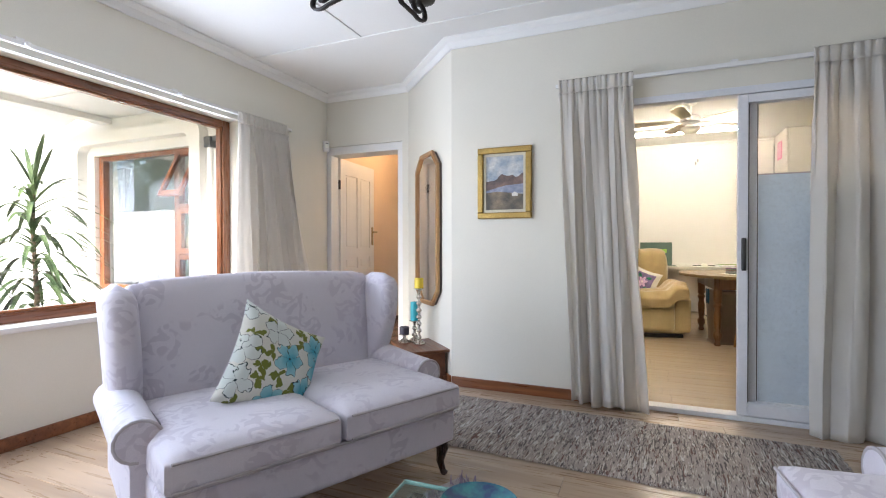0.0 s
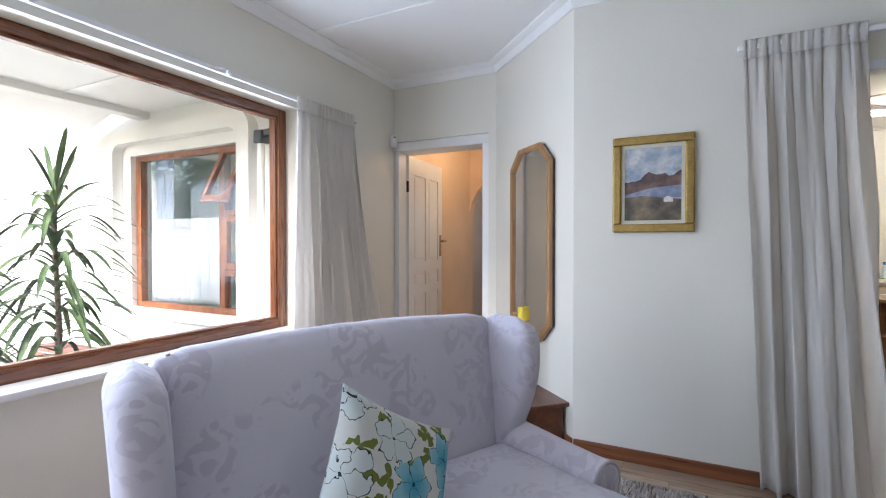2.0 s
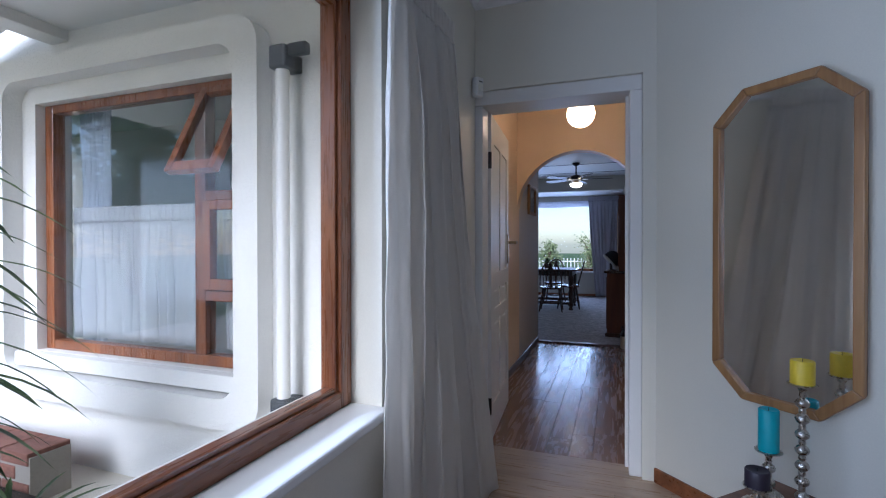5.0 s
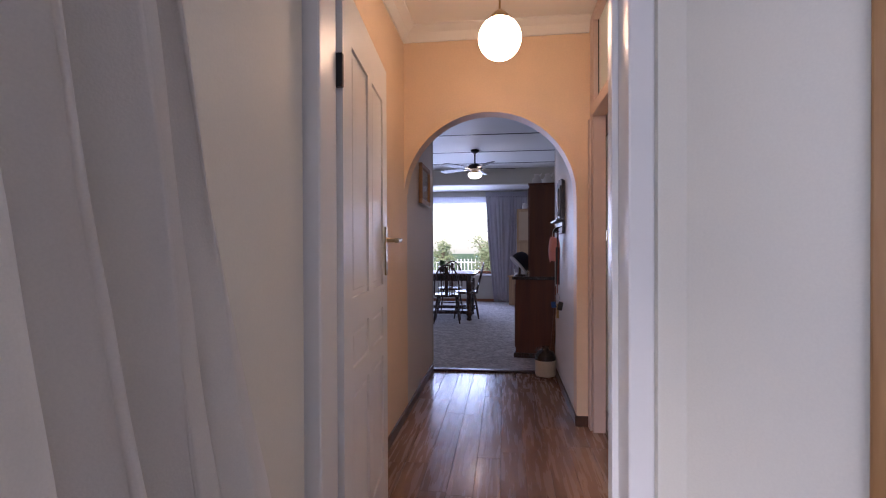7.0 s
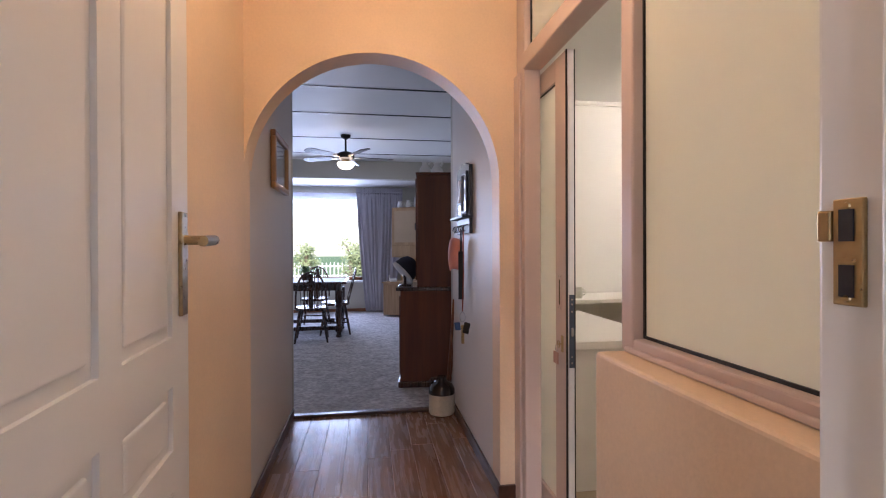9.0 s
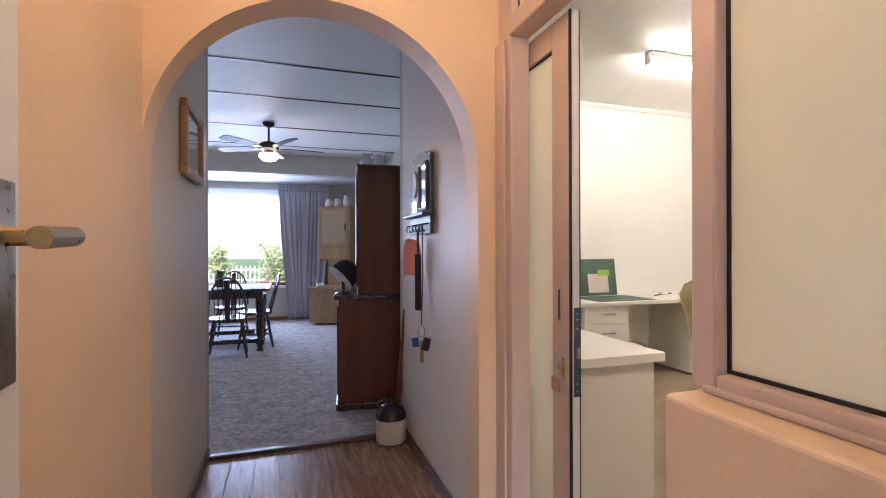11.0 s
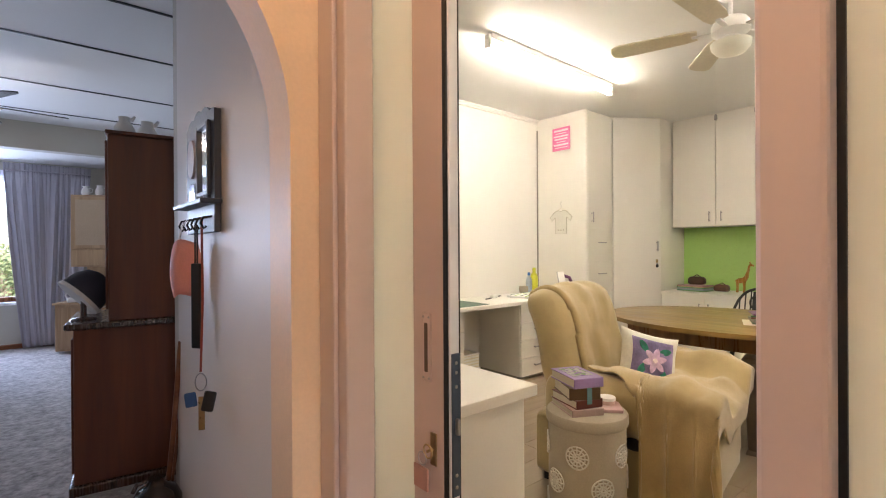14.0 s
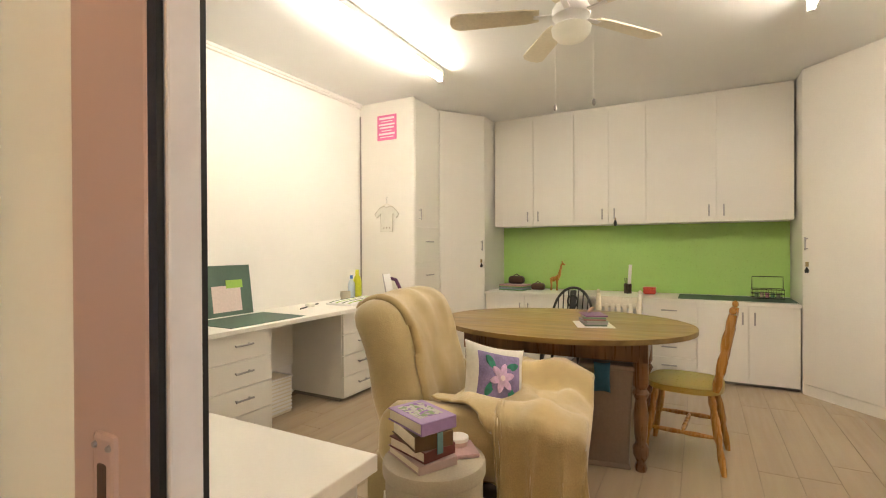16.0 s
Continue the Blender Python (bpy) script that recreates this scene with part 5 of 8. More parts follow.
for k in range(5):
    part("carving", lathe([(0.02, 0), (0.012, 0.010), (0.003, 0.013)], 10, m=pose(-0.022, -0.14 + 0.035 * k, 0.125 + 0.005 * (k % 2), 0, -90)), M_RACK, kr)


def face_mask():
    bm = bmesh.new()
    rows = []
    for i in range(9):
        u = i / 8 - 0.5
        rows.append([bm.verts.new((-0.035 * math.cos(math.pi * u) * (1 - 0.4 * abs(2 * v - 1)) - 0.004, u * 0.13 * (1 - 0.25 * (2 * v - 1) ** 2), 0.17 * (v - 0.5) + 0.01 * math.cos(4 * u))) for v in [j / 8 for j in range(9)]])
    for a, b in zip(rows, rows[1:]):
        for j in range(8):
            bm.faces.new((a[j], a[j + 1], b[j + 1], b[j]))
    return bm


fm = thing("cloth_mask", pose(-2.115, 7.06, 1.165, 0, 0, 35) @ Matrix.Diagonal((1.1, 1.15, 1.2, 1)), "pink cloth face covering hung by its loops", "cloth mask")
mk = part("cloth", face_mask(), material("pink_cotton", (0.68, 0.30, 0.27), 0.8, vary=0.1, fine=200, bump=0.2), fm, smooth=120)
sdm = mk.modifiers.new("cloth", "SOLIDIFY")
sdm.thickness = 0.004
part("ear_loop", tube([(0, -0.03, 0.08), (0.0, -0.035, 0.13), (0.0, 0.0, 0.155), (0, 0.02, 0.13), (0, 0.03, 0.08)], 0.002, 6), M_WHITE, fm)
# flat black strap hung from the key rack
br = thing("clothes_brush", pose(-2.100, 6.98, 1.30, 0, 0, 32), "dark flat strap hanging from the key rack", "strap")
part("blade", boxed(-0.006, -0.021, -0.42, 0.006, 0.021, -0.11, 0.004), M_BLACK, br)
part("loop", tube([(0, -0.005, -0.11), (0, -0.005, 0.03), (0, 0.005, 0.03), (0, 0.005, -0.11)], 0.003, 6), M_BLACK, br)
kk = thing("bunch_of_keys", pose(-2.115, 6.86, 1.32, 0, 0, 62), "keys with black and blue fobs on a long red lanyard", "keys")
part("lanyard", tube([(0, -0.006, 0.03), (0, -0.008, -0.25), (0, 0.0, -0.50)], 0.004, 6, flat=0.4), material("red_brown_ribbon", (0.25, 0.05, 0.03), 0.7), kk)
part("ring", tube([(0.0, 0.018 * math.cos(a), -0.535 + 0.03 * math.sin(a)) for a in [2 * math.pi * i / 18 for i in range(18)]], 0.002, 6, closed=True), M_CHROME, kk)
part("fob", turned(soft_box(0.014, 0.04, 0.07, 0.007), pose(-0.008, -0.02, -0.635, 12)), M_BLACK, kk, "black car key fob", smooth=60)
part("fob", turned(soft_box(0.012, 0.038, 0.05, 0.006), pose(0.004, 0.03, -0.62, -8)), material("blue_plastic", (0.03, 0.09, 0.25), 0.4), kk, "blue plastic fob", smooth=60)
part("key", boxed(-0.002, -0.012, -0.70, 0.002, 0.008, -0.585, 0.001), M_BRASS, kk)

# stoneware jar and sticks at the passage end
cr = thing("stoneware_jar", pose(-2.165, 7.40, 0.012), "two-tone stoneware jar, brown above and cream below", "jar")
part("body", lathe([(0.088, 0), (0.094, 0.012), (0.095, 0.145)], 28), material("cream_stoneware", (0.60, 0.54, 0.44), 0.3, vary=0.06, bump=0.08), cr, smooth=50)
part("shoulder", lathe([(0.0955, 0.145), (0.094, 0.175), (0.075, 0.215), (0.04, 0.235), (0.03, 0.25), (0.034, 0.265), (0.022, 0.266)], 28), material("dark_brown_glaze", (0.025, 0.016, 0.012), 0.15, vary=0.2, bump=0.05), cr, smooth=50)
part("ear", tube([(-0.035, 0.02, 0.25), (-0.07, 0.02, 0.245), (-0.085, 0.02, 0.215)], 0.009, 8), M_DARKWOOD, cr, smooth=60)
for k, (dx, dy) in enumerate([(0.0, 0.0), (0.025, 0.03), (-0.01, 0.05)]):
    wk = thing("walking_stick", pose(-2.115 + dx * 0.5, 7.54 + dy, 0.013, 5, 4 + 2 * k, 0), "brown wooden stick leaning by the dresser", "stick", "sticks by the dresser")
    part("shaft", tube([(0, 0, 0), (0.004, 0, 0.4), (0, 0, 0.82 - 0.06 * k)], [0.010, 0.012, 0.011], 8), M_RED, wk, smooth=60)

# ---- dining room ----
for k, y in enumerate((8.34, 9.2, 10.36, 11.4)):
    setting(part("trim_dining_ceiling_joint", boxed(-5.8, y - 0.012, DC - 0.006, -1.25 if y > 8.7 else -1.65, y + 0.012, DC + 0.001, 0.002), M_BLACK))
skirting("baseboard_dining_north", [(-5.8, 13.1), (-1.25, 13.1)], 0.07, 0.014, M_SKIRT)

dw = tagged(new("window_3"), "wide dining room window in brown timber frame", "window", kind="structure")
X0, X1, Z0d, Z1d = DWIN
for b in [(X0, 13.14, Z0d, X0 + 0.06, 13.22, Z1d), (X1 - 0.06, 13.14, Z0d, X1, 13.22, Z1d), (X0 + 0.06, 13.14, Z0d, X1 - 0.06, 13.22, Z0d + 0.06), (X0 + 0.06, 13.14, Z1d - 0.06, X1 - 0.06, 13.22, Z1d), (-4.30, 13.14, Z0d + 0.06, -4.22, 13.22, Z1d - 0.06), (X0 + 0.06, 13.15, 1.55, -4.30, 13.21, 1.61)]:
    part("window_frame", boxed(*b, 0.005), M_FRAME, dw)
for b in [(X0 + 0.06, 13.175, Z0d + 0.06, -4.30, 13.181, Z1d - 0.06), (-4.22, 13.175, Z0d + 0.06, X1 - 0.06, 13.181, Z1d - 0.06)]:
    p = part("pane", boxed(*b), M_GLASS, dw)
    p.visible_shadow = False
part("window_sill", boxed(X0 - 0.05, 13.04, Z0d - 0.04, X1 + 0.05, 13.139, Z0d, 0.006), M_WHITE, dw)
curtain("net_pelmet", (-5.2, 13.06), (-2.75, 13.06), (-5.2, 13.06), (-2.75, 13.06), 2.10, 2.24, 30, 0.012, M_SHEER, "short white net frill along the window head", 11, nv=3)
curtain("curtain_dining", (-2.92, 13.0), (-2.05, 13.0), (-2.74, 12.98), (-2.22, 12.98), 0.03, 2.33, 9, 0.04, M_GREYCURT, "grey-lilac curtain gathered beside the dining window", 13)
curtain("curtain_dining", (-5.75, 13.0), (-5.1, 13.0), (-5.75, 12.98), (-5.2, 12.98), 0.03, 2.33, 8, 0.04, M_GREYCURT, "grey-lilac curtain gathered beside the dining window", 14)


def ceiling_fan(m, drop, blades, radius, body, blade, bowl, label, a0=0.0, chains=0, motor=0.11):
    """Fan hung by a rod: canopy, motor, blades on brackets and a light bowl; local z = 0 at the ceiling."""
    f = thing("ceiling_fan", m, label, "ceiling fan")
    part("canopy", lathe([(0.065, 0), (0.06, -0.03), (0.02, -0.055)], 20), body, f, smooth=50)
    part("rod", tube([(0, 0, -0.04), (0, 0, -drop + 0.05)], 0.012, 8), body, f)
    part("motor", lathe([(0.03, -drop + 0.06), (motor * 0.8, -drop + 0.04), (motor, -drop + 0.01), (motor, -drop - 0.03), (motor * 0.7, -drop - 0.05), (0.05, -drop - 0.06)], 28), body, f, smooth=40)
    part("light_fitting", lathe([(0.05, -drop - 0.058), (0.06, -drop - 0.085), (0.095, -drop - 0.095)], 24), M_BRASS if body is not M_WHITE else M_WHITE, f, smooth=40)
    part("light_bowl", lathe([(0.105, -drop - 0.09), (0.10, -drop - 0.12), (0.075, -drop - 0.15), (0.03, -drop - 0.165), (0.004, -drop - 0.168)], 28), bowl, f, smooth=60)
    for k in range(blades):
        a = a0 + 360 / blades * k
        br = part("blade_bracket", turned(boxed(0.08, -0.016, -0.004, 0.20, 0.016, 0.004, 0.003), pose(0, 0, -drop - 0.02, 0, 0, a)), M_BRASS if body is not M_WHITE else M_WHITE, f)
        pts = [(0.17, -0.045), (0.24, -0.058), (radius - 0.05, -0.068), (radius - 0.01, -0.045), (radius, 0.0), (radius - 0.01, 0.045), (radius - 0.05, 0.068), (0.24, 0.058), (0.17, 0.045)]
        part("blade", turned(prism(pts, -0.004, 0.004), pose(0, 0, -drop - 0.012, 0, 0, a) @ pose(0, 0, 0, 11)), blade, br)
    for k in range(chains):
        x, y = (0.10, -0.10 + 0.20 * k)
        c = part("pull_chain", tube([(x * 0.6, y, -drop - 0.09), (x * 0.62, y * 1.05, -drop - 0.47)], 0.0006, 5), M_WHITE, f)
        part("pull", lathe([(0.003, 0), (0.009, 0.008), (0.008, 0.03), (0.003, 0.038)], 10, m=pose(x * 0.62, y * 1.05, -drop - 0.505)), M_CHROME, c)
    return f


M_BLADE = wood("dark_blade", (0.012, 0.009, 0.008), (0.04, 0.03, 0.025), 0.3, 1.0, 0)
ceiling_fan(pose(-2.975, 10.2, DC), 0.27, 5, 0.62, M_IRON, M_BLADE, glowing("lit_fan_bowl", (1.0, 0.85, 0.66), 12.0), "dark ceiling fan with lit glass bowl", 8)


def spindle_chair(m, mat, label, group="", hoop=0.46, seat_h=0.44, splat=True):
    """Windsor chair with a hooped back: faces +y."""
    c = thing("spindle_chair", m, label, "chair", group)
    sh = [(0.20 * math.copysign(abs(math.cos(a)) ** 0.75, math.cos(a)), 0.20 * math.copysign(abs(math.sin(a)) ** 0.75, math.sin(a))) for a in [2 * math.pi * i / 24 for i in range(24)]]
    part("seat", bevelled(prism(sh, seat_h - 0.035, seat_h), 0.008, 2), mat, c, smooth=40)
    for sx in (-1, 1):
        for sy in (-1, 1):
            p0, p1 = Vector((sx * 0.14, sy * 0.13, seat_h - 0.03)), Vector((sx * 0.20, sy * 0.20, 0))
            part("leg", tube([p0, p0.lerp(p1, 0.25), p0.lerp(p1, 0.4), p0.lerp(p1, 0.7), p1], [0.014, 0.021, 0.014, 0.019, 0.011], 8), mat, c, smooth=60)
        part("stretcher", tube([(sx * 0.175, 0.17, 0.17), (sx * 0.178, 0, 0.17), (sx * 0.175, -0.17, 0.17)], [0.009, 0.014, 0.009], 8), mat, c, smooth=60)
    part("stretcher", tube([(-0.176, 0, 0.17), (0, 0, 0.17), (0.176, 0, 0.17)], [0.009, 0.014, 0.009], 8), mat, c, smooth=60)
    hp = [(0.19 * math.cos(math.pi * i / 20) * (1 - 0.05 * math.sin(math.pi * i / 20)), -0.17 - 0.12 * math.sin(math.pi * i / 20) ** 0.6, seat_h + hoop * math.sin(math.pi * i / 20) ** 0.62) for i in range(21)]
    part("back_hoop", tube(hp, 0.012, 8), mat, c, smooth=60)
    for k in range(7):
        x = -0.135 + 0.045 * k
        if splat and k == 3:
            part("splat", boxed(-0.028, -0.006, 0, 0.028, 0.006, hoop - 0.01, 0.003, m=pose(0, -0.175, seat_h, 14)), mat, c)
            part("wheel_rosette", tube([(0.045 * math.cos(a), -0.245, seat_h + 0.30 + 0.055 * math.sin(a)) for a in [2 * math.pi * i / 18 for i in range(18)]], 0.008, 6, closed=True), mat, c)
            continue
        t = math.acos(max(-1, min(1, x / 0.19)))
        part("spindle", tube([(x * 0.9, -0.175, seat_h), (x, -0.17 - 0.12 * math.sin(t) ** 0.6, seat_h + hoop * math.sin(t) ** 0.62)], 0.006, 6), mat, c, smooth=60)
    return c


def turned_leg(bm, x, y, h, r=0.034):
    prof = [(r * 0.75, 0), (r * 0.9, 0.02), (r * 0.6, 0.05), (r * 1.1, 0.09), (r * 1.15, 0.13), (r * 0.7, 0.16), (r * 0.9, 0.2), (r * 1.05, h * 0.5), (r * 0.75, h * 0.62), (r * 1.2, h * 0.68), (r * 0.8, h * 0.72), (r * 1.1, h * 0.75), (r * 1.1, h)]
    return lathe(prof, 16, bm, pose(x, y, 0))


dt = thing("dining_table", pose(-3.60, 10.85, 0.012), "dark wooden dining table with turned legs and cloth", "table")
part("tabletop", boxed(-0.62, -0.45, 0.72, 0.62, 0.45, 0.75, 0.008), M_DARKWOOD, dt)
part("apron", boxed(-0.54, -0.37, 0.63, 0.54, 0.37, 0.72), M_DARKWOOD, dt)
for sx in (-1, 1):
    for sy in (-1, 1):
        part("leg", turned_leg(bmesh.new(), sx * 0.51, sy * 0.34, 0.63, 0.046), M_DARKWOOD, dt, smooth=50)
part("stretcher", boxed(-0.50, -0.365, 0.10, 0.50, -0.315, 0.15, 0.006), M_DARKWOOD, dt)
part("stretcher", boxed(-0.50, 0.315, 0.10, 0.50, 0.365, 0.15, 0.006), M_DARKWOOD, dt)
tc0 = tagged(part("table_runner", turned(rug_mesh(1.16, 0.78, 0.003, 30, 20, 0.002), pose(-3.60, 10.85, 0.7635)), material("white_table_linen", (0.75, 0.75, 0.78), 0.7, fine=300, bump=0.1)), "white linen runner lying on the dining table", "table linen")
for x, y, r in [(-3.42, 10.33, 4), (-3.16, 10.85, 94), (-3.5, 11.45, 178), (-4.42, 10.85, -92)]:
    spindle_chair(pose(x, y, 0.012, 0, 0, r), M_DARKWOOD, "dark hoop-back spindle chair at the dining table", "dining chairs")


def leafy(name, m, n, spread, height, leaf, mat, label, pot=None):
    p = thing(name, m, label, "plant")
    if pot:
        part("pot", lathe([(pot * 0.7, 0), (pot, pot * 1.2), (pot * 0.9, pot * 1.2), (pot * 0.8, pot * 0.9)], 20), M_DARKWOOD, p, smooth=50)
    bm = bmesh.new()
    r = random.Random(n)
    for i in range(n):
        a, e, l = r.uniform(0, 6.28), r.uniform(0.2, 1.3), r.uniform(0.4, 1) * spread
        base = Vector((0, 0, (pot or 0)))
        tip = base + Vector((math.cos(a) * math.cos(e) * l, math.sin(a) * math.cos(e) * l, height * math.sin(e) * r.uniform(0.5, 1)))
        mid = base.lerp(tip, 0.6) + Vector((0, 0, 0.25 * height))
        sd = Vector((-math.sin(a), math.cos(a), 0)) * leaf
        v = [bm.verts.new(q) for q in (base, mid - sd, tip, mid + sd)]
        bm.faces.new(v)
    part("leaves", bm, mat, p)
    return p


M_LEAF = material("green_leaf", (0.05, 0.10, 0.03), 0.45, vary=0.3, grain=0.2, scale=8, fine=60, bump=0.1, second=(0.10, 0.16, 0.05), amount=0.15)
leafy("pot_plant", pose(-3.55, 10.75, 0.768), 60, 0.16, 0.16, 0.014, M_LEAF, "small green pot plant on the dining table", 0.07)

# dresser beside the passage
M_PINE = wood("reddish_stained_pine", (0.05, 0.012, 0.005), (0.14, 0.040, 0.015), 0.5, 0.8, 2, 0.0)
dr = thing("dresser", pose(-2.42, 8.07, 0.012, 0, 0, -7) @ pose(2.42, -8.07, 0), "tall reddish pine dresser with an open upper part", "dresser")
part("base_cabinet", boxed(-2.42, 8.07, 0.05, -1.93, 8.66, 0.83, 0.006), M_PINE, dr)
part("worktop", boxed(-2.455, 8.045, 0.83, -1.93, 8.68, 0.862, 0.008), M_DARKWOOD, dr)
part("plinth", boxed(-2.44, 8.05, 0.0, -1.93, 8.67, 0.05, 0.008), M_DARKWOOD, dr)
part("upper_cabinet", boxed(-2.275, 8.075, 0.862, -1.93, 8.65, 1.83, 0.006), M_PINE, dr)
part("cornice", boxed(-2.285, 8.065, 1.83, -1.93, 8.66, 1.85, 0.006), M_PINE, dr)
part("door", boxed(-2.432, 8.10, 0.10, -2.421, 8.63, 0.78, 0.004), M_PINE, dr)
part("door", boxed(-2.287, 8.10, 0.92, -2.276, 8.62, 1.80, 0.004), M_PINE, dr)
cap = thing("cap", pose(-2.37, 8.20, 0.874), "dark pale-edged cap tipped on a stand on the dresser", "cap")
tip = pose(-0.02, 0, 0.12, 0, 48, 12)
part("crown", turned(lathe([(0.112, 0.0), (0.112, 0.03), (0.104, 0.085), (0.078, 0.13), (0.042, 0.15), (0.004, 0.155)], 28, sx=1.0, sy=0.9), tip), material("navy_cloth", (0.02, 0.022, 0.04), 0.8, fine=200, bump=0.2), cap, smooth=60)
part("band", turned(lathe([(0.118, -0.008), (0.120, 0.0), (0.116, 0.012)], 28, sx=1.0, sy=0.9), tip), material("white_cap_edge", (0.7, 0.7, 0.7), 0.6), cap, smooth=40)
part("stand", lathe([(0.06, 0), (0.055, 0.01), (0.014, 0.02), (0.012, 0.16)], 16), M_DARKWOOD, cap, smooth=50)
cup0 = thing("small_cup", pose(-2.31, 8.50, 0.874), "small pale cup on the dresser top", "cup")
part("cup", lathe([(0.03, 0), (0.04, 0.02), (0.045, 0.11), (0.041, 0.11), (0.036, 0.02)], 20), M_WHITE, cup0, smooth=50)
part("handle", tube([(0.042, 0, 0.09), (0.07, 0, 0.08), (0.07, 0, 0.04), (0.042, 0, 0.03)], 0.005, 8), M_WHITE, cup0, smooth=60)
for k, (x, y, s) in enumerate([(-2.18, 8.25, 1.0), (-2.05, 8.4, 1.2), (-2.1, 8.55, 0.9)]):
    jg = thing("ornament_jug", pose(x, y, 1.863) @ Matrix.Diagonal((s, s, s, 1)), "pale ceramic jug standing on the dresser top", "jug", "jugs on the dresser")
    part("body", lathe([(0.03, 0), (0.05, 0.03), (0.05, 0.06), (0.025, 0.10), (0.028, 0.12)], 18), M_WHITE, jg, smooth=60)
    part("spout", tube([(0.03, 0, 0.1), (0.05, 0, 0.13)], [0.012, 0.006], 8), M_WHITE, jg, smooth=60)

# corner cupboard with rattan door
M_PALEWOOD = wood("pale_oak_veneer", (0.30, 0.18, 0.09), (0.50, 0.34, 0.19), 0.4, 1.0, 2)
cc = thing("corner_cupboard", pose(-1.97, 12.35, 0.012, 0, 0, -24), "pale oak cupboard with an open shelf in the middle", "cupboard")
part("base_body", boxed(-0.42, -0.22, 0.03, 0.24, 0.30, 0.58, 0.006), M_PALEWOOD, cc)
part("base_top", boxed(-0.44, -0.24, 0.58, 0.25, 0.30, 0.605, 0.004), M_PALEWOOD, cc)
part("upper_body", boxed(-0.28, -0.16, 1.03, 0.24, 0.30, 1.90, 0.006), M_PALEWOOD, cc)
part("side", boxed(0.215, -0.16, 0.605, 0.24, 0.30, 1.03), M_PALEWOOD, cc)
part("back_panel", boxed(-0.28, 0.28, 0.605, 0.215, 0.30, 1.03), M_PALEWOOD, cc)
part("door", boxed(-0.40, -0.232, 0.06, -0.10, -0.221, 0.55, 0.004), M_PALEWOOD, cc)
dd = part("door", boxed(-0.265, -0.172, 1.25, 0.20, -0.161, 1.88, 0.004), M_PALEWOOD, cc)
part("inset_panel", boxed(-0.225, -0.178, 1.29, 0.16, -0.173, 1.84), material("woven_rattan", (0.48, 0.36, 0.24), 0.7, fine=120, bump=0.4), dd)
part("drawer_front", boxed(-0.265, -0.172, 1.05, 0.20, -0.161, 1.235, 0.004), M_PALEWOOD, cc)
part("handle", boxed(0.15, -0.19, 1.5, 0.165, -0.172, 1.62, 0.003), M_BLACK, cc)
for k, (x, h) in enumerate([(-0.18, 0.12), (-0.03, 0.13), (0.12, 0.18)]):
    jg = thing("white_jug", pose(-1.97, 12.35, 1.915, 0, 0, -24) @ pose(x, 0.0, 0), "white china jug standing on the corner cupboard", "jug", "jugs on the cupboard")
    part("body", lathe([(0.035, 0), (0.05, 0.3 * h), (0.045, 0.6 * h), (0.03, 0.85 * h), (0.038, h)], 18), M_WHITE, jg, smooth=60)
    part("handle", tube([(0.04, 0, 0.8 * h), (0.075, 0, 0.7 * h), (0.07, 0, 0.4 * h), (0.045, 0, 0.3 * h)], 0.006, 6), M_WHITE, jg, smooth=60)
sw = thing("swan_ornament", pose(-2.27, 12.28, 0.618), "small white swan ornament on the cupboard shelf", "ornament")
part("swan_body", turned(soft_box(0.13, 0.07, 0.06, 0.028), pose(0, 0, 0)), M_WHITE, sw, smooth=80)
part("swan_neck", tube([(-0.05, 0, 0.04), (-0.075, 0, 0.09), (-0.06, 0, 0.12), (-0.085, 0, 0.115)], [0.012, 0.009, 0.009, 0.005], 8), M_WHITE, sw, smooth=60)

# ---- sewing room ----
M_MELA = material("white_melamine", (0.80, 0.77, 0.70), 0.35, vary=0.015, grain=0.015, scale=2, fine=100, bump=0.02)
# dark colour that paints in the shade under and beside the white cabinets
M_GAPSHADE = material("painted_gap_shade", (0.25, 0.23, 0.20), 0.6)
M_GREEN = material("lime_green_splashback", (0.36, 0.58, 0.16), 0.3, vary=0.03, grain=0.02, scale=1.5, bump=0.02)
M_MAT = material("dark_green_cutting_mat", (0.025, 0.075, 0.045), 0.5, vary=0.06, bump=0.03)
M_VELOUR = material("mustard_velour", (0.47, 0.375, 0.19), 0.85, vary=0.10, grain=0.08, scale=5, fine=220, bump=0.2, spec=0.15, sheen=0.5)
M_THROW = material("camel_throw_cloth", (0.45, 0.345, 0.165), 0.9, vary=0.12, grain=0.10, scale=7, fine=220, bump=0.3, spec=0.1, sheen=0.5)
M_TABLE = wood("worn_oak_tabletop", (0.16, 0.095, 0.028), (0.30, 0.195, 0.062), 0.35, 0.7, 1, 0.2)
M_OAKLEG = wood("brown_turned_oak", (0.11, 0.045, 0.016), (0.26, 0.12, 0.045), 0.3, 1.0, 2, 0.3)
M_PINECH = wood("varnished_pine", (0.30, 0.125, 0.022), (0.52, 0.26, 0.055), 0.25, 1.0, 2, 0.4)
M_CREAM = material("cream_painted_wood", (0.72, 0.66, 0.52), 0.4, vary=0.04, bump=0.05)
M_BIN = material("bronze_plastic", (0.22, 0.165, 0.135), 0.33, 0.3, vary=0.05, bump=0.03)
M_TUB = material("greige_card", (0.42, 0.37, 0.28), 0.7, vary=0.05, fine=150, bump=0.1)
M_LACE = material("white_lace_print", (0.70, 0.68, 0.60), 0.75)
M_PAPER = material("book_pages", (0.66, 0.60, 0.48), 0.8, vary=0.08, grain=0.1, fine=300)

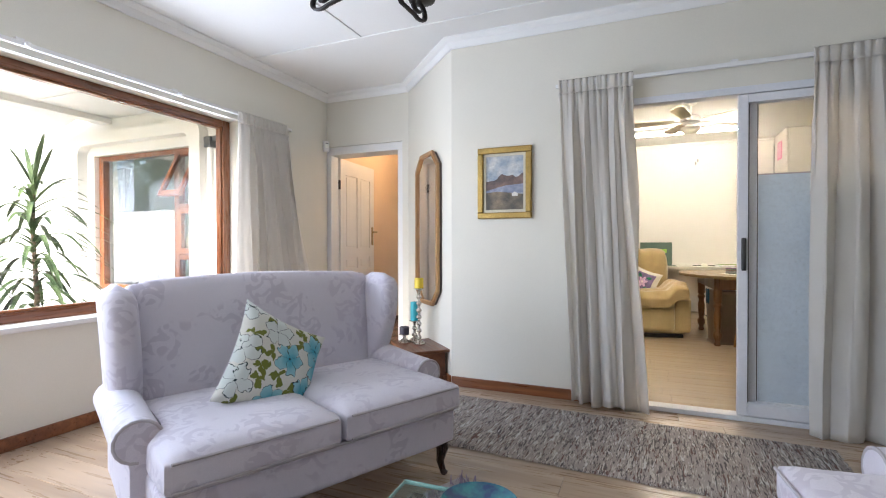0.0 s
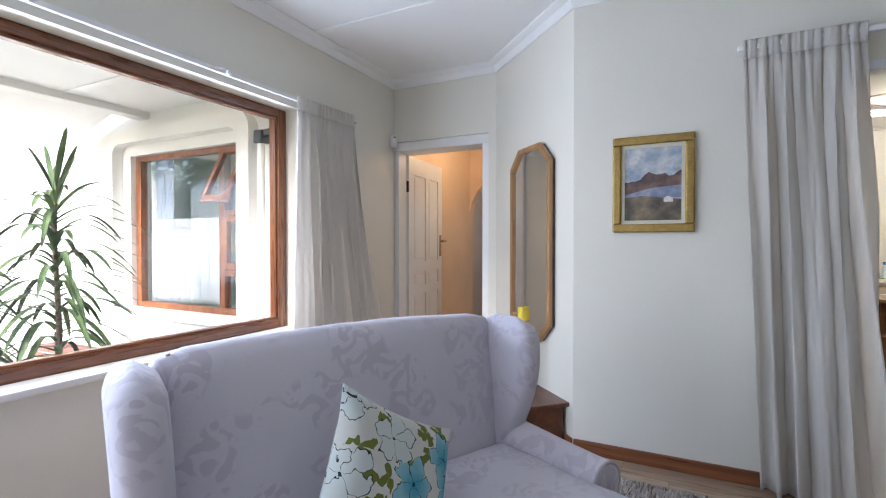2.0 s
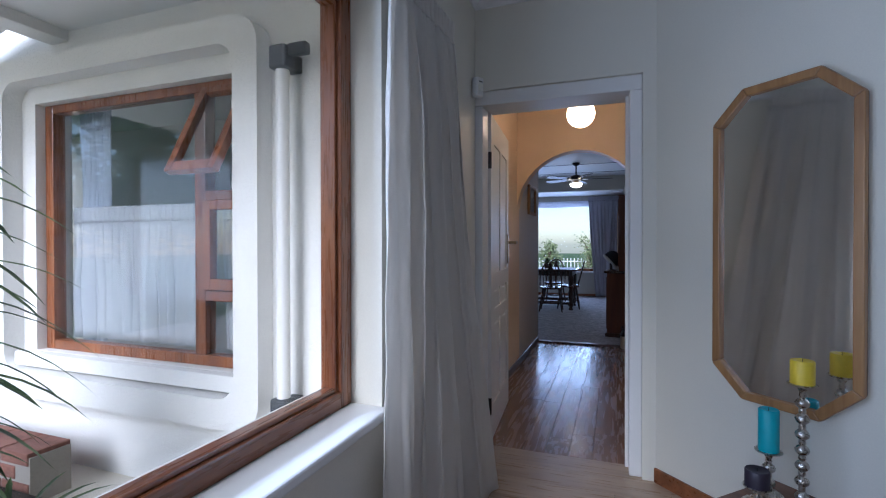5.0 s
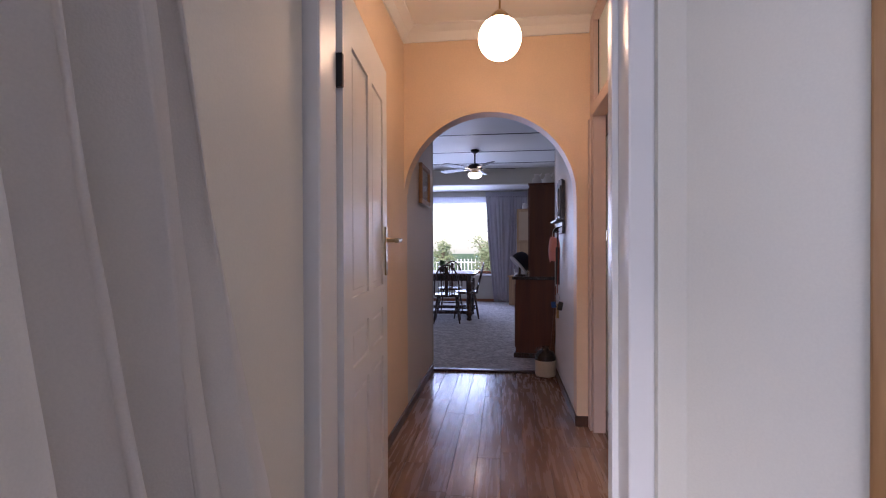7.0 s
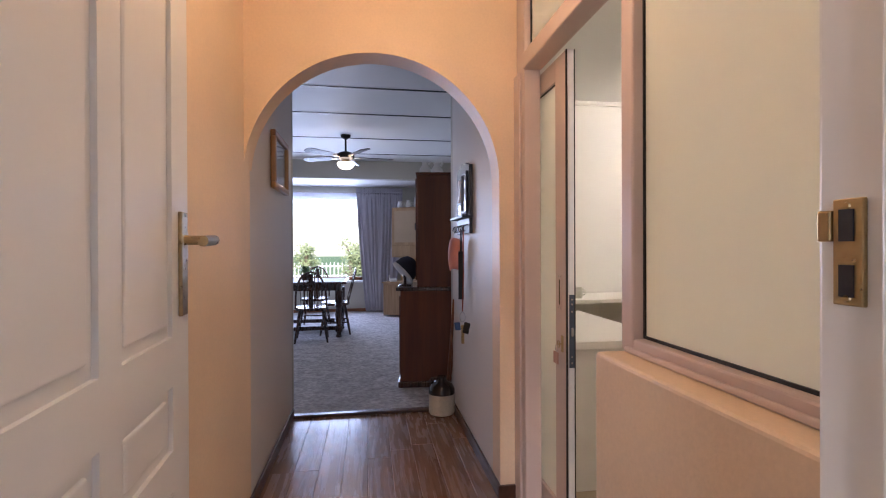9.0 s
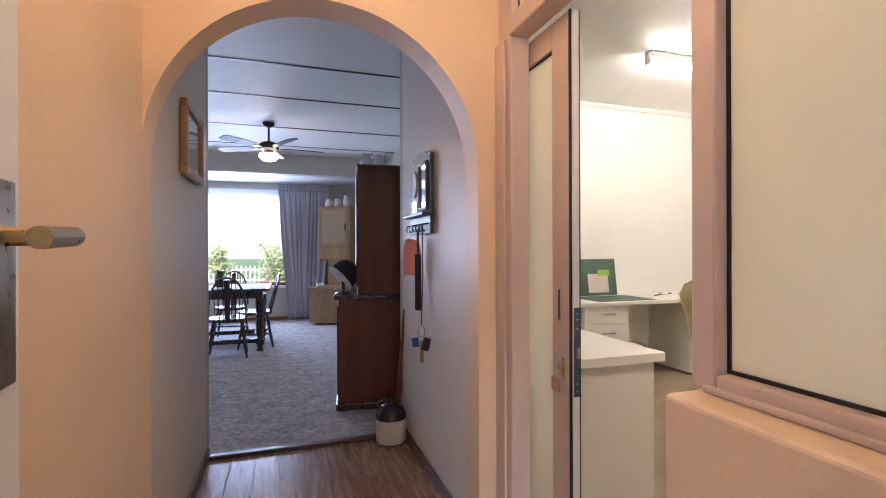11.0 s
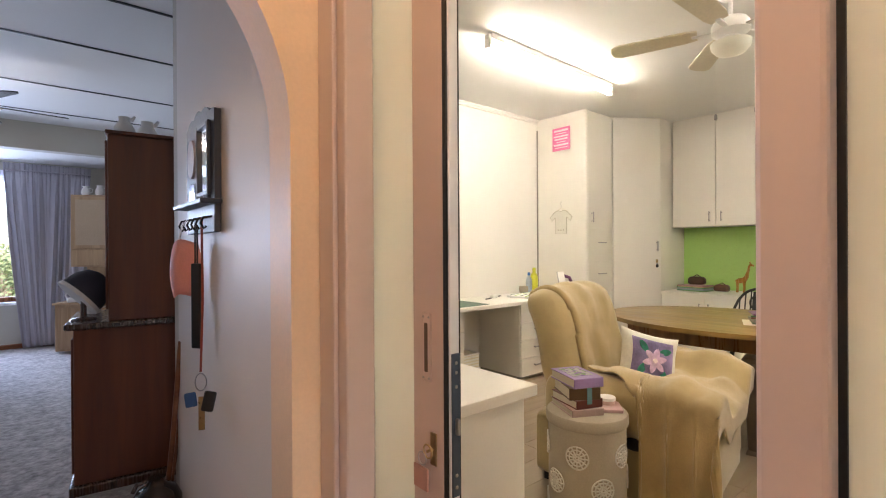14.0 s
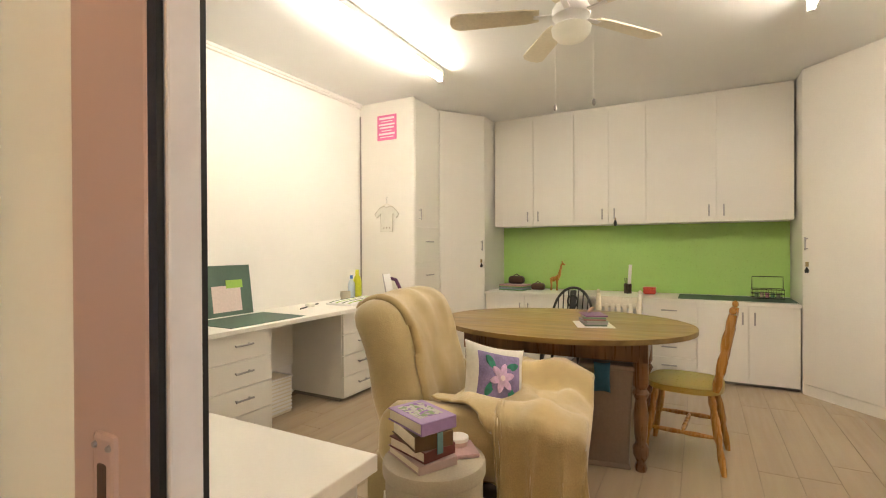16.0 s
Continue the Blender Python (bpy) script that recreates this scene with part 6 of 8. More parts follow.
cornice("trim_sewing_cornice", [(-1.48, 8.58), (1.83, 8.58)], SC, 0.04, M_SEW)


def bar_handle(parent, m, ln=0.11):
    """Slim steel bar on two posts; the bar runs along local x, stands off towards -y."""
    h = part("handle", turned(tube([(-ln / 2, -0.028, 0), (ln / 2, -0.028, 0)], 0.0065, 8), m), M_CHROME, parent, "slim steel bar handle", smooth=60)
    for s in (-1, 1):
        part("post", turned(tube([(s * ln * 0.38, 0, 0), (s * ln * 0.38, -0.028, 0)], 0.005, 6), m), M_CHROME, h, smooth=60)
    return h


def front(parent, name, x0, x1, z0, z1, y, m, handle=None, gap=0.0025):
    """A door or drawer front of board 16 mm thick in local coordinates (x along, y = face)."""
    f = part(name, turned(boxed(x0 + gap, y, z0 + gap, x1 - gap, y + 0.016, z1 - gap, 0.0015, 1), m), M_MELA, parent)
    if handle == "h":
        bar_handle(f, m @ pose((x0 + x1) / 2, y, z1 - (z1 - z0) * 0.42), 0.13)
    elif handle:
        hx, hz = handle
        bar_handle(f, m @ pose(hx, y, hz, 0, 90, 0), 0.11)
    return f


def drawer_unit(m, w, d, h, n, label, group, base=0.03):
    u = thing("drawer_unit", m, label, "drawer unit", group)
    part("carcass", boxed(0, 0.018, base, w, d, h, 0.002, 1), M_MELA, u)
    # plinth coloured dark for the shade under the drawers
    part("plinth", boxed(0.01, 0.05, 0, w - 0.01, d - 0.02, base), M_GAPSHADE, u)
    step = (h - base) / n
    for k in range(n):
        front(u, "drawer_front", 0, w, base + step * k, base + step * (k + 1), 0.0, Matrix.Identity(4), "h")
    return u


DT = 0.71
I4 = Matrix.Identity(4)
# desk along the north wall
drawer_unit(pose(-0.32, 7.995, 0), 0.47, 0.57, DT, 4, "white melamine four-drawer desk unit", "desk drawer units")
drawer_unit(pose(0.865, 7.995, 0), 0.47, 0.57, DT, 4, "white melamine four-drawer desk unit", "desk drawer units")
dk = thing("desk_worktop", pose(0, 0, 0), "long white melamine worktop on drawer units", "desk")
part("top", boxed(-1.475, 7.97, DT, 1.828, 8.578, DT + 0.032, 0.003), M_MELA, dk)
part("side_panel", boxed(-1.30, 8.0, 0, -1.282, 8.57, DT), M_MELA, dk)
part("back_panel", boxed(-1.28, 8.55, 0.25, 1.826, 8.566, DT), M_MELA, dk)
DZ = DT + 0.032

# tall unit with drawers, its flank towards the room
tu = thing("tall_cabinet", pose(0, 0, 0), "white tall cabinet with door above small drawers", "cabinet")
part("carcass", boxed(1.83, 7.945, 0, 2.34, 8.578, SC - 0.004, 0.004), M_MELA, tu)
part("rounded_edge", lathe([(0.02, 0), (0.02, SC - 0.006)], 16, m=pose(1.851, 7.944, 0)), M_MELA, tu, smooth=60)
# thin dark strip drawn as the shadow line between panel and wall
part("scribe_strip", boxed(1.822, 8.56, 0.75, 1.8295, 8.575, 2.58), M_GAPSHADE, tu)
for z0, z1, hd in [(1.435, SC - 0.03, (1.92, 1.56)), (1.09, 1.435, "h"), (0.77, 1.09, "h"), (0.42, 0.77, "h"), (0.08, 0.42, "h")]:
    front(tu, "door" if z1 > 2 else "drawer_front", 1.865, 2.335, z0, z1, 7.928, I4, hd)

# corner units set across the corners
def corner_unit(p0, p1, back, label, hinge_left, keyed):
    a, b = Vector((*p0, 0)), Vector((*p1, 0))
    d = (b - a).normalized()
    ln = (b - a).length
    c = thing("corner_cabinet", pose(0, 0, 0), label, "cabinet", "corner cabinets")
    part("carcass", prism([p0, p1] + back, 0, SC - 0.004), M_MELA, c)
    m = Matrix.Translation(a) @ Matrix(((d.x, -d.y, 0, 0), (d.y, d.x, 0, 0), (0, 0, 1, 0), (0, 0, 0, 1)))
    hx = ln - 0.06 if hinge_left else 0.06
    f = front(c, "door", 0.012, ln - 0.012, 0.09, SC - 0.03, -0.019, m, (hx, 1.25))
    part("plinth", turned(boxed(0.005, -0.006, 0.0, ln - 0.005, 0.0, 0.085), m), M_MELA, c)
    ek = part("key", turned(boxed(hx - 0.012, -0.03, 1.06, hx + 0.012, -0.02, 1.10, 0.003), m), M_BRASS, f)
    part("fob", turned(lathe([(0.012, -0.05), (0.016, -0.03), (0.004, -0.004)], 10), m @ pose(hx, -0.028, 1.06)), M_BLACK, ek, smooth=60)
    return c


corner_unit((2.345, 7.945), (2.82, 7.615), [(3.41, 7.615), (3.41, 8.57), (2.345, 8.57)], "white floor-to-ceiling corner cabinet with key in its door", True, True)
corner_unit((2.82, 4.745), (2.33, 4.33), [(2.33, 3.55), (3.41, 3.55), (3.41, 4.745)], "white floor-to-ceiling corner cabinet with key in its door", False, True)

# desk along the east wall: local x runs to -y, face towards -x
ME = Matrix(((0, 1, 0, 2.82), (-1, 0, 0, 7.61), (0, 0, 1, 0), (0, 0, 0, 1)))


def east_unit(name, a, b, fronts, label, z0=0.03, z1=DT, depth=0.58, face=0.0, cat="base cabinet", grp="base cabinets"):
    u = thing(name, I4, label, cat, grp)
    part("carcass", turned(boxed(a, face + 0.018, z0, b, face + depth, z1, 0.002, 1), ME), M_MELA, u)
    if z0 < 0.1:
        # shade below the unit is put into the plinth's colour
        part("plinth", turned(boxed(a + 0.005, face + 0.05, 0, b - 0.005, face + depth - 0.02, z0), ME), M_GAPSHADE, u)
    for nm, x0, x1, f0, f1, hd in fronts:
        front(u, nm, x0, x1, f0, f1, face, ME, hd)
    return u


east_unit("base_cabinet", 0.0, 0.91, [("door", 0, 0.455, 0.03, DT, (0.41, 0.58)), ("door", 0.455, 0.91, 0.03, DT, (0.50, 0.58))], "white two-door base cabinet under the worktop")
st4 = (DT - 0.03) / 4
east_unit("drawer_unit", 1.63, 2.09, [("drawer_front", 1.63, 2.09, 0.03 + st4 * k, 0.03 + st4 * (k + 1), "h") for k in range(4)], "white four-drawer unit under the worktop", cat="drawer unit")
east_unit("base_cabinet", 2.09, 2.855, [("door", 2.09, 2.485, 0.03, DT, (2.44, 0.60)), ("door", 2.485, 2.855, 0.03, DT, (2.53, 0.60))], "white two-door base cabinet under the worktop")
wt = thing("worktop", I4, "long white worktop along the green splashback", "worktop")
part("top", boxed(2.80, 4.75, DT, 3.405, 7.612, DT + 0.032, 0.003), M_MELA, wt)
setting(part("wall_splashback", boxed(3.405, 4.75, DT + 0.034, 3.419, 7.61, 1.462), M_GREEN))
for a, b, mid in [(0.01, 0.925, 0.475), (0.925, 1.64, 1.28), (1.64, 2.85, 2.25)]:
    east_unit("wall_cabinet", a, b, [("door", a, mid, 1.462, SC - 0.045, (mid - 0.06, 1.57)), ("door", mid, b, 1.462, SC - 0.045, (mid + 0.06, 1.57))], "white two-door wall cabinet above the splashback", 1.462, SC - 0.004, 0.32, 0.26, "wall cabinet", "wall cabinets")
WZ = DT + 0.034
ck = thing("cabinet_key", pose(3.078, 6.262, 1.52), "key with a black fob in a wall cabinet door", "key")
part("key_bow", boxed(-0.012, -0.008, -0.012, 0.0, 0.008, 0.012, 0.002), M_BRASS, ck)
part("fob", lathe([(0.012, -0.075), (0.017, -0.05), (0.012, -0.025), (0.003, -0.010)], 12, m=pose(-0.014, 0, 0)), M_BLACK, ck, smooth=60)

# near counter beside the sliding door
nc = thing("side_counter", I4, "low white melamine counter near the sliding door", "counter")
part("top", boxed(-1.795, 6.165, 0.71, -1.168, 7.25, 0.75, 0.003), M_MELA, nc)
part("body", boxed(-1.79, 6.20, 0.0, -1.20, 7.23, 0.71, 0.002, 1), M_MELA, nc)

# open wall shelf at the west end of the desk
ws = thing("wall_shelf", pose(-1.0, 8.40, 0), "white open wall shelf with three boards", "shelf")
for z in (1.12, 1.50, 1.86, 2.25):
    part("board", boxed(-0.35, -0.10, z, 0.22, 0.178, z + 0.018, 0.002, 1), M_MELA, ws)
for x in (-0.368, 0.22):
    part("side", boxed(x, -0.10, 1.12, x + 0.018, 0.178, 2.268, 0.002, 1), M_MELA, ws)
kt = thing("kettle", pose(-1.02, 8.42, 1.518), "black kettle standing on the wall shelf", "kettle")
part("body", lathe([(0.075, 0), (0.085, 0.02), (0.07, 0.13), (0.05, 0.18), (0.015, 0.19)], 24), M_BLACK, kt, smooth=60)
part("handle", tube([(0.05, 0, 0.17), (0.11, 0, 0.15), (0.11, 0, 0.06), (0.075, 0, 0.04)], 0.009, 8), M_BLACK, kt, smooth=60)
pl = thing("plate", pose(-1.05, 8.45, 1.878 + 0.10, 75, 0, 20), "patterned plate standing on the shelf", "plate")
part("dish", lathe([(0.05, 0), (0.10, 0.014), (0.098, 0.018), (0.05, 0.006)], 28), M_LACE, pl, smooth=50)
bk0 = tagged(part("box_file", boxed(-0.93, 8.35, 1.518, -0.90, 8.5, 1.69, 0.002), M_BIN), "narrow brown box file on the shelf", "box file")
pb = thing("storage_box", pose(-1.02, 8.25, DZ), "white cardboard box with a pink strip on the desk", "box")
part("carton", boxed(-0.10, -0.08, 0, 0.10, 0.08, 0.17, 0.003), M_WHITE, pb)
part("strip", boxed(-0.06, -0.082, 0.12, 0.06, -0.0795, 0.14), material("pink_strip", (0.6, 0.3, 0.25), 0.6), pb)
mg = thing("mug", pose(-0.78, 8.12, DZ), "pale patterned mug on the desk", "mug")
part("cup", lathe([(0.035, 0), (0.04, 0.01), (0.044, 0.10), (0.040, 0.10), (0.036, 0.015)], 24), M_LACE, mg, smooth=50)
part("handle", tube([(0.04, 0, 0.08), (0.07, 0, 0.075), (0.07, 0, 0.035), (0.04, 0, 0.025)], 0.005, 8), M_LACE, mg, smooth=60)


def cutting_mat(m, w, d, label):
    c = thing("cutting_mat", m, label, "cutting mat")
    part("sheet", boxed(-w / 2, -d / 2, 0, w / 2, d / 2, 0.003, 0.001, 1), M_MAT, c)
    return c


cutting_mat(pose(0.17, 8.24, DZ), 0.62, 0.44, "dark green cutting mat lying on the desk")
cutting_mat(pose(3.11, 5.22, WZ, 0, 0, 90), 0.92, 0.46, "dark green cutting mat lying on the worktop")
pbd = thing("display_board", pose(0.20, 8.53, DZ, -8), "green board with pinned papers leaning on the wall", "board")
part("panel", boxed(-0.24, -0.012, 0, 0.24, 0.0, 0.37, 0.002), material("grey_green_board", (0.07, 0.12, 0.09), 0.6, vary=0.1), pbd)
part("paper", boxed(-0.10, -0.015, 0.03, 0.14, -0.0125, 0.22), material("pinkish_paper", (0.6, 0.5, 0.47), 0.8, vary=0.06), pbd)
part("paper", boxed(0.02, -0.017, 0.20, 0.16, -0.0125, 0.26), material("lime_card", (0.3, 0.5, 0.08), 0.7), pbd)
for x, y, r in [(0.78, 8.33, 20), (1.0, 8.42, 15)]:
    pn = thing("pen", pose(x, y, DZ + 0.006, 0, 0, r), "dark felt pen lying on the desk", "pen", "pens on the desk")
    part("barrel", tube([(-0.065, 0, 0), (0.05, 0, 0), (0.065, 0, 0)], [0.006, 0.006, 0.003], 8), M_BLACK, pn, smooth=60)
tp = tagged(part("tape_dispenser", turned(soft_box(0.08, 0.05, 0.035, 0.012), pose(0.88, 8.36, DZ)), M_FROST, smooth=60), "small clear tape dispenser on the desk", "tape dispenser")
ib = thing("ironing_pad", pose(1.32, 8.22, DZ, 0, 0, 6), "striped green ironing pad lying on the desk", "ironing pad")
part("pad", soft_box(0.58, 0.26, 0.028, 0.013, 0.006), M_WHITE, ib, smooth=60)
for k, col in enumerate([(0.30, 0.45, 0.06), (0.03, 0.08, 0.03), (0.34, 0.5, 0.10), (0.05, 0.12, 0.05)]):
    part("stripe", soft_box(0.575, 0.026, 0.030, 0.01, 0.006), material("pad_stripe", col, 0.8), ib, smooth=60).location = (0, -0.10 + 0.062 * k, 0)
ir = thing("steam_iron", pose(1.66, 8.16, DZ + 0.112, 0, -80, 126), "white and purple steam iron standing on the desk", "iron")
sole = [(-0.11, -0.055), (0.05, -0.05), (0.13, 0.0), (0.05, 0.05), (-0.11, 0.055)]
part("soleplate", bevelled(prism(sole, 0, 0.012), 0.003), M_CHROME, ir)
part("body", bevelled(prism([(x * 0.93, y * 0.9) for x, y in sole], 0.012, 0.075), 0.02, 3), M_WHITE, ir, smooth=60)
part("handle", tube([(-0.10, 0, 0.06), (-0.105, 0, 0.12), (-0.04, 0, 0.145), (0.05, 0, 0.12), (0.075, 0, 0.07)], 0.018, 10), material("purple_plastic", (0.09, 0.015, 0.08), 0.3), ir, smooth=60)


def bottle(x, y, z, h, r, col, capc, label):
    b = thing("bottle", pose(x, y, z), label, "bottle")
    part("body", lathe([(r * 0.9, 0), (r, 0.01), (r, h * 0.6), (r * 0.8, h * 0.72), (r * 0.4, h * 0.82), (r * 0.4, h * 0.86)], 20), material("bottle_plastic", col, 0.3), b, smooth=50)
    part("cap", lathe([(r * 0.45, h * 0.86), (r * 0.42, h)], 16), material("cap_plastic", capc, 0.35), b, smooth=50)


bottle(1.50, 8.43, DZ, 0.23, 0.034, (0.45, 0.55, 0.62), (0.03, 0.15, 0.5), "clear bottle with blue cap on the desk")
bottle(1.575, 8.42, DZ, 0.28, 0.042, (0.60, 0.62, 0.03), (0.65, 0.65, 0.05), "yellow bottle on the desk")
bc = thing("wicker_pot", pose(1.40, 8.42, DZ), "small woven pot on the desk", "pot")
part("weave", lathe([(0.04, 0), (0.05, 0.05), (0.047, 0.085), (0.04, 0.085), (0.035, 0.02)], 20), M_TUB, bc, smooth=50)
wb = thing("waste_basket", pose(0.42, 8.32, 0), "white plastic woven waste basket under the desk", "basket")
part("shell", bevelled(prism([(-0.12, -0.09), (0.12, -0.09), (0.12, 0.09), (-0.12, 0.09)], 0, 0.27), 0.02, 3), M_CREAM, wb, smooth=50)
part("rim", tube([(-0.125, -0.095, 0.268), (0.125, -0.095, 0.268), (0.125, 0.095, 0.268), (-0.125, 0.095, 0.268)], 0.008, 6, closed=True), M_WHITE, wb)
for k in range(9):
    part("slat", boxed(-0.124, -0.0935, 0.02 + 0.027 * k, 0.124, -0.090, 0.036 + 0.027 * k), M_WHITE, wb)

# sign and small shirt on the tall unit's flank
sg = thing("wall_sign", pose(1.826, 8.235, 2.43), "pink square sign with lines of small white lettering", "sign")
part("board", boxed(-0.006, -0.115, -0.125, 0, 0.115, 0.125, 0.002), material("pink_card", (0.75, 0.16, 0.36), 0.5), sg)
for k, (w, h) in enumerate([(0.09, 0.020), (0.07, 0.008), (0.095, 0.016), (0.085, 0.016), (0.06, 0.008), (0.095, 0.018), (0.08, 0.008)]):
    part("lettering", boxed(-0.008, -w, 0.092 - 0.031 * k - h / 2, -0.0055, w, 0.092 - 0.031 * k + h / 2), material("sign_white", (0.85, 0.75, 0.78), 0.6), sg)
tsx = [(-0.07, -0.13), (0.07, -0.13), (0.075, 0.05), (0.12, 0.01), (0.145, 0.05), (0.075, 0.115), (0.03, 0.125), (0.0, 0.11), (-0.03, 0.125), (-0.075, 0.115), (-0.145, 0.05), (-0.12, 0.01), (-0.075, 0.05)]
ts = thing("hanging_shirt", pose(1.826, 8.235, 1.52), "tiny white shirt on a wire hanger", "shirt")
part("shirt", bevelled(turned(prism(tsx, 0, 0.012), Matrix(((0, 0, -1, -0.004), (-1, 0, 0, 0), (0, 1, 0, 0), (0, 0, 0, 1)))), 0.004), M_LACE, ts)
part("hem_trim", tube([(-0.016, -x, z) for x, z in tsx], 0.0028, 6, closed=True), M_TUB, ts, "tan stitched edge")
part("hanger", tube([(-0.01, 0.08, 0.115), (-0.01, 0.0, 0.15), (-0.01, -0.08, 0.115)], 0.003, 6), M_CREAM, ts)
part("hook", tube([(-0.01, 0, 0.15), (-0.01, 0, 0.185), (-0.01, 0.014, 0.205), (-0.01, 0.0, 0.222), (-0.002, -0.01, 0.21)], 0.0022, 6), M_CHROME, ts)
for k in range(3):
    part("button", lathe([(0.008, 0), (0.006, 0.004)], 10, m=pose(-0.016, -0.035 + 0.035 * k, -0.09, 0, -90)), M_TUB, ts)

# east worktop things
mz = thing("magazine_stack", pose(3.10, 7.36, WZ, 0, 0, 85), "stack of magazines lying on the worktop", "magazines")
for k in range(6):
    part("magazine", turned(boxed(-0.15, -0.11, 0.011 * k, 0.15, 0.11, 0.011 * k + 0.010, 0.001, 1), pose(0, 0, 0, 0, 0, rz.uniform(-7, 7))), material("magazine_cover", (rz.uniform(0.1, 0.5), rz.uniform(0.1, 0.4), rz.uniform(0.1, 0.4)), 0.35), mz)
for x, y, s in [(3.15, 7.36, 1.0), (3.2, 7.12, 0.85)]:
    hb = thing("handbag", pose(x, y, WZ + (0.067 if y > 7.2 else 0.001)) @ Matrix.Diagonal((s, s, s, 1)), "small brown bag on the worktop", "bag", "bags on the worktop")
    part("pouch", soft_box(0.10, 0.18, 0.08, 0.03, 0.01), M_DARKSKIRT, hb, smooth=60)
    part("strap", tube([(0, -0.07, 0.07), (0, 0, 0.11), (0, 0.07, 0.07)], 0.006, 6), M_DARKSKIRT, hb, smooth=60)
gf = thing("giraffe_figure", pose(3.22, 6.93, WZ, 0, 0, -90), "carved wooden giraffe figure on the worktop", "figurine")
bm = tube([(-0.055, 0, 0.115), (-0.02, 0, 0.125), (0.02, 0, 0.135), (0.045, 0, 0.17), (0.06, 0, 0.23), (0.072, 0, 0.285), (0.085, 0, 0.30), (0.115, 0, 0.288)], [0.018, 0.030, 0.030, 0.020, 0.013, 0.012, 0.015, 0.007], 10)
for x, y in ((-0.045, 0.014), (-0.045, -0.014), (0.02, 0.014), (0.02, -0.014)):
    tube([(x, y, 0.125), (x + 0.004, y, 0.06), (x, y, 0.0)], [0.012, 0.007, 0.008], 8, bm)
for y in (-0.008, 0.008):
    tube([(0.082, y, 0.305), (0.078, y * 1.8, 0.33)], [0.004, 0.003], 6, bm)
part("carving", bm, M_PINECH, gf, smooth=60)
pc = thing("pencil_pot", pose(3.20, 6.16, WZ), "dark pot with pens and a white ruler", "pencil pot")
part("pot", lathe([(0.038, 0), (0.04, 0.10), (0.034, 0.10), (0.03, 0.01)], 20), M_DARKWOOD, pc, smooth=50)
part("ruler", boxed(-0.003, -0.016, 0.02, 0.003, 0.016, 0.30, m=pose(0, -0.01, 0, 3, 2)), M_WHITE, pc)
for k in range(4):
    part("pen", tube([(0.0, -0.02 + 0.013 * k, 0.02), (0.012, -0.03 + 0.02 * k, 0.16)], 0.004, 6), M_BLACK, pc)
rb = thing("red_tin", pose(3.20, 5.95, WZ), "small red rounded tin on the worktop", "tin")
part("tin_body", soft_box(0.09, 0.12, 0.06, 0.02), material("red_enamel", (0.55, 0.06, 0.04), 0.3), rb, smooth=60)
part("tin_lid", soft_box(0.092, 0.122, 0.022, 0.010), material("red_enamel_lid", (0.60, 0.08, 0.05), 0.3), rb, smooth=60).location = (0, 0, 0.052)
wbk = thing("wire_basket", pose(3.20, 4.95, WZ + 0.004), "black wire basket with handle and sewing bits", "basket")
for z in (0.005, 0.045, 0.085):
    part("hoop", tube([(-0.08, -0.12, z), (0.08, -0.12, z), (0.08, 0.12, z), (-0.08, 0.12, z)], 0.004, 6, closed=True), M_IRON, wbk)
for k in range(7):
    y = -0.12 + 0.04 * k
    part("wire", tube([(-0.08, y, 0.085), (-0.08, y, 0.005), (0.08, y, 0.005), (0.08, y, 0.085)], 0.002, 5), M_IRON, wbk)
part("handle", tube([(0, -0.12, 0.085), (0, -0.12, 0.20), (0, 0.12, 0.20), (0, 0.12, 0.085)], 0.004, 6), M_IRON, wbk)
for k in range(5):
    part("reel", lathe([(0.016, 0), (0.016, 0.04)], 12, m=pose(-0.04 + 0.02 * k, -0.08 + 0.04 * k, 0.008)), material("thread_reel", (rz.uniform(0.1, 0.6), rz.uniform(0.1, 0.4), rz.uniform(0.1, 0.4)), 0.7), wbk, smooth=50)

# oval table
tb = thing("oval_table", pose(1.03, 6.30, 0, 0, 0, 3), "oval oak table with turned legs", "table")
ov = [(0.63 * math.cos(a), 0.80 * math.sin(a)) for a in [2 * math.pi * i / 64 for i in range(64)]]
part("tabletop", bevelled(prism(ov, 0.722, 0.75), 0.008, 3), M_TABLE, tb, smooth=40)
part("apron", boxed(-0.36, -0.54, 0.60, 0.36, 0.54, 0.722, 0.004), M_OAKLEG, tb)
for sx in (-1, 1):
    for sy in (-1, 1):
        lg = part("leg", turned_leg(bmesh.new(), sx * 0.32, sy * 0.50, 0.63, 0.038), M_OAKLEG, tb, smooth=50)
        part("leg_block", boxed(sx * 0.32 - 0.04, sy * 0.50 - 0.04, 0.60, sx * 0.32 + 0.04, sy * 0.50 + 0.04, 0.7215, 0.004), M_OAKLEG, lg)
nb = thing("paper_stack", pose(0.96, 6.08, 0.751, 0, 0, 20), "stack of leaflets on a sheet of paper", "papers")
part("sheet", boxed(-0.13, -0.11, 0, 0.13, 0.11, 0.002), M_WHITE, nb)
for k in range(6):
    part("leaflet", turned(boxed(-0.09, -0.065, 0.003 + 0.011 * k, 0.09, 0.065, 0.0125 + 0.011 * k, 0.001, 1), pose(0, 0, 0, 0, 0, rz.uniform(-9, 9))), material("leaflet_cover", (rz.uniform(0.08, 0.3), rz.uniform(0.1, 0.3), rz.uniform(0.1, 0.35)), 0.4), nb)
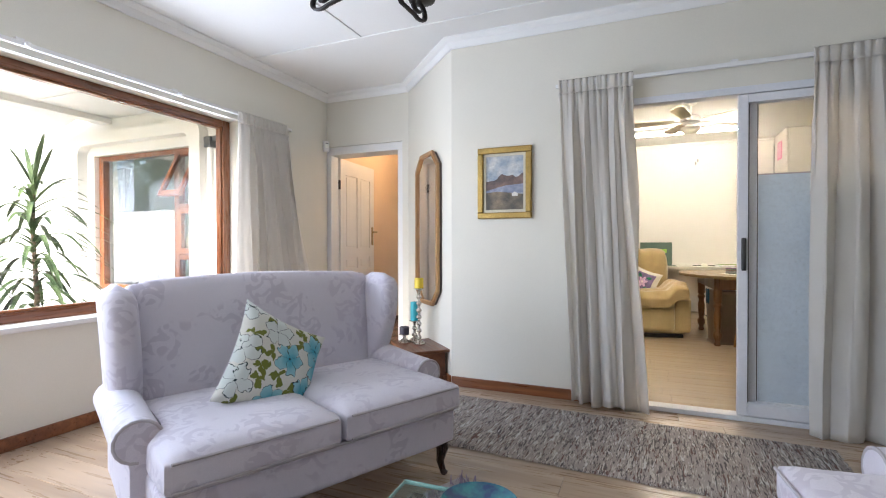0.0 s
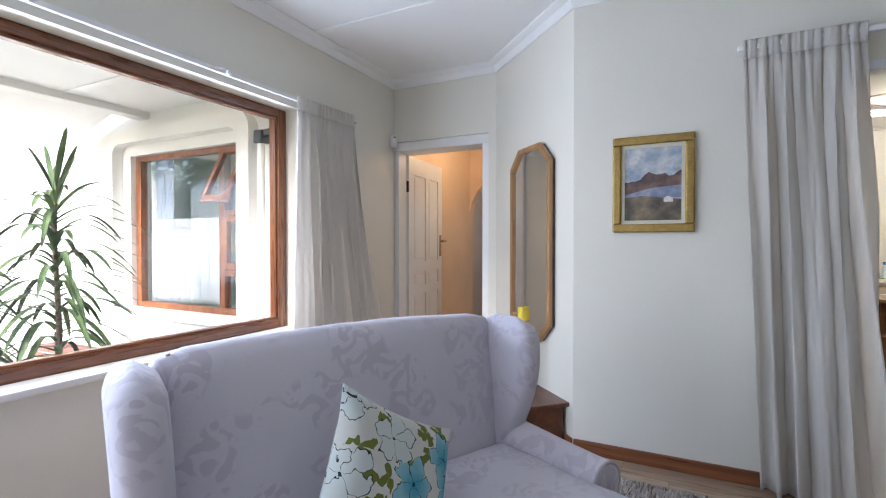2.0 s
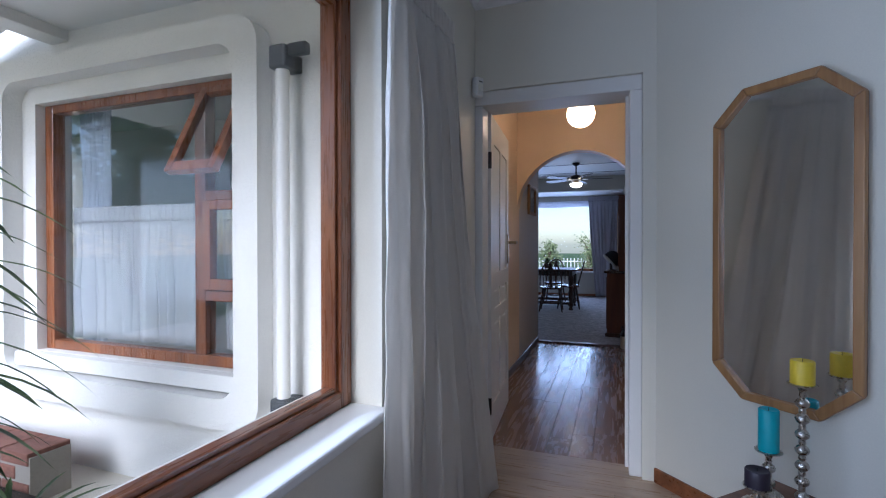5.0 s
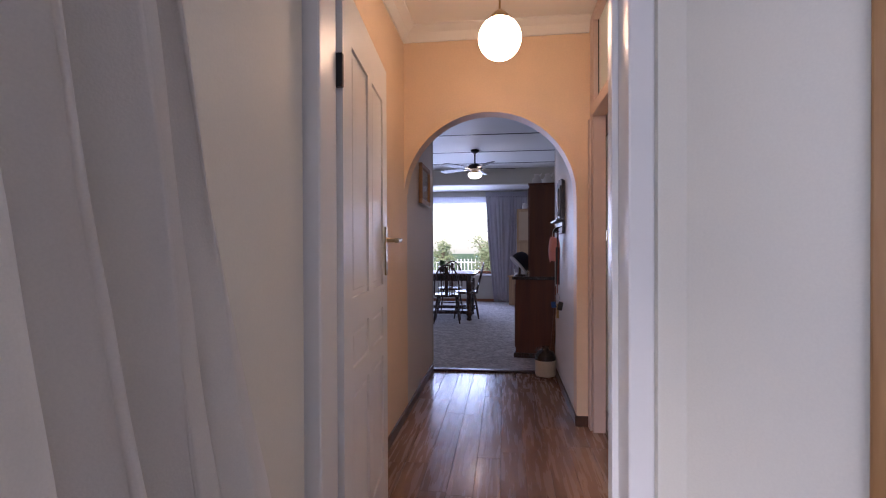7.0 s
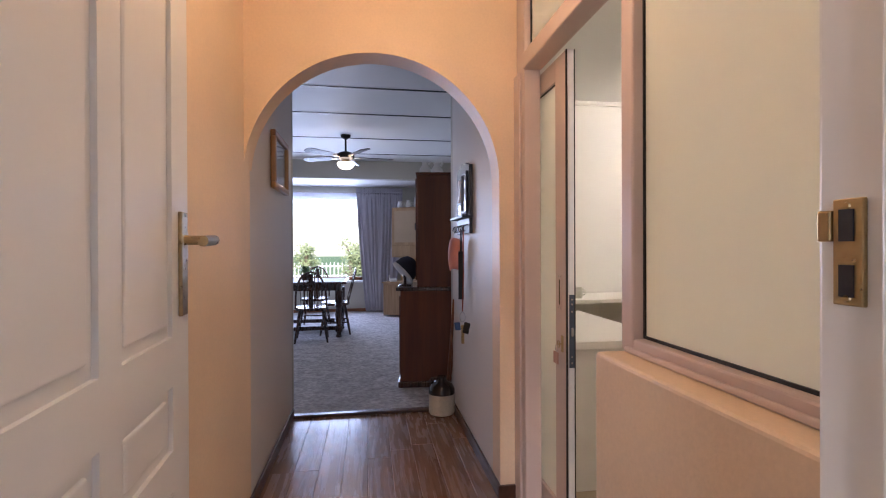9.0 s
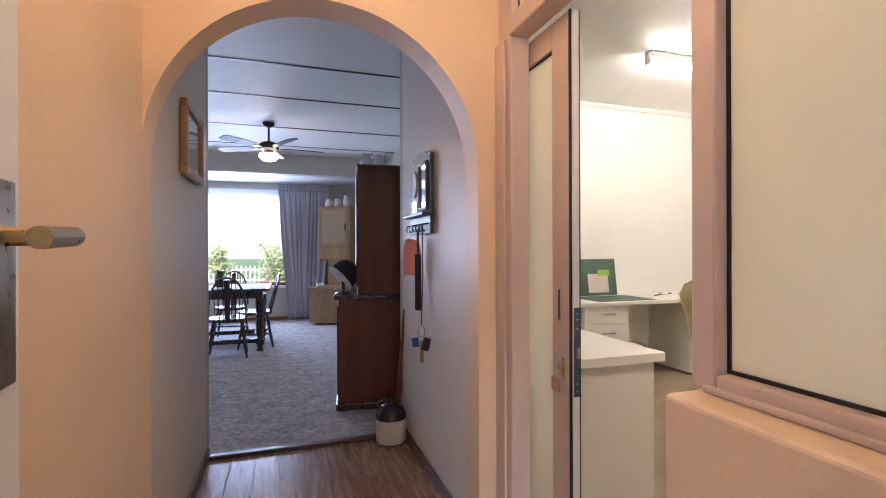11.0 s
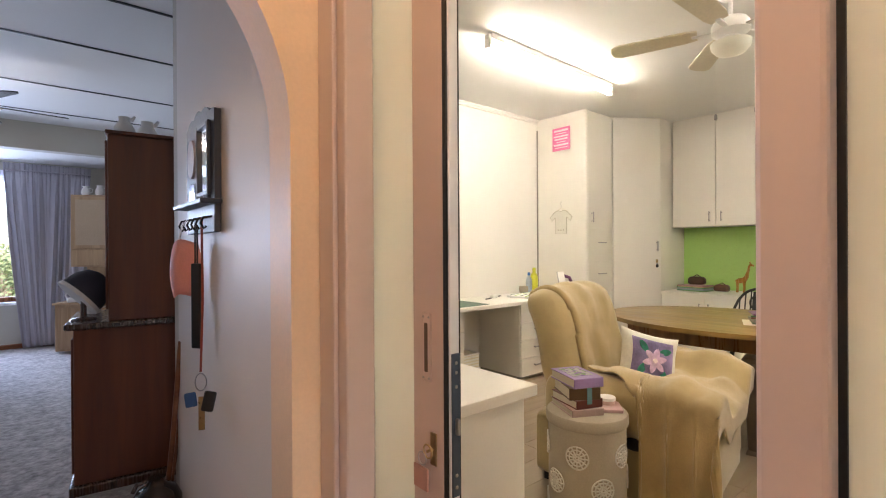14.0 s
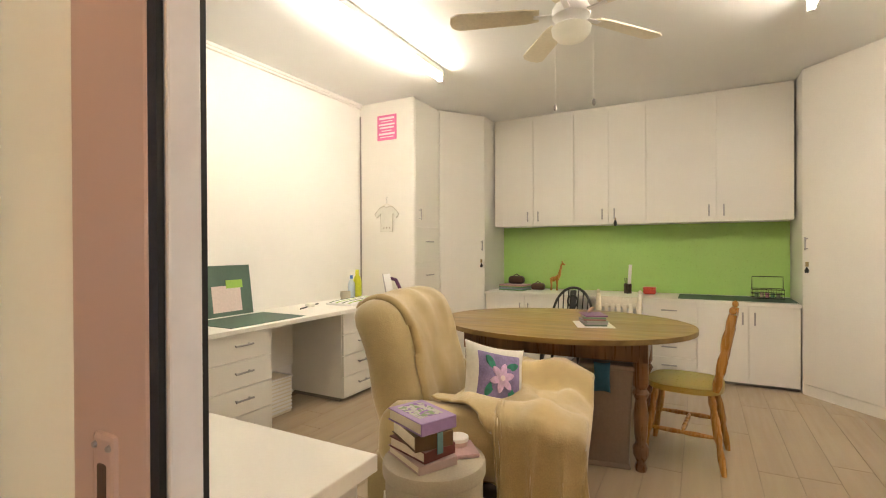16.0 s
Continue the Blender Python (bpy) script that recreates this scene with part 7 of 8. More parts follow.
part("tissue", turned(pillow_mesh(0.06, 0.05, 0.02, 6), pose(0.02, 0.01, 0.09, 50, 10, 0)), material("peach_tissue", (0.7, 0.5, 0.38), 0.8), nb, smooth=80)

# chairs
spindle_chair(pose(2.02, 6.52, 0, 0, 0, 88), M_BLACK, "black wheel-back spindle chair behind the table", hoop=0.42)


def slat_chair(m, mat, label, rails=4, seat_mat=None, top=0.90):
    """Kitchen chair with turned posts and upright slats; faces +y."""
    c = thing("kitchen_chair", m, label, "chair")
    sh = [(0.205 * math.copysign(abs(math.cos(a)) ** 0.7, math.cos(a)), 0.20 * math.copysign(abs(math.sin(a)) ** 0.7, math.sin(a))) for a in [2 * math.pi * i / 28 for i in range(28)]]
    part("seat", bevelled(prism(sh, 0.415, 0.448), 0.010, 3), seat_mat or mat, c, smooth=40)
    for sx in (-1, 1):
        for sy in (-1, 1):
            p0, p1 = Vector((sx * 0.145, sy * 0.14, 0.42)), Vector((sx * 0.20, sy * 0.205, 0))
            part("leg", tube([p0, p0.lerp(p1, 0.12), p0.lerp(p1, 0.2), p0.lerp(p1, 0.3), p0.lerp(p1, 0.55), p0.lerp(p1, 0.62), p0.lerp(p1, 0.8), p1], [0.015, 0.022, 0.016, 0.022, 0.023, 0.015, 0.020, 0.014], 10), mat, c, smooth=60)
        part("stretcher", tube([(sx * 0.172, 0.17, 0.19), (sx * 0.175, 0.06, 0.19), (sx * 0.175, 0, 0.19), (sx * 0.175, -0.06, 0.19), (sx * 0.172, -0.17, 0.19)], [0.009, 0.015, 0.011, 0.015, 0.009], 8), mat, c, smooth=60)
    part("stretcher", tube([(-0.175, 0, 0.19), (-0.06, 0, 0.19), (0, 0, 0.19), (0.06, 0, 0.19), (0.175, 0, 0.19)], [0.009, 0.015, 0.011, 0.015, 0.009], 8), mat, c, smooth=60)
    for sx in (-1, 1):
        b0, b1 = Vector((sx * 0.165, -0.165, 0.44)), Vector((sx * 0.180, -0.245, top))
        pst = part("back_post", tube([b0.lerp(b1, k / 10) for k in range(11)], [0.018, 0.026, 0.019, 0.025, 0.026, 0.019, 0.026, 0.027, 0.020, 0.024, 0.019], 10), mat, c, smooth=60)
        part("finial", lathe([(0.008, 0), (0.018, 0.012), (0.016, 0.03), (0.004, 0.04)], 12, m=Matrix.Translation(b1)), mat, pst, smooth=60)
    part("top_rail", turned(bevelled(boxed(-0.19, -0.015, -0.055, 0.19, 0.015, 0.045), 0.010, 3), pose(0, -0.240, top - 0.07, 10)), mat, c, smooth=40)
    for k in range(rails):
        x = -0.105 + 0.21 * k / (rails - 1)
        part("slat", turned(boxed(-0.016, -0.006, 0, 0.016, 0.006, top - 0.53, 0.003), pose(x, -0.17, 0.445, 10)), mat, c)
    return c


M_SEATG = material("worn_green_gold_seat", (0.47, 0.32, 0.05), 0.3, vary=0.1, scale=6, second=(0.36, 0.27, 0.06), amount=0.1)
slat_chair(pose(1.08, 5.57, 0, 0, 0, -5), M_PINECH, "varnished pine chair with turned legs at the table", 4, M_SEATG, 0.87)
slat_chair(pose(2.26, 6.14, 0, 0, 0, 92), M_CREAM, "cream painted kitchen chair behind the table", 5, top=0.80)

# bin beside the table leg
bn = thing("pedal_bin", pose(0.80, 5.98, 0, 0, 0, 10), "tall bronze plastic bin with a blue cloth over its rim", "bin")


def taper(w0, d0, w1, d1, h, r=0.03):
    bm = boxed(-0.5, -0.5, 0, 0.5, 0.5, 1, 0.0)
    for v in bm.verts:
        k = v.co.z
        v.co = Vector((v.co.x * (w0 + (w1 - w0) * k), v.co.y * (d0 + (d1 - d0) * k), k * h))
    return bevelled(bm, r, 3)


part("body", taper(0.21, 0.24, 0.25, 0.29, 0.56, 0.02), M_BIN, bn, smooth=50)
part("rim", turned(taper(0.262, 0.302, 0.255, 0.295, 0.035, 0.012), pose(0, 0, 0.545)), M_BIN, bn, smooth=50)
part("skirt", taper(0.235, 0.265, 0.215, 0.245, 0.03, 0.008), M_BIN, bn, smooth=50)
part("hanging_cloth", turned(pillow_mesh(0.09, 0.17, 0.02, 8), pose(-0.135, 0.02, 0.51, 0, 0, 90)), material("teal_blue_cloth", (0.02, 0.10, 0.17), 0.8, bump=0.3), bn, smooth=80)

# recliner with throw
RM0 = pose(0.06, 5.90, 0, 0, 0, 9)
RM = RM0 @ pose(0, 0.06, 0) @ Matrix.Diagonal((1, 0.93, 1, 1))
rc = thing("recliner", RM, "mustard velour recliner armchair, upright", "armchair")
part("base", turned(soft_box(0.90, 0.86, 0.34, 0.05, 0.0, 8), pose(0, 0.47, 0.04)), M_VELOUR, rc, smooth=60)
part("footrest_panel", turned(soft_box(0.60, 0.10, 0.30, 0.045, 0.0, 8), pose(0, 0.045, 0.07)), M_VELOUR, rc, smooth=60)
part("seat_cushion", turned(soft_box(0.62, 0.68, 0.17, 0.075, 0.030, 10, 0.008), pose(0, 0.33, 0.305)), M_VELOUR, rc, smooth=60)


def back_shape(n, lump):
    bk = soft_box(0.74, 0.24, 0.66, 0.105, 0.0, n, lump)
    for v in bk.verts:
        if v.co.z > 0.42:
            v.co.y += 0.05 * ((v.co.z - 0.42) / 0.24) ** 2
    return turned(bk, pose(0, 0.76, 0.37, -13))


part("backrest", back_shape(12, 0.012), M_VELOUR, rc, smooth=60)
for sx in (-1, 1):
    ar = part("arm", turned(soft_box(0.20, 0.80, 0.25, 0.095, 0.02, 10, 0.008), pose(sx * 0.385, 0.44, 0.34)), M_VELOUR, rc, smooth=60)
    part("arm_front", turned(soft_box(0.185, 0.10, 0.42, 0.045, 0, 8), pose(sx * 0.385, 0.075, 0.06)), M_VELOUR, ar, smooth=60)
lv = part("release_lever", lathe([(0.045, 0), (0.05, 0.006), (0.03, 0.016)], 20, m=pose(-0.452, 0.33, 0.33, 0, -90) @ Matrix.Diagonal((0.6, 1, 1, 1))), M_BLACK, rc, "black recessed lever", smooth=50)
part("foot_bar", boxed(-0.40, 0.08, 0.0, 0.40, 0.86, 0.04), M_BLACK, rc)


def cloth_part(name, bm, mat, parent):
    ob = part(name, bm, mat, parent, smooth=120)
    bmn = ob.modifiers.new("cloth", "SOLIDIFY")
    bmn.thickness, bmn.offset = 0.008, 1
    return ob


tw = thing("throw_blanket", RM, "camel-coloured throw draped over the recliner", "blanket")


def back_throw():
    """The throw's upper half: it follows the backrest, with soft upright folds, and stops short of its sides."""
    bm = back_shape(46, 0.012)
    bm.normal_update()
    drop = [f for f in bm.faces if not (-0.27 < f.calc_center_median().x + 0.02 * noise.noise(f.calc_center_median() * 7) < 0.34)
            or f.calc_center_median().z < 0.47 or (f.normal.y > 0.5 and f.calc_center_median().z < 0.80 + 0.03 * noise.noise(f.calc_center_median() * 5))]
    bmesh.ops.delete(bm, geom=drop, context="FACES")
    shift = []
    for v in bm.verts:
        fold = math.sin(v.co.x * 24 + 2.5 * noise.noise(Vector((v.co.x * 2, v.co.z * 2.0, 3))) + 2.2 * v.co.z)
        shift.append(v.normal * (0.010 + 0.007 * max(-0.6, fold) * (0.5 + 0.5 * noise.noise(v.co * 4)) + 0.004 * noise.noise(v.co * 11)))
    for v, d in zip(bm.verts, shift):
        v.co += v.normal * -0.004 if v.is_boundary else d
    return bm


cloth_part("back_fall", back_throw(), M_THROW, tw)


def seat_spread():
    """The throw's lower half: over the seat and one arm, hanging in folds down the side and a little over the front."""
    bm = bmesh.new()
    ny, nw, rows = 56, 84, []
    for i in range(ny + 1):
        t = 0.60 - 0.76 * i / ny
        row = []
        hang = 0.46 * max(0.0, 1 - ((t - 0.10) / 0.20) ** 2) ** 0.6 + 0.02 + 0.05 * noise.noise(Vector((t * 9, 1, 3)))
        if t > 0.32:
            hang = 0.02 - 0.10 * min(1.0, (t - 0.32) / 0.2)
        for j in range(nw + 1):
            w = j / nw * (0.90 + hang)
            x = 0.43 - w
            lift = max(0.0, min(1.0, (abs(x) - 0.20) / 0.13))
            over = max(0.0, abs(x) - 0.36)
            y, z = t, 0.522 + 0.105 * lift * lift * (3 - 2 * lift) - 2.4 * over * over
            ruck = noise.noise(Vector((x * 5, t * 7, 2.0))) * 0.020 + 0.013 * math.sin(26 * t + 9 * x + 3 * noise.noise(Vector((x * 3, t * 3, 7))))
            z += max(-0.002, ruck + 0.006)
            if t < 0.12:
                k = 0.12 - t
                y, z = max(t, -0.045 - 0.1 * (0.03 + t)), z - 2.3 * k * k
            if x < -0.47:
                fall = -0.47 - x
                swing = min(1.0, fall / 0.12)
                fold = math.sin(2 * math.pi * (t * 8.5 + 0.5 * fall) + 2.0 * noise.noise(Vector((t * 5, fall * 3, 1))))
                x = -0.492 - 0.024 * swing * (1 + fold) - 0.02 * swing
                z -= fall * (1 - 0.25 * (1 - swing))
                y += 0.03 * swing * math.cos(2 * math.pi * t * 8.5)
            row.append(bm.verts.new((x, y, max(0.06, z))))
        rows.append(row)
    for a, b in zip(rows, rows[1:]):
        for j in range(nw):
            bm.faces.new((a[j], a[j + 1], b[j + 1], b[j]))
    return bm


cloth_part("seat_spread", seat_spread(), M_THROW, tw)
PRM = RM0 @ pose(0.04, 0.46, 0.605, -18, 15, -44)
ep = thing("embroidered_cushion", PRM, "white-edged cushion with a purple flower panel on the recliner", "cushion")
part("cover", pillow_mesh(0.35, 0.33, 0.11), M_LACE, ep, smooth=120)
panel = part("flower_panel", turned(pillow_mesh(0.30, 0.285, 0.105, 12), pose(0, -0.011, 0)), material("violet_silk", (0.22, 0.17, 0.34), 0.6, vary=0.3, grain=0.15, scale=14, fine=120, bump=0.2), ep, smooth=120)
M_PETAL = material("petal_silk", (0.66, 0.46, 0.66), 0.6, vary=0.2, scale=30)
M_GREENSILK = material("green_silk", (0.02, 0.20, 0.13), 0.6, vary=0.3, scale=30)


def patch(name, x, z, turn, long, wide, y, mat):
    """A stitched oval, pointed at its ends, lying on the panel."""
    pts = [(long * math.cos(a), wide * math.sin(a) * abs(math.sin(a)) ** 0.4) for a in [2 * math.pi * i / 16 for i in range(16)]]
    part(name, turned(prism(pts, -0.004, 0.004), pose(x, y, z, 90, 0, 0) @ pose(0, 0, 0, 0, 0, turn)), mat, panel)


for k, (x, z, r) in enumerate([(-0.062, 0.068, 130), (0.060, 0.058, 20), (0.058, -0.066, -60), (-0.066, -0.052, 60)]):
    patch("embroidered_leaf", x, z, r, 0.038, 0.018, -0.057, M_GREENSILK)
for k in range(6):
    a = 2 * math.pi * k / 6 + 0.3
    patch("petal", 0.034 * math.cos(a), 0.034 * math.sin(a), math.degrees(a), 0.036, 0.017, -0.0645, M_PETAL)
patch("flower_centre", 0, 0, 0, 0.013, 0.013, -0.069, material("pale_pink_silk", (0.80, 0.68, 0.70), 0.6))

# round storage tub with books
tbx, tby = -0.635, 6.315
tub = thing("storage_tub", pose(tbx, tby, 0), "round greige storage tub with white lace medallions", "storage tub")
part("drum", lathe([(0.166, 0), (0.170, 0.01), (0.170, 0.465), (0.168, 0.47)], 40), M_TUB, tub, smooth=40)
part("lid", lathe([(0.178, 0.455), (0.180, 0.462), (0.180, 0.495), (0.176, 0.502), (0.165, 0.505)], 40), M_TUB, tub, smooth=40)
for row, (zc, off) in enumerate([(0.345, 0), (0.215, 36), (0.085, 0)]):
    for k in range(5):
        a0 = math.radians(off + 72 * k + 200)
        bm = bmesh.new()
        for rr, n in ((0.048, 24), (0.034, 20), (0.018, 14)):
            tube([(0.1735 * math.cos(a0 + rr * math.cos(t) / 0.172), 0.1735 * math.sin(a0 + rr * math.cos(t) / 0.172), zc + rr * math.sin(t)) for t in [2 * math.pi * i / n for i in range(n)]], 0.0035, 4, bm, closed=True)
        for q in range(12):
            t = 2 * math.pi * q / 12
            tube([(0.1735 * math.cos(a0 + r2 * math.cos(t) / 0.172), 0.1735 * math.sin(a0 + r2 * math.cos(t) / 0.172), zc + r2 * math.sin(t)) for r2 in (0.004, 0.026, 0.047)], [0.002, 0.004, 0.003], 4, bm)
        part("medallion", bm, M_LACE, tub)


def book(m, w, d, h, col, label, extra=None):
    b = thing("book", m, label, "book", "books on the tub")
    cm = material("book_cover", col, 0.4, vary=0.08, bump=0.04)
    part("page_block", boxed(-w / 2 + 0.006, -d / 2 + 0.005, 0.004, w / 2 - 0.004, d / 2 - 0.005, h - 0.004), M_PAPER, b)
    part("cover", boxed(-w / 2, -d / 2, h - 0.004, w / 2, d / 2, h, 0.001, 1), cm, b)
    part("cover", boxed(-w / 2, -d / 2, 0, w / 2, d / 2, 0.004, 0.001, 1), cm, b)
    part("spine", boxed(-w / 2 - 0.002, -d / 2, 0.0, -w / 2 + 0.005, d / 2, h, 0.002, 1), cm, b)
    return b


z = 0.506
for w, d, h, col, r, lab in [(0.215, 0.15, 0.030, (0.45, 0.33, 0.30), 62, "pale hardback book in a stack on the tub"), (0.195, 0.135, 0.038, (0.14, 0.03, 0.025), 70, "dark red hardback book in a stack on the tub"),
                             (0.20, 0.14, 0.052, (0.10, 0.055, 0.02), 56, "thick brown leather-bound book in a stack on the tub"), (0.205, 0.145, 0.042, (0.30, 0.20, 0.42), 66, "purple and white paperback on top of the stack")]:
    bkk = book(pose(tbx - 0.035, tby + 0.03, z, 0, 0, r), w, d, h, col, lab)
    z += h + 0.0008
part("cover_picture", boxed(-0.06, -0.05, 0.0423, 0.08, 0.05, 0.0432), printed("cover_print", (0.45, 0.44, 0.40), [((0.25, 0.15, 0.35), 0.52, 2.0), ((0.2, 0.3, 0.15), 0.58, 2.5)], 12), bkk)
part("bookmark", boxed(-0.108, -0.012, -0.07, -0.1055, 0.012, 0.0, 0.0005, 1), material("teal_ribbon", (0.10, 0.22, 0.24), 0.7), bkk)
nbk = book(pose(tbx + 0.085, tby - 0.06, 0.506, 0, 0, 40), 0.14, 0.105, 0.014, (0.58, 0.38, 0.38), "pink flowered notebook lying on the tub")
tin = thing("cream_tin", pose(tbx + 0.095, tby - 0.045, 0.521), "small round white tin on the notebook", "tin")
part("tin_body", lathe([(0.036, 0), (0.037, 0.018)], 28), material("pale_pink_tin", (0.62, 0.45, 0.42), 0.4), tin, smooth=40)
part("tin_lid", lathe([(0.039, 0.018), (0.039, 0.030), (0.036, 0.032)], 28), M_WHITE, tin, smooth=40)

# lights and fan
M_TUBE = glowing("lit_fluorescent_tube", (1.0, 0.89, 0.71), 34.0)
for yy in (7.36, 4.91):
    fx = thing("fluorescent_light", pose(0.58, yy, SC, 0, 0, 1), "bare fluorescent batten light, lit", "ceiling light", "fluorescent lights")
    part("batten", boxed(-0.78, -0.03, -0.045, 0.78, 0.03, -0.002, 0.004), M_WHITE, fx)
    for sx in (-1, 1):
        part("holder", boxed(sx * 0.79 - 0.015, -0.022, -0.105, sx * 0.79 + 0.015, 0.022, -0.012, 0.005), M_WHITE, fx)
    part("tube", tube([(-0.775, 0, -0.082), (0.775, 0, -0.082)], 0.016, 12), M_TUBE, fx, smooth=60)
ceiling_fan(pose(0.50, 6.10, SC, 0, 0, 0), 0.20, 5, 0.66, M_WHITE, M_CREAM, M_FROST, "white ceiling fan with frosted bowl and pull chains", 37, 2, 0.10)

# ---- outdoors beyond the lounge window ----
EY = 3.30
wall_along_x("wall_wing_outside", EY, EY + 0.20, -9.0, -3.30, 3.2, M_OUT, [(-5.50, -3.90, 0.60, 2.04)], -0.15)
# raised plaster surround with rounded corners
def rounded(x0, x1, z0, z1, r, n=8):
    out = []
    for cx, cz, a in [(x1 - r, z1 - r, 0), (x0 + r, z1 - r, 90), (x0 + r, z0 + r, 180), (x1 - r, z0 + r, 270)]:
        out += [(cx + r * math.cos(math.radians(a + 90 * i / n)), cz + r * math.sin(math.radians(a + 90 * i / n))) for i in range(n + 1)]
    return out


bm = bmesh.new()
oo, ii = rounded(-5.85, -3.80, 0.36, 2.26, 0.14), rounded(-5.62, -3.94, 0.50, 2.14, 0.10)
ring = [[bm.verts.new((x, y, z)) for x, z in lst] for lst, y in ((oo, EY - 0.10), (ii, EY - 0.10), (ii, EY + 0.001), (oo, EY + 0.001))]
k = len(oo)
for a, b in ((0, 1), (1, 2), (2, 3), (3, 0)):
    for i in range(k):
        bm.faces.new((ring[a][i], ring[a][(i + 1) % k], ring[b][(i + 1) % k], ring[b][i]))
setting(part("trim_window_surround", bm, M_OUT, smooth=40))

w2 = tagged(new("window_4"), "timber window with an open top vent in the white wing", "window", kind="structure")
XA, XB, ZA, ZB, YF = -5.50, -3.90, 0.60, 2.04, EY + 0.05
for b in [(XA, YF, ZA, XA + 0.07, YF + 0.07, ZB), (XB - 0.05, YF, ZA, XB, YF + 0.07, ZB), (XA + 0.07, YF, ZA, XB - 0.05, YF + 0.07, ZA + 0.055), (XA + 0.07, YF, ZB - 0.05, XB - 0.05, YF + 0.07, ZB), (-4.33, YF, ZA + 0.055, -4.26, YF + 0.07, ZB - 0.05), (-4.26, YF, 0.93, XB - 0.05, YF + 0.07, 0.985), (-4.26, YF, 1.44, XB - 0.05, YF + 0.07, 1.49)]:
    part("window_frame", boxed(*b, 0.005), M_FRAME, w2)
for b in [(-4.25, YF - 0.03, 0.99, -4.20, YF + 0.02, 1.435), (-4.0, YF - 0.03, 0.99, -3.955, YF + 0.02, 1.435), (-4.20, YF - 0.03, 0.99, -4.0, YF + 0.02, 1.045), (-4.20, YF - 0.03, 1.39, -4.0, YF + 0.02, 1.435)]:
    part("casement_rail", boxed(*b, 0.004), M_FRAME, w2)
vm = pose(0, YF, ZB - 0.05, 24)
for b in [(-4.25, -0.03, -0.50, -4.21, 0.01, 0), (-3.995, -0.03, -0.50, -3.955, 0.01, 0), (-4.21, -0.03, -0.50, -3.995, 0.01, -0.45), (-4.21, -0.03, -0.04, -3.995, 0.01, 0)]:
    part("vent_rail", turned(boxed(*b, 0.004), pose(0, YF, ZB - 0.05, -26)), M_FRAME, w2)
M_PANE4 = glass("wing_window_glass", (0.95, 0.97, 0.96), 0.11)
M_DIMGLASS = material("outer_glass", (0.03, 0.035, 0.04), 0.03, vary=0.02, grain=0, bump=0, spec=0.8)
for b in [(XA + 0.07, YF + 0.03, ZA + 0.055, -4.33, YF + 0.036, ZB - 0.05), (-4.26, YF + 0.03, ZA + 0.055, XB - 0.05, YF + 0.036, 0.93), (-4.20, YF - 0.008, 1.045, -4.0, YF - 0.002, 1.39)]:
    p = part("pane", boxed(*b), M_PANE4, w2)
    p.visible_shadow = False
p = part("vent_pane", turned(boxed(-4.21, -0.012, -0.45, -3.995, -0.006, -0.04), pose(0, YF, ZB - 0.05, -26)), M_PANE4, w2)
p.visible_shadow = False
for k, (xa, xb) in enumerate([(-4.18, -4.08), (-4.08, -4.18), (-4.12, -4.02), (-4.02, -4.12)]):
    part("lattice_bar", tube([(xa, EY + 0.14, 1.50), ((xa + xb) / 2, EY + 0.14, 1.75), (xb, EY + 0.14, 1.98)], 0.004, 6), M_WHITE, w2, "thin white lattice bar")
part("outer_sill", boxed(-5.60, EY - 0.06, 0.52, -3.95, EY + 0.05, 0.598, 0.006), M_OUT, w2)
curtain("cafe_curtain", (-5.42, EY + 0.16), (-4.34, EY + 0.16), (-5.42, EY + 0.16), (-4.34, EY + 0.16), 0.66, 1.44, 12, 0.022, M_SHEER, "white net cafe curtain across the lower window", 21, nv=12)
curtain("cafe_curtain", (-4.25, EY + 0.16), (-3.95, EY + 0.16), (-4.25, EY + 0.16), (-3.95, EY + 0.16), 0.66, 1.44, 5, 0.022, M_SHEER, "white net cafe curtain across the casement", 22, nv=12)
curtain("side_curtain", (-5.42, EY + 0.20), (-5.15, EY + 0.20), (-5.42, EY + 0.20), (-5.22, EY + 0.20), 0.6, 2.02, 4, 0.025, material("pale_blue_curtain", (0.50, 0.55, 0.68), 0.85), "pale blue curtain behind the window", 23)
wall_along_x("wall_wing_room", 5.6, 5.7, -9.0, -3.35, 3.0, M_PASSAGE)
setting(part("ceiling_wing_room", boxed(-9.0, EY + 0.2, 2.6, -3.33, 5.7, 2.7), M_CEIL))
setting(part("floor_wing_room", boxed(-9.0, EY + 0.2, -0.1, -3.33, 5.7, 0.0), M_SUB))

# downpipe
M_BRACKET = material("dark_grey_plastic", (0.05, 0.055, 0.06), 0.5, vary=0.08)
dp = thing("downpipe", pose(-3.66, EY - 0.10, 0), "white pipe held between dark grey brackets on the wall", "downpipe")
part("pipe", tube([(0, 0, 0.50), (0, 0, 2.02)], 0.029, 14), M_WHITE, dp, smooth=60)
for z, sg in ((0.50, 1), (2.02, -1)):
    br = part("bracket", boxed(-0.042, -0.042, z - 0.05, 0.042, 0.042, z + 0.05, 0.010, 3), M_BRACKET, dp, "dark grey pipe bracket")
    part("stay", boxed(0.040, -0.02, z - 0.03 * sg - 0.025, 0.13, 0.02, z - 0.03 * sg + 0.025, 0.006), M_BRACKET, br)
    part("wall_plate", boxed(-0.03, 0.04, z - 0.035, 0.03, 0.10, z + 0.035, 0.004), M_BRACKET, br)

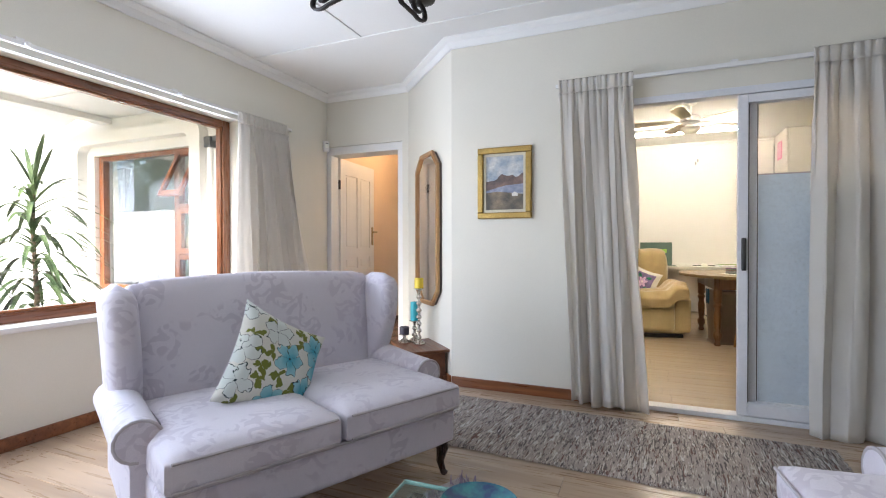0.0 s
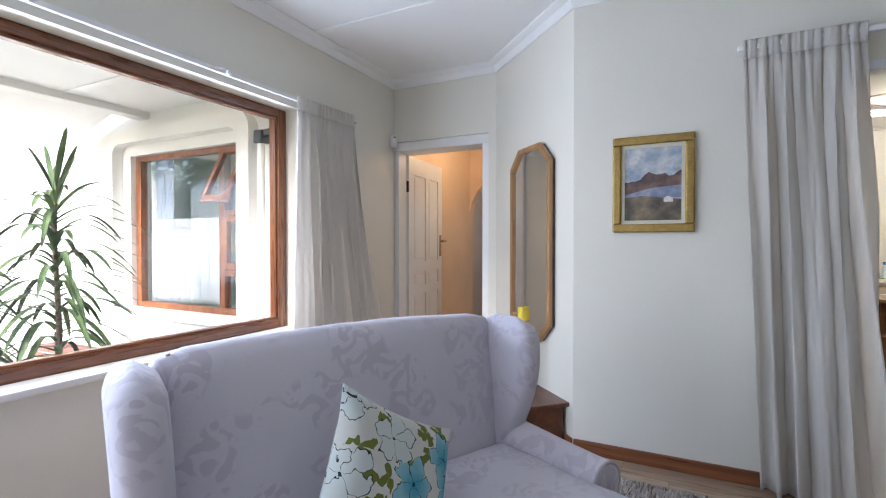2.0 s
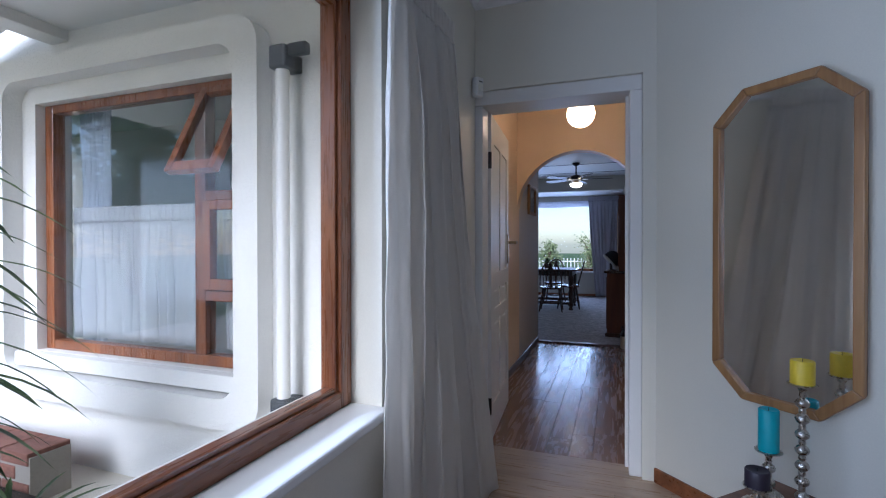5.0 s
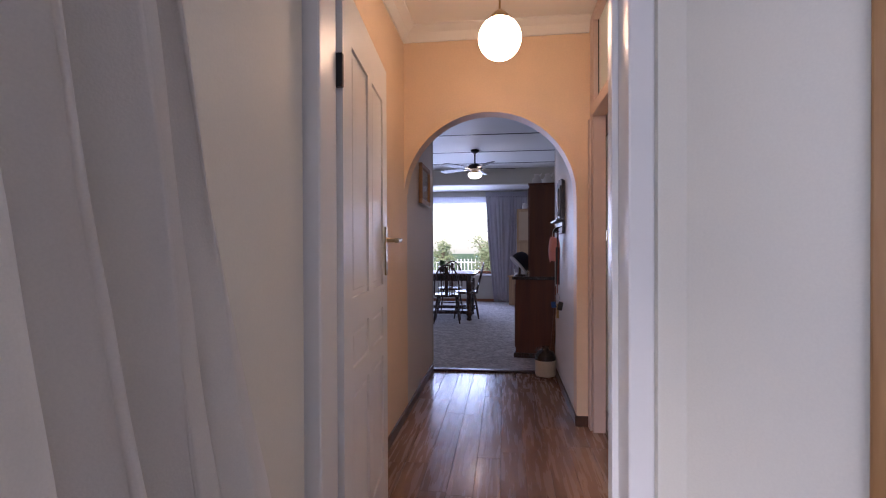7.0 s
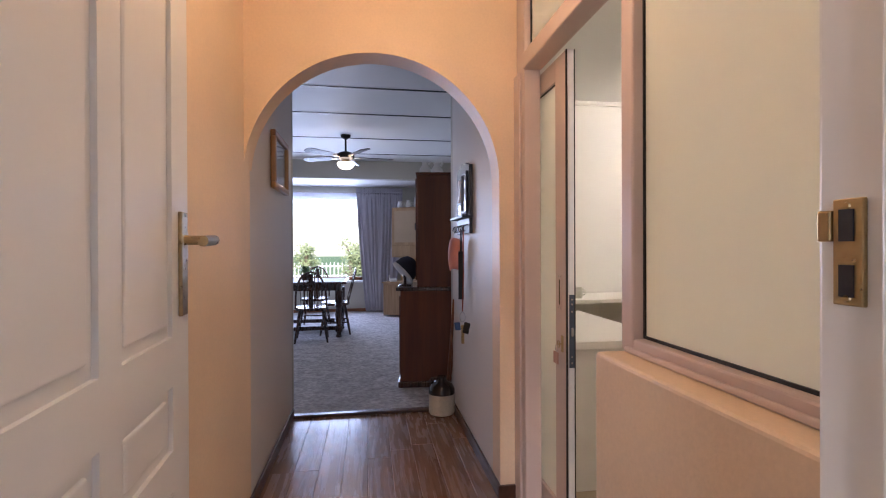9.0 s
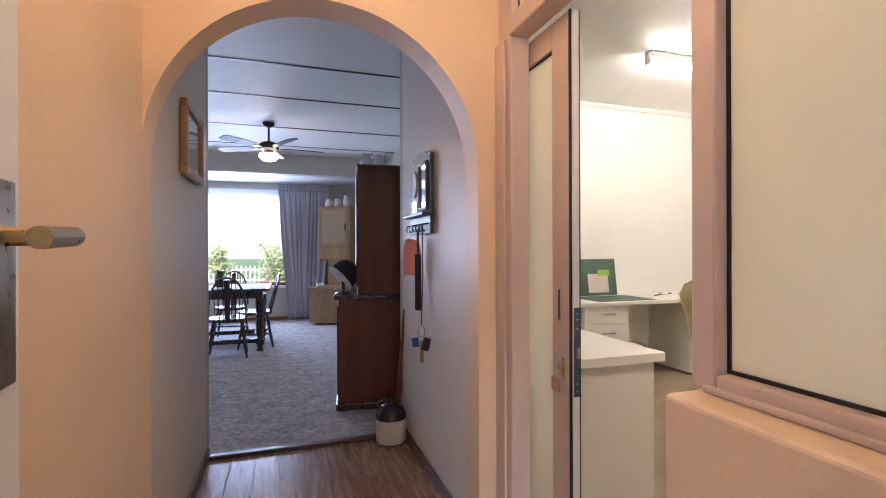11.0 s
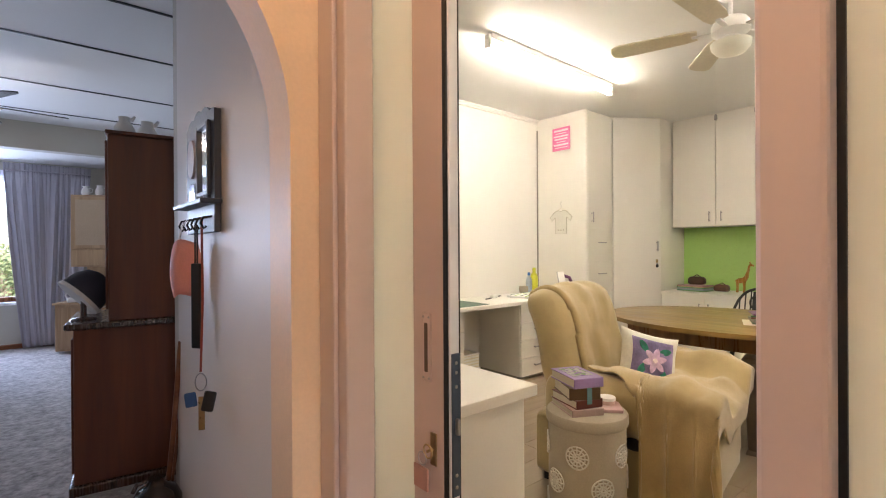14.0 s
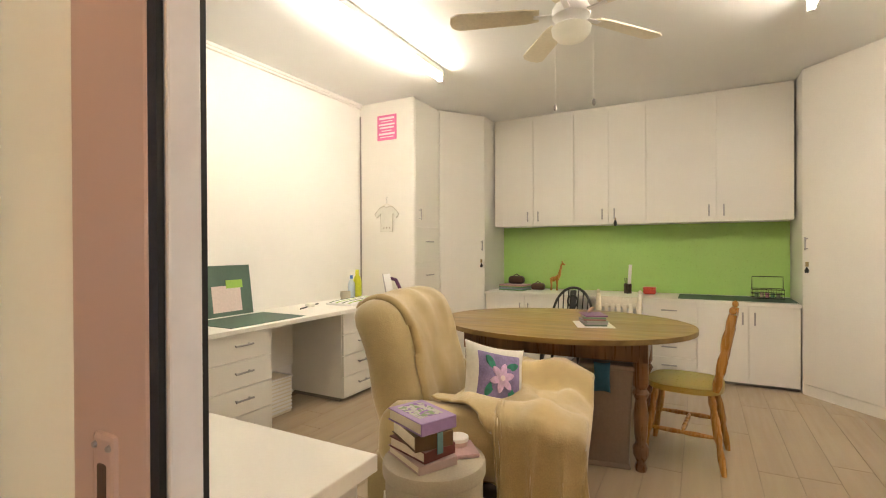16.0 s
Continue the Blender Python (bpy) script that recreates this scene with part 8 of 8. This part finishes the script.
# veranda ceiling, gutter board and floor
setting(part("ceiling_veranda", boxed(-5.2, 1.2, 2.42, -3.30, 3.30, 2.50), M_CEIL))
setting(part("trim_veranda_strip", boxed(-5.18, 2.60, 2.412, -3.32, 2.635, 2.4205), M_WHITE))
setting(part("trim_veranda_beam", boxed(-5.35, 1.2, 2.36, -5.2, 3.30, 2.52, 0.006), M_OUT))
eave = turned(boxed(-0.9, 1.9, 0, 0, 3.2, 0.04), pose(-5.3, 0, 2.52, 0, -16))
setting(part("roof_eave", eave, M_OUT))
# paving carried on past the veranda to bounce sunlight onto its ceiling
setting(part("floor_veranda", boxed(-8.8, -4.0, -0.15, -3.30, 3.30, -0.02), material("pale_paving", (0.62, 0.58, 0.49), 0.8, vary=0.08, bump=0.2)))
wall_along_y("wall_courtyard_far", -9.0, -8.8, 2.05, 3.3, 2.9, M_OUT, [(2.3, 3.1, 1.0, 2.05)], -0.15)
w5 = tagged(new("window_5"), "small timber window in the far courtyard wall", "window", kind="structure")
for b in [(-8.95, 2.3, 1.0, -8.85, 2.36, 2.05), (-8.95, 3.04, 1.0, -8.85, 3.1, 2.05), (-8.95, 2.36, 1.0, -8.85, 3.04, 1.07), (-8.95, 2.36, 1.98, -8.85, 3.04, 2.05)]:
    part("window_frame", boxed(*b, 0.005), M_FRAME, w5)
part("pane", boxed(-8.92, 2.36, 1.07, -8.91, 3.04, 1.98), M_DIMGLASS, w5)

# long-leaved dracaena in the bed outside
M_DRAC = material("dracaena_leaf", (0.055, 0.10, 0.04), 0.55, vary=0.25, grain=0.15, scale=6, fine=40, bump=0.1, second=(0.13, 0.19, 0.08), amount=0.10)
M_STEM = material("grey_brown_stem", (0.16, 0.12, 0.08), 0.8, vary=0.2, bump=0.5)


def strap_leaf(bm, base, direction, length, width, droop, n=9):
    """One arching strap leaf with a folded midrib."""
    d = Vector(direction).normalized()
    side = d.cross(Vector((0, 0, 1)))
    side = side.normalized() if side.length > 0.05 else Vector((1, 0, 0))
    rows = []
    for i in range(n + 1):
        t = i / n
        p = Vector(base) + d * length * t + Vector((0, 0, -droop * length * t * t))
        w = width * (0.45 + 1.1 * t) * (1 - t) ** 0.55 if t < 1 else 0.0
        rows.append((p - side * w + Vector((0, 0, 0.25 * w)), p, p + side * w + Vector((0, 0, 0.25 * w))))
    vs = [[bm.verts.new(q) for q in r] for r in rows]
    for a, b in zip(vs, vs[1:]):
        bm.faces.new((a[0], a[1], b[1], b[0]))
        bm.faces.new((a[1], a[2], b[2], b[1]))


def dracaena(x, y, z0, h, label, seed, leaves=100):
    p = thing("dracaena", pose(x, y, z0), label, "plant")
    r = random.Random(seed)
    part("stem", tube([(0, 0, 0), (0.015, 0.01, h * 0.4), (-0.01, 0.0, h * 0.75), (0.0, 0.0, h)], [0.024, 0.018, 0.015, 0.012], 10), M_STEM, p, smooth=60)
    for k in range(leaves):
        s = k / (leaves - 1)
        zz = h * (0.12 + 0.88 * s)
        a = k * 2.4 + r.uniform(-0.3, 0.3)
        e = 0.35 + 0.45 * s + (0.5 * ((s - 0.85) / 0.15) if s > 0.85 else 0) + r.uniform(-0.2, 0.2)
        ln = (0.60 + 0.06 * math.sin(3.1 * s)) * r.uniform(0.75, 1.15) * (0.72 if s > 0.9 else 1)
        bm = bmesh.new()
        strap_leaf(bm, (0, 0, zz), (math.cos(a) * math.cos(e), math.sin(a) * math.cos(e), math.sin(e)), ln, 0.027, (0.95 - 0.35 * s) * (0.3 if s > 0.93 else 1) * r.uniform(0.8, 1.2))
        part("leaf", bm, M_DRAC, p)
    return p


dracaena(-4.42, 2.20, 0.06, 1.50, "tall dracaena with long arching leaves in the bed outside", 5, 125)
dracaena(-4.75, 1.72, 0.06, 1.24, "shorter dracaena with long arching leaves in the bed outside", 9, 115)
dracaena(-4.60, 1.35, 0.06, 1.50, "tall leaning dracaena with arching leaves in the bed outside", 12, 115)
setting(part("ground_bed", boxed(-6.2, 0.4, -0.15, -4.05, 2.90, 0.06), material("dark_soil", (0.05, 0.035, 0.025), 0.95, vary=0.3, grain=0.3, bump=0.8)))
for i, (x, y, s) in enumerate([(-4.25, 2.5, 0.35), (-4.2, 1.9, 0.32), (-4.5, 2.62, 0.42), (-4.9, 2.45, 0.4), (-4.2, 1.45, 0.34), (-5.3, 2.3, 0.45)]):
    fr = thing("ground_fern", pose(x, y, 0.06), "low green strap-leaved plant in the bed", "plant", "low plants in the bed")
    rr = random.Random(40 + i)
    bm = bmesh.new()
    for k in range(26):
        a, e = rr.uniform(0, 6.28), rr.uniform(0.3, 1.3)
        strap_leaf(bm, (0, 0, 0), (math.cos(a) * math.cos(e), math.sin(a) * math.cos(e), math.sin(e)), s * rr.uniform(0.7, 1.1), 0.018, 0.35, 5)
    part("leaves", bm, M_LEAF, fr)

# low brick edging behind the bed
bw = tagged(new("brick_edging"), "low red brick edging wall round the bed", "brick wall")
M_BRICK = material("red_brick", (0.21, 0.095, 0.07), 0.85, vary=0.25, grain=0.2, scale=7, fine=50, bump=0.5)
part("mortar", boxed(-6.4, 2.93, -0.15, -4.9, 3.11, 0.205), material("grey_mortar", (0.35, 0.32, 0.28), 0.9), bw)
bme = boxed(-0.101, -0.096, -0.031, 0.101, 0.096, 0.031, 0.004, 1)
bmesh_brick = bpy.data.meshes.new("brick")
bme.to_mesh(bmesh_brick)
bme.free()
bmesh_brick.materials.append(M_BRICK)
for c in range(5):
    for k in range(7):
        ob = new("brick", bmesh_brick)
        ob.parent = bw
        ob.location = (-6.29 + 0.213 * k - (0.10 if c % 2 else 0), 3.02, -0.10 + 0.074 * c)

# garden trees seen in the panes and through the dining window
def tree(x, y, h, seed, label, n=900, leaf=0.16, leaf_mat=M_LEAF):
    t = thing("garden_tree", pose(x, y, -0.15), label, "tree", "garden trees")
    r = random.Random(seed)
    part("trunk", tube([(0, 0, 0), (0.06, 0.03, h * 0.25), (-0.05, 0.05, h * 0.5), (0, 0, h * 0.8)], [0.16, 0.12, 0.08, 0.03], 10), M_STEM, t, smooth=60)
    hubs = []
    for k in range(14):
        a, zz = r.uniform(0, 6.28), h * r.uniform(0.3, 0.95)
        rad = h * 0.28 * r.uniform(0.4, 1.1) * (1.2 - zz / h * 0.7)
        q = Vector((math.cos(a) * rad, math.sin(a) * rad, zz))
        hubs.append(q)
        part("limb", tube([(0, 0, zz * 0.7), (q * 0.6)[:2] + (zz * 0.88,), q], [0.05, 0.03, 0.012], 6), M_STEM, t, smooth=60)
    bm = bmesh.new()
    for k in range(n):
        c = hubs[k % len(hubs)] + Vector((r.gauss(0, 1), r.gauss(0, 1), r.gauss(0, 0.8))) * h * 0.09
        d = Vector((r.uniform(-1, 1), r.uniform(-1, 1), r.uniform(-0.8, 0.5))).normalized()
        s = d.orthogonal().normalized() * leaf * 0.35
        l = leaf * r.uniform(0.6, 1.3)
        v = [bm.verts.new(q) for q in (c, c + d * l * 0.5 + s, c + d * l, c + d * l * 0.5 - s)]
        bm.faces.new(v)
    tagged(part("crown", bm, leaf_mat, t), kind="stuff")
    return t


for x, y, h, sd in [(-7.5, -9.0, 5.0, 1), (-10.5, -11.0, 6.0, 2), (-5.0, -12.5, 5.5, 3), (-13.5, -8.0, 5.0, 4), (-2.0, 24.5, 2.6, 6)]:
    tree(x, y, h, sd, "leafy garden tree with an uneven crown")
for x, y, h, sd in [(-15.0, -4.3, 5.5, 5), (-16.5, -2.4, 6.0, 7), (-17.5, -6.0, 6.5, 9)]:
    tree(x, y, h, sd, "dense leafy tree beyond the courtyard", 2600, 0.24)
# lighter copy of the leaf green: strong sunlight put into the colour
M_SUNLITLEAF = material("shrub_leaf_painted_sunlit", (0.20, 0.24, 0.11), 0.5, vary=0.3, grain=0.2, scale=6, fine=40, bump=0.1)
for x, y, h, sd in [(-2.5, 20.6, 2.3, 31), (-3.3, 21.2, 1.7, 32), (-1.9, 20.2, 2.7, 33), (-4.9, 21.4, 1.5, 34), (-2.9, 19.4, 1.3, 35)]:
    tree(x, y, h, sd, "loose green shrub outside the dining window, coloured pale as if sunlit", 900, 0.10, M_SUNLITLEAF)
fn = thing("picket_fence", pose(-3.6, 23.0, -0.15), "white picket fence beyond the dining window", "fence")
for z in (0.25, 0.62):
    part("rail", boxed(-2.4, -0.015, z, 2.4, 0.015, z + 0.05), M_WHITE, fn)
for k in range(32):
    part("picket", boxed(-2.4 + 0.15 * k, -0.035, 0.05, -2.36 + 0.15 * k, -0.016, 0.78, 0.004, 1), M_WHITE, fn)

# ---- floor boards, laid last ----
def boards(parent_name, x0, x1, y0, y1, w, ln, mat, along_x, seed):
    """Boards in staggered rows, cut to the area's edges."""
    par = bpy.data.objects[parent_name]
    r = random.Random(seed)
    bm = boxed(-ln / 2 + 0.0008, -w / 2 + 0.0008, -0.006, ln / 2 - 0.0008, w / 2 - 0.0008, 0.0, 0.0012, 1) if along_x else boxed(-w / 2 + 0.0008, -ln / 2 + 0.0008, -0.006, w / 2 - 0.0008, ln / 2 - 0.0008, 0.0, 0.0012, 1)
    me = bpy.data.meshes.new("plank")
    bm.to_mesh(me)
    bm.free()
    me.materials.append(mat)
    a0, a1, c0, c1 = (x0, x1, y0, y1) if along_x else (y0, y1, x0, x1)
    rows = max(1, round((c1 - c0) / w))
    wk = (c1 - c0) / rows
    for k in range(rows):
        c = c0 + wk * (k + 0.5)
        a = a0 - r.uniform(0.1, ln - 0.1)
        while a < a1:
            s, e = max(a, a0), min(a + ln, a1)
            if e - s > 0.02:
                ob = new("plank", me)
                ob.parent = par
                mid, f = (s + e) / 2, (e - s) / ln
                ob.location = (mid, c, 0) if along_x else (c, mid, 0)
                ob.scale = (f, wk / w, 1) if along_x else (wk / w, f, 1)
            a += ln


boards("floor_lounge", -3.06, 3.0, -2.2, 3.42, 0.192, 1.28, M_PLANK, True, 1)
boards("floor_lounge", -3.06, -1.40, 3.42, 4.30, 0.192, 1.28, M_PLANK, True, 4)
boards("floor_hall", -3.225, -1.90, 4.30, 7.48, 0.128, 1.10, M_PLANKH, False, 2)
boards("floor_sewing", -1.395, 2.9, 3.42, 4.30, 0.18, 1.22, M_PLANKS, True, 5)
boards("floor_sewing", -1.895, 2.9, 4.30, 7.42, 0.18, 1.22, M_PLANKS, True, 3)
boards("floor_sewing", -1.475, 2.9, 7.42, 8.5, 0.18, 1.22, M_PLANKS, True, 6)
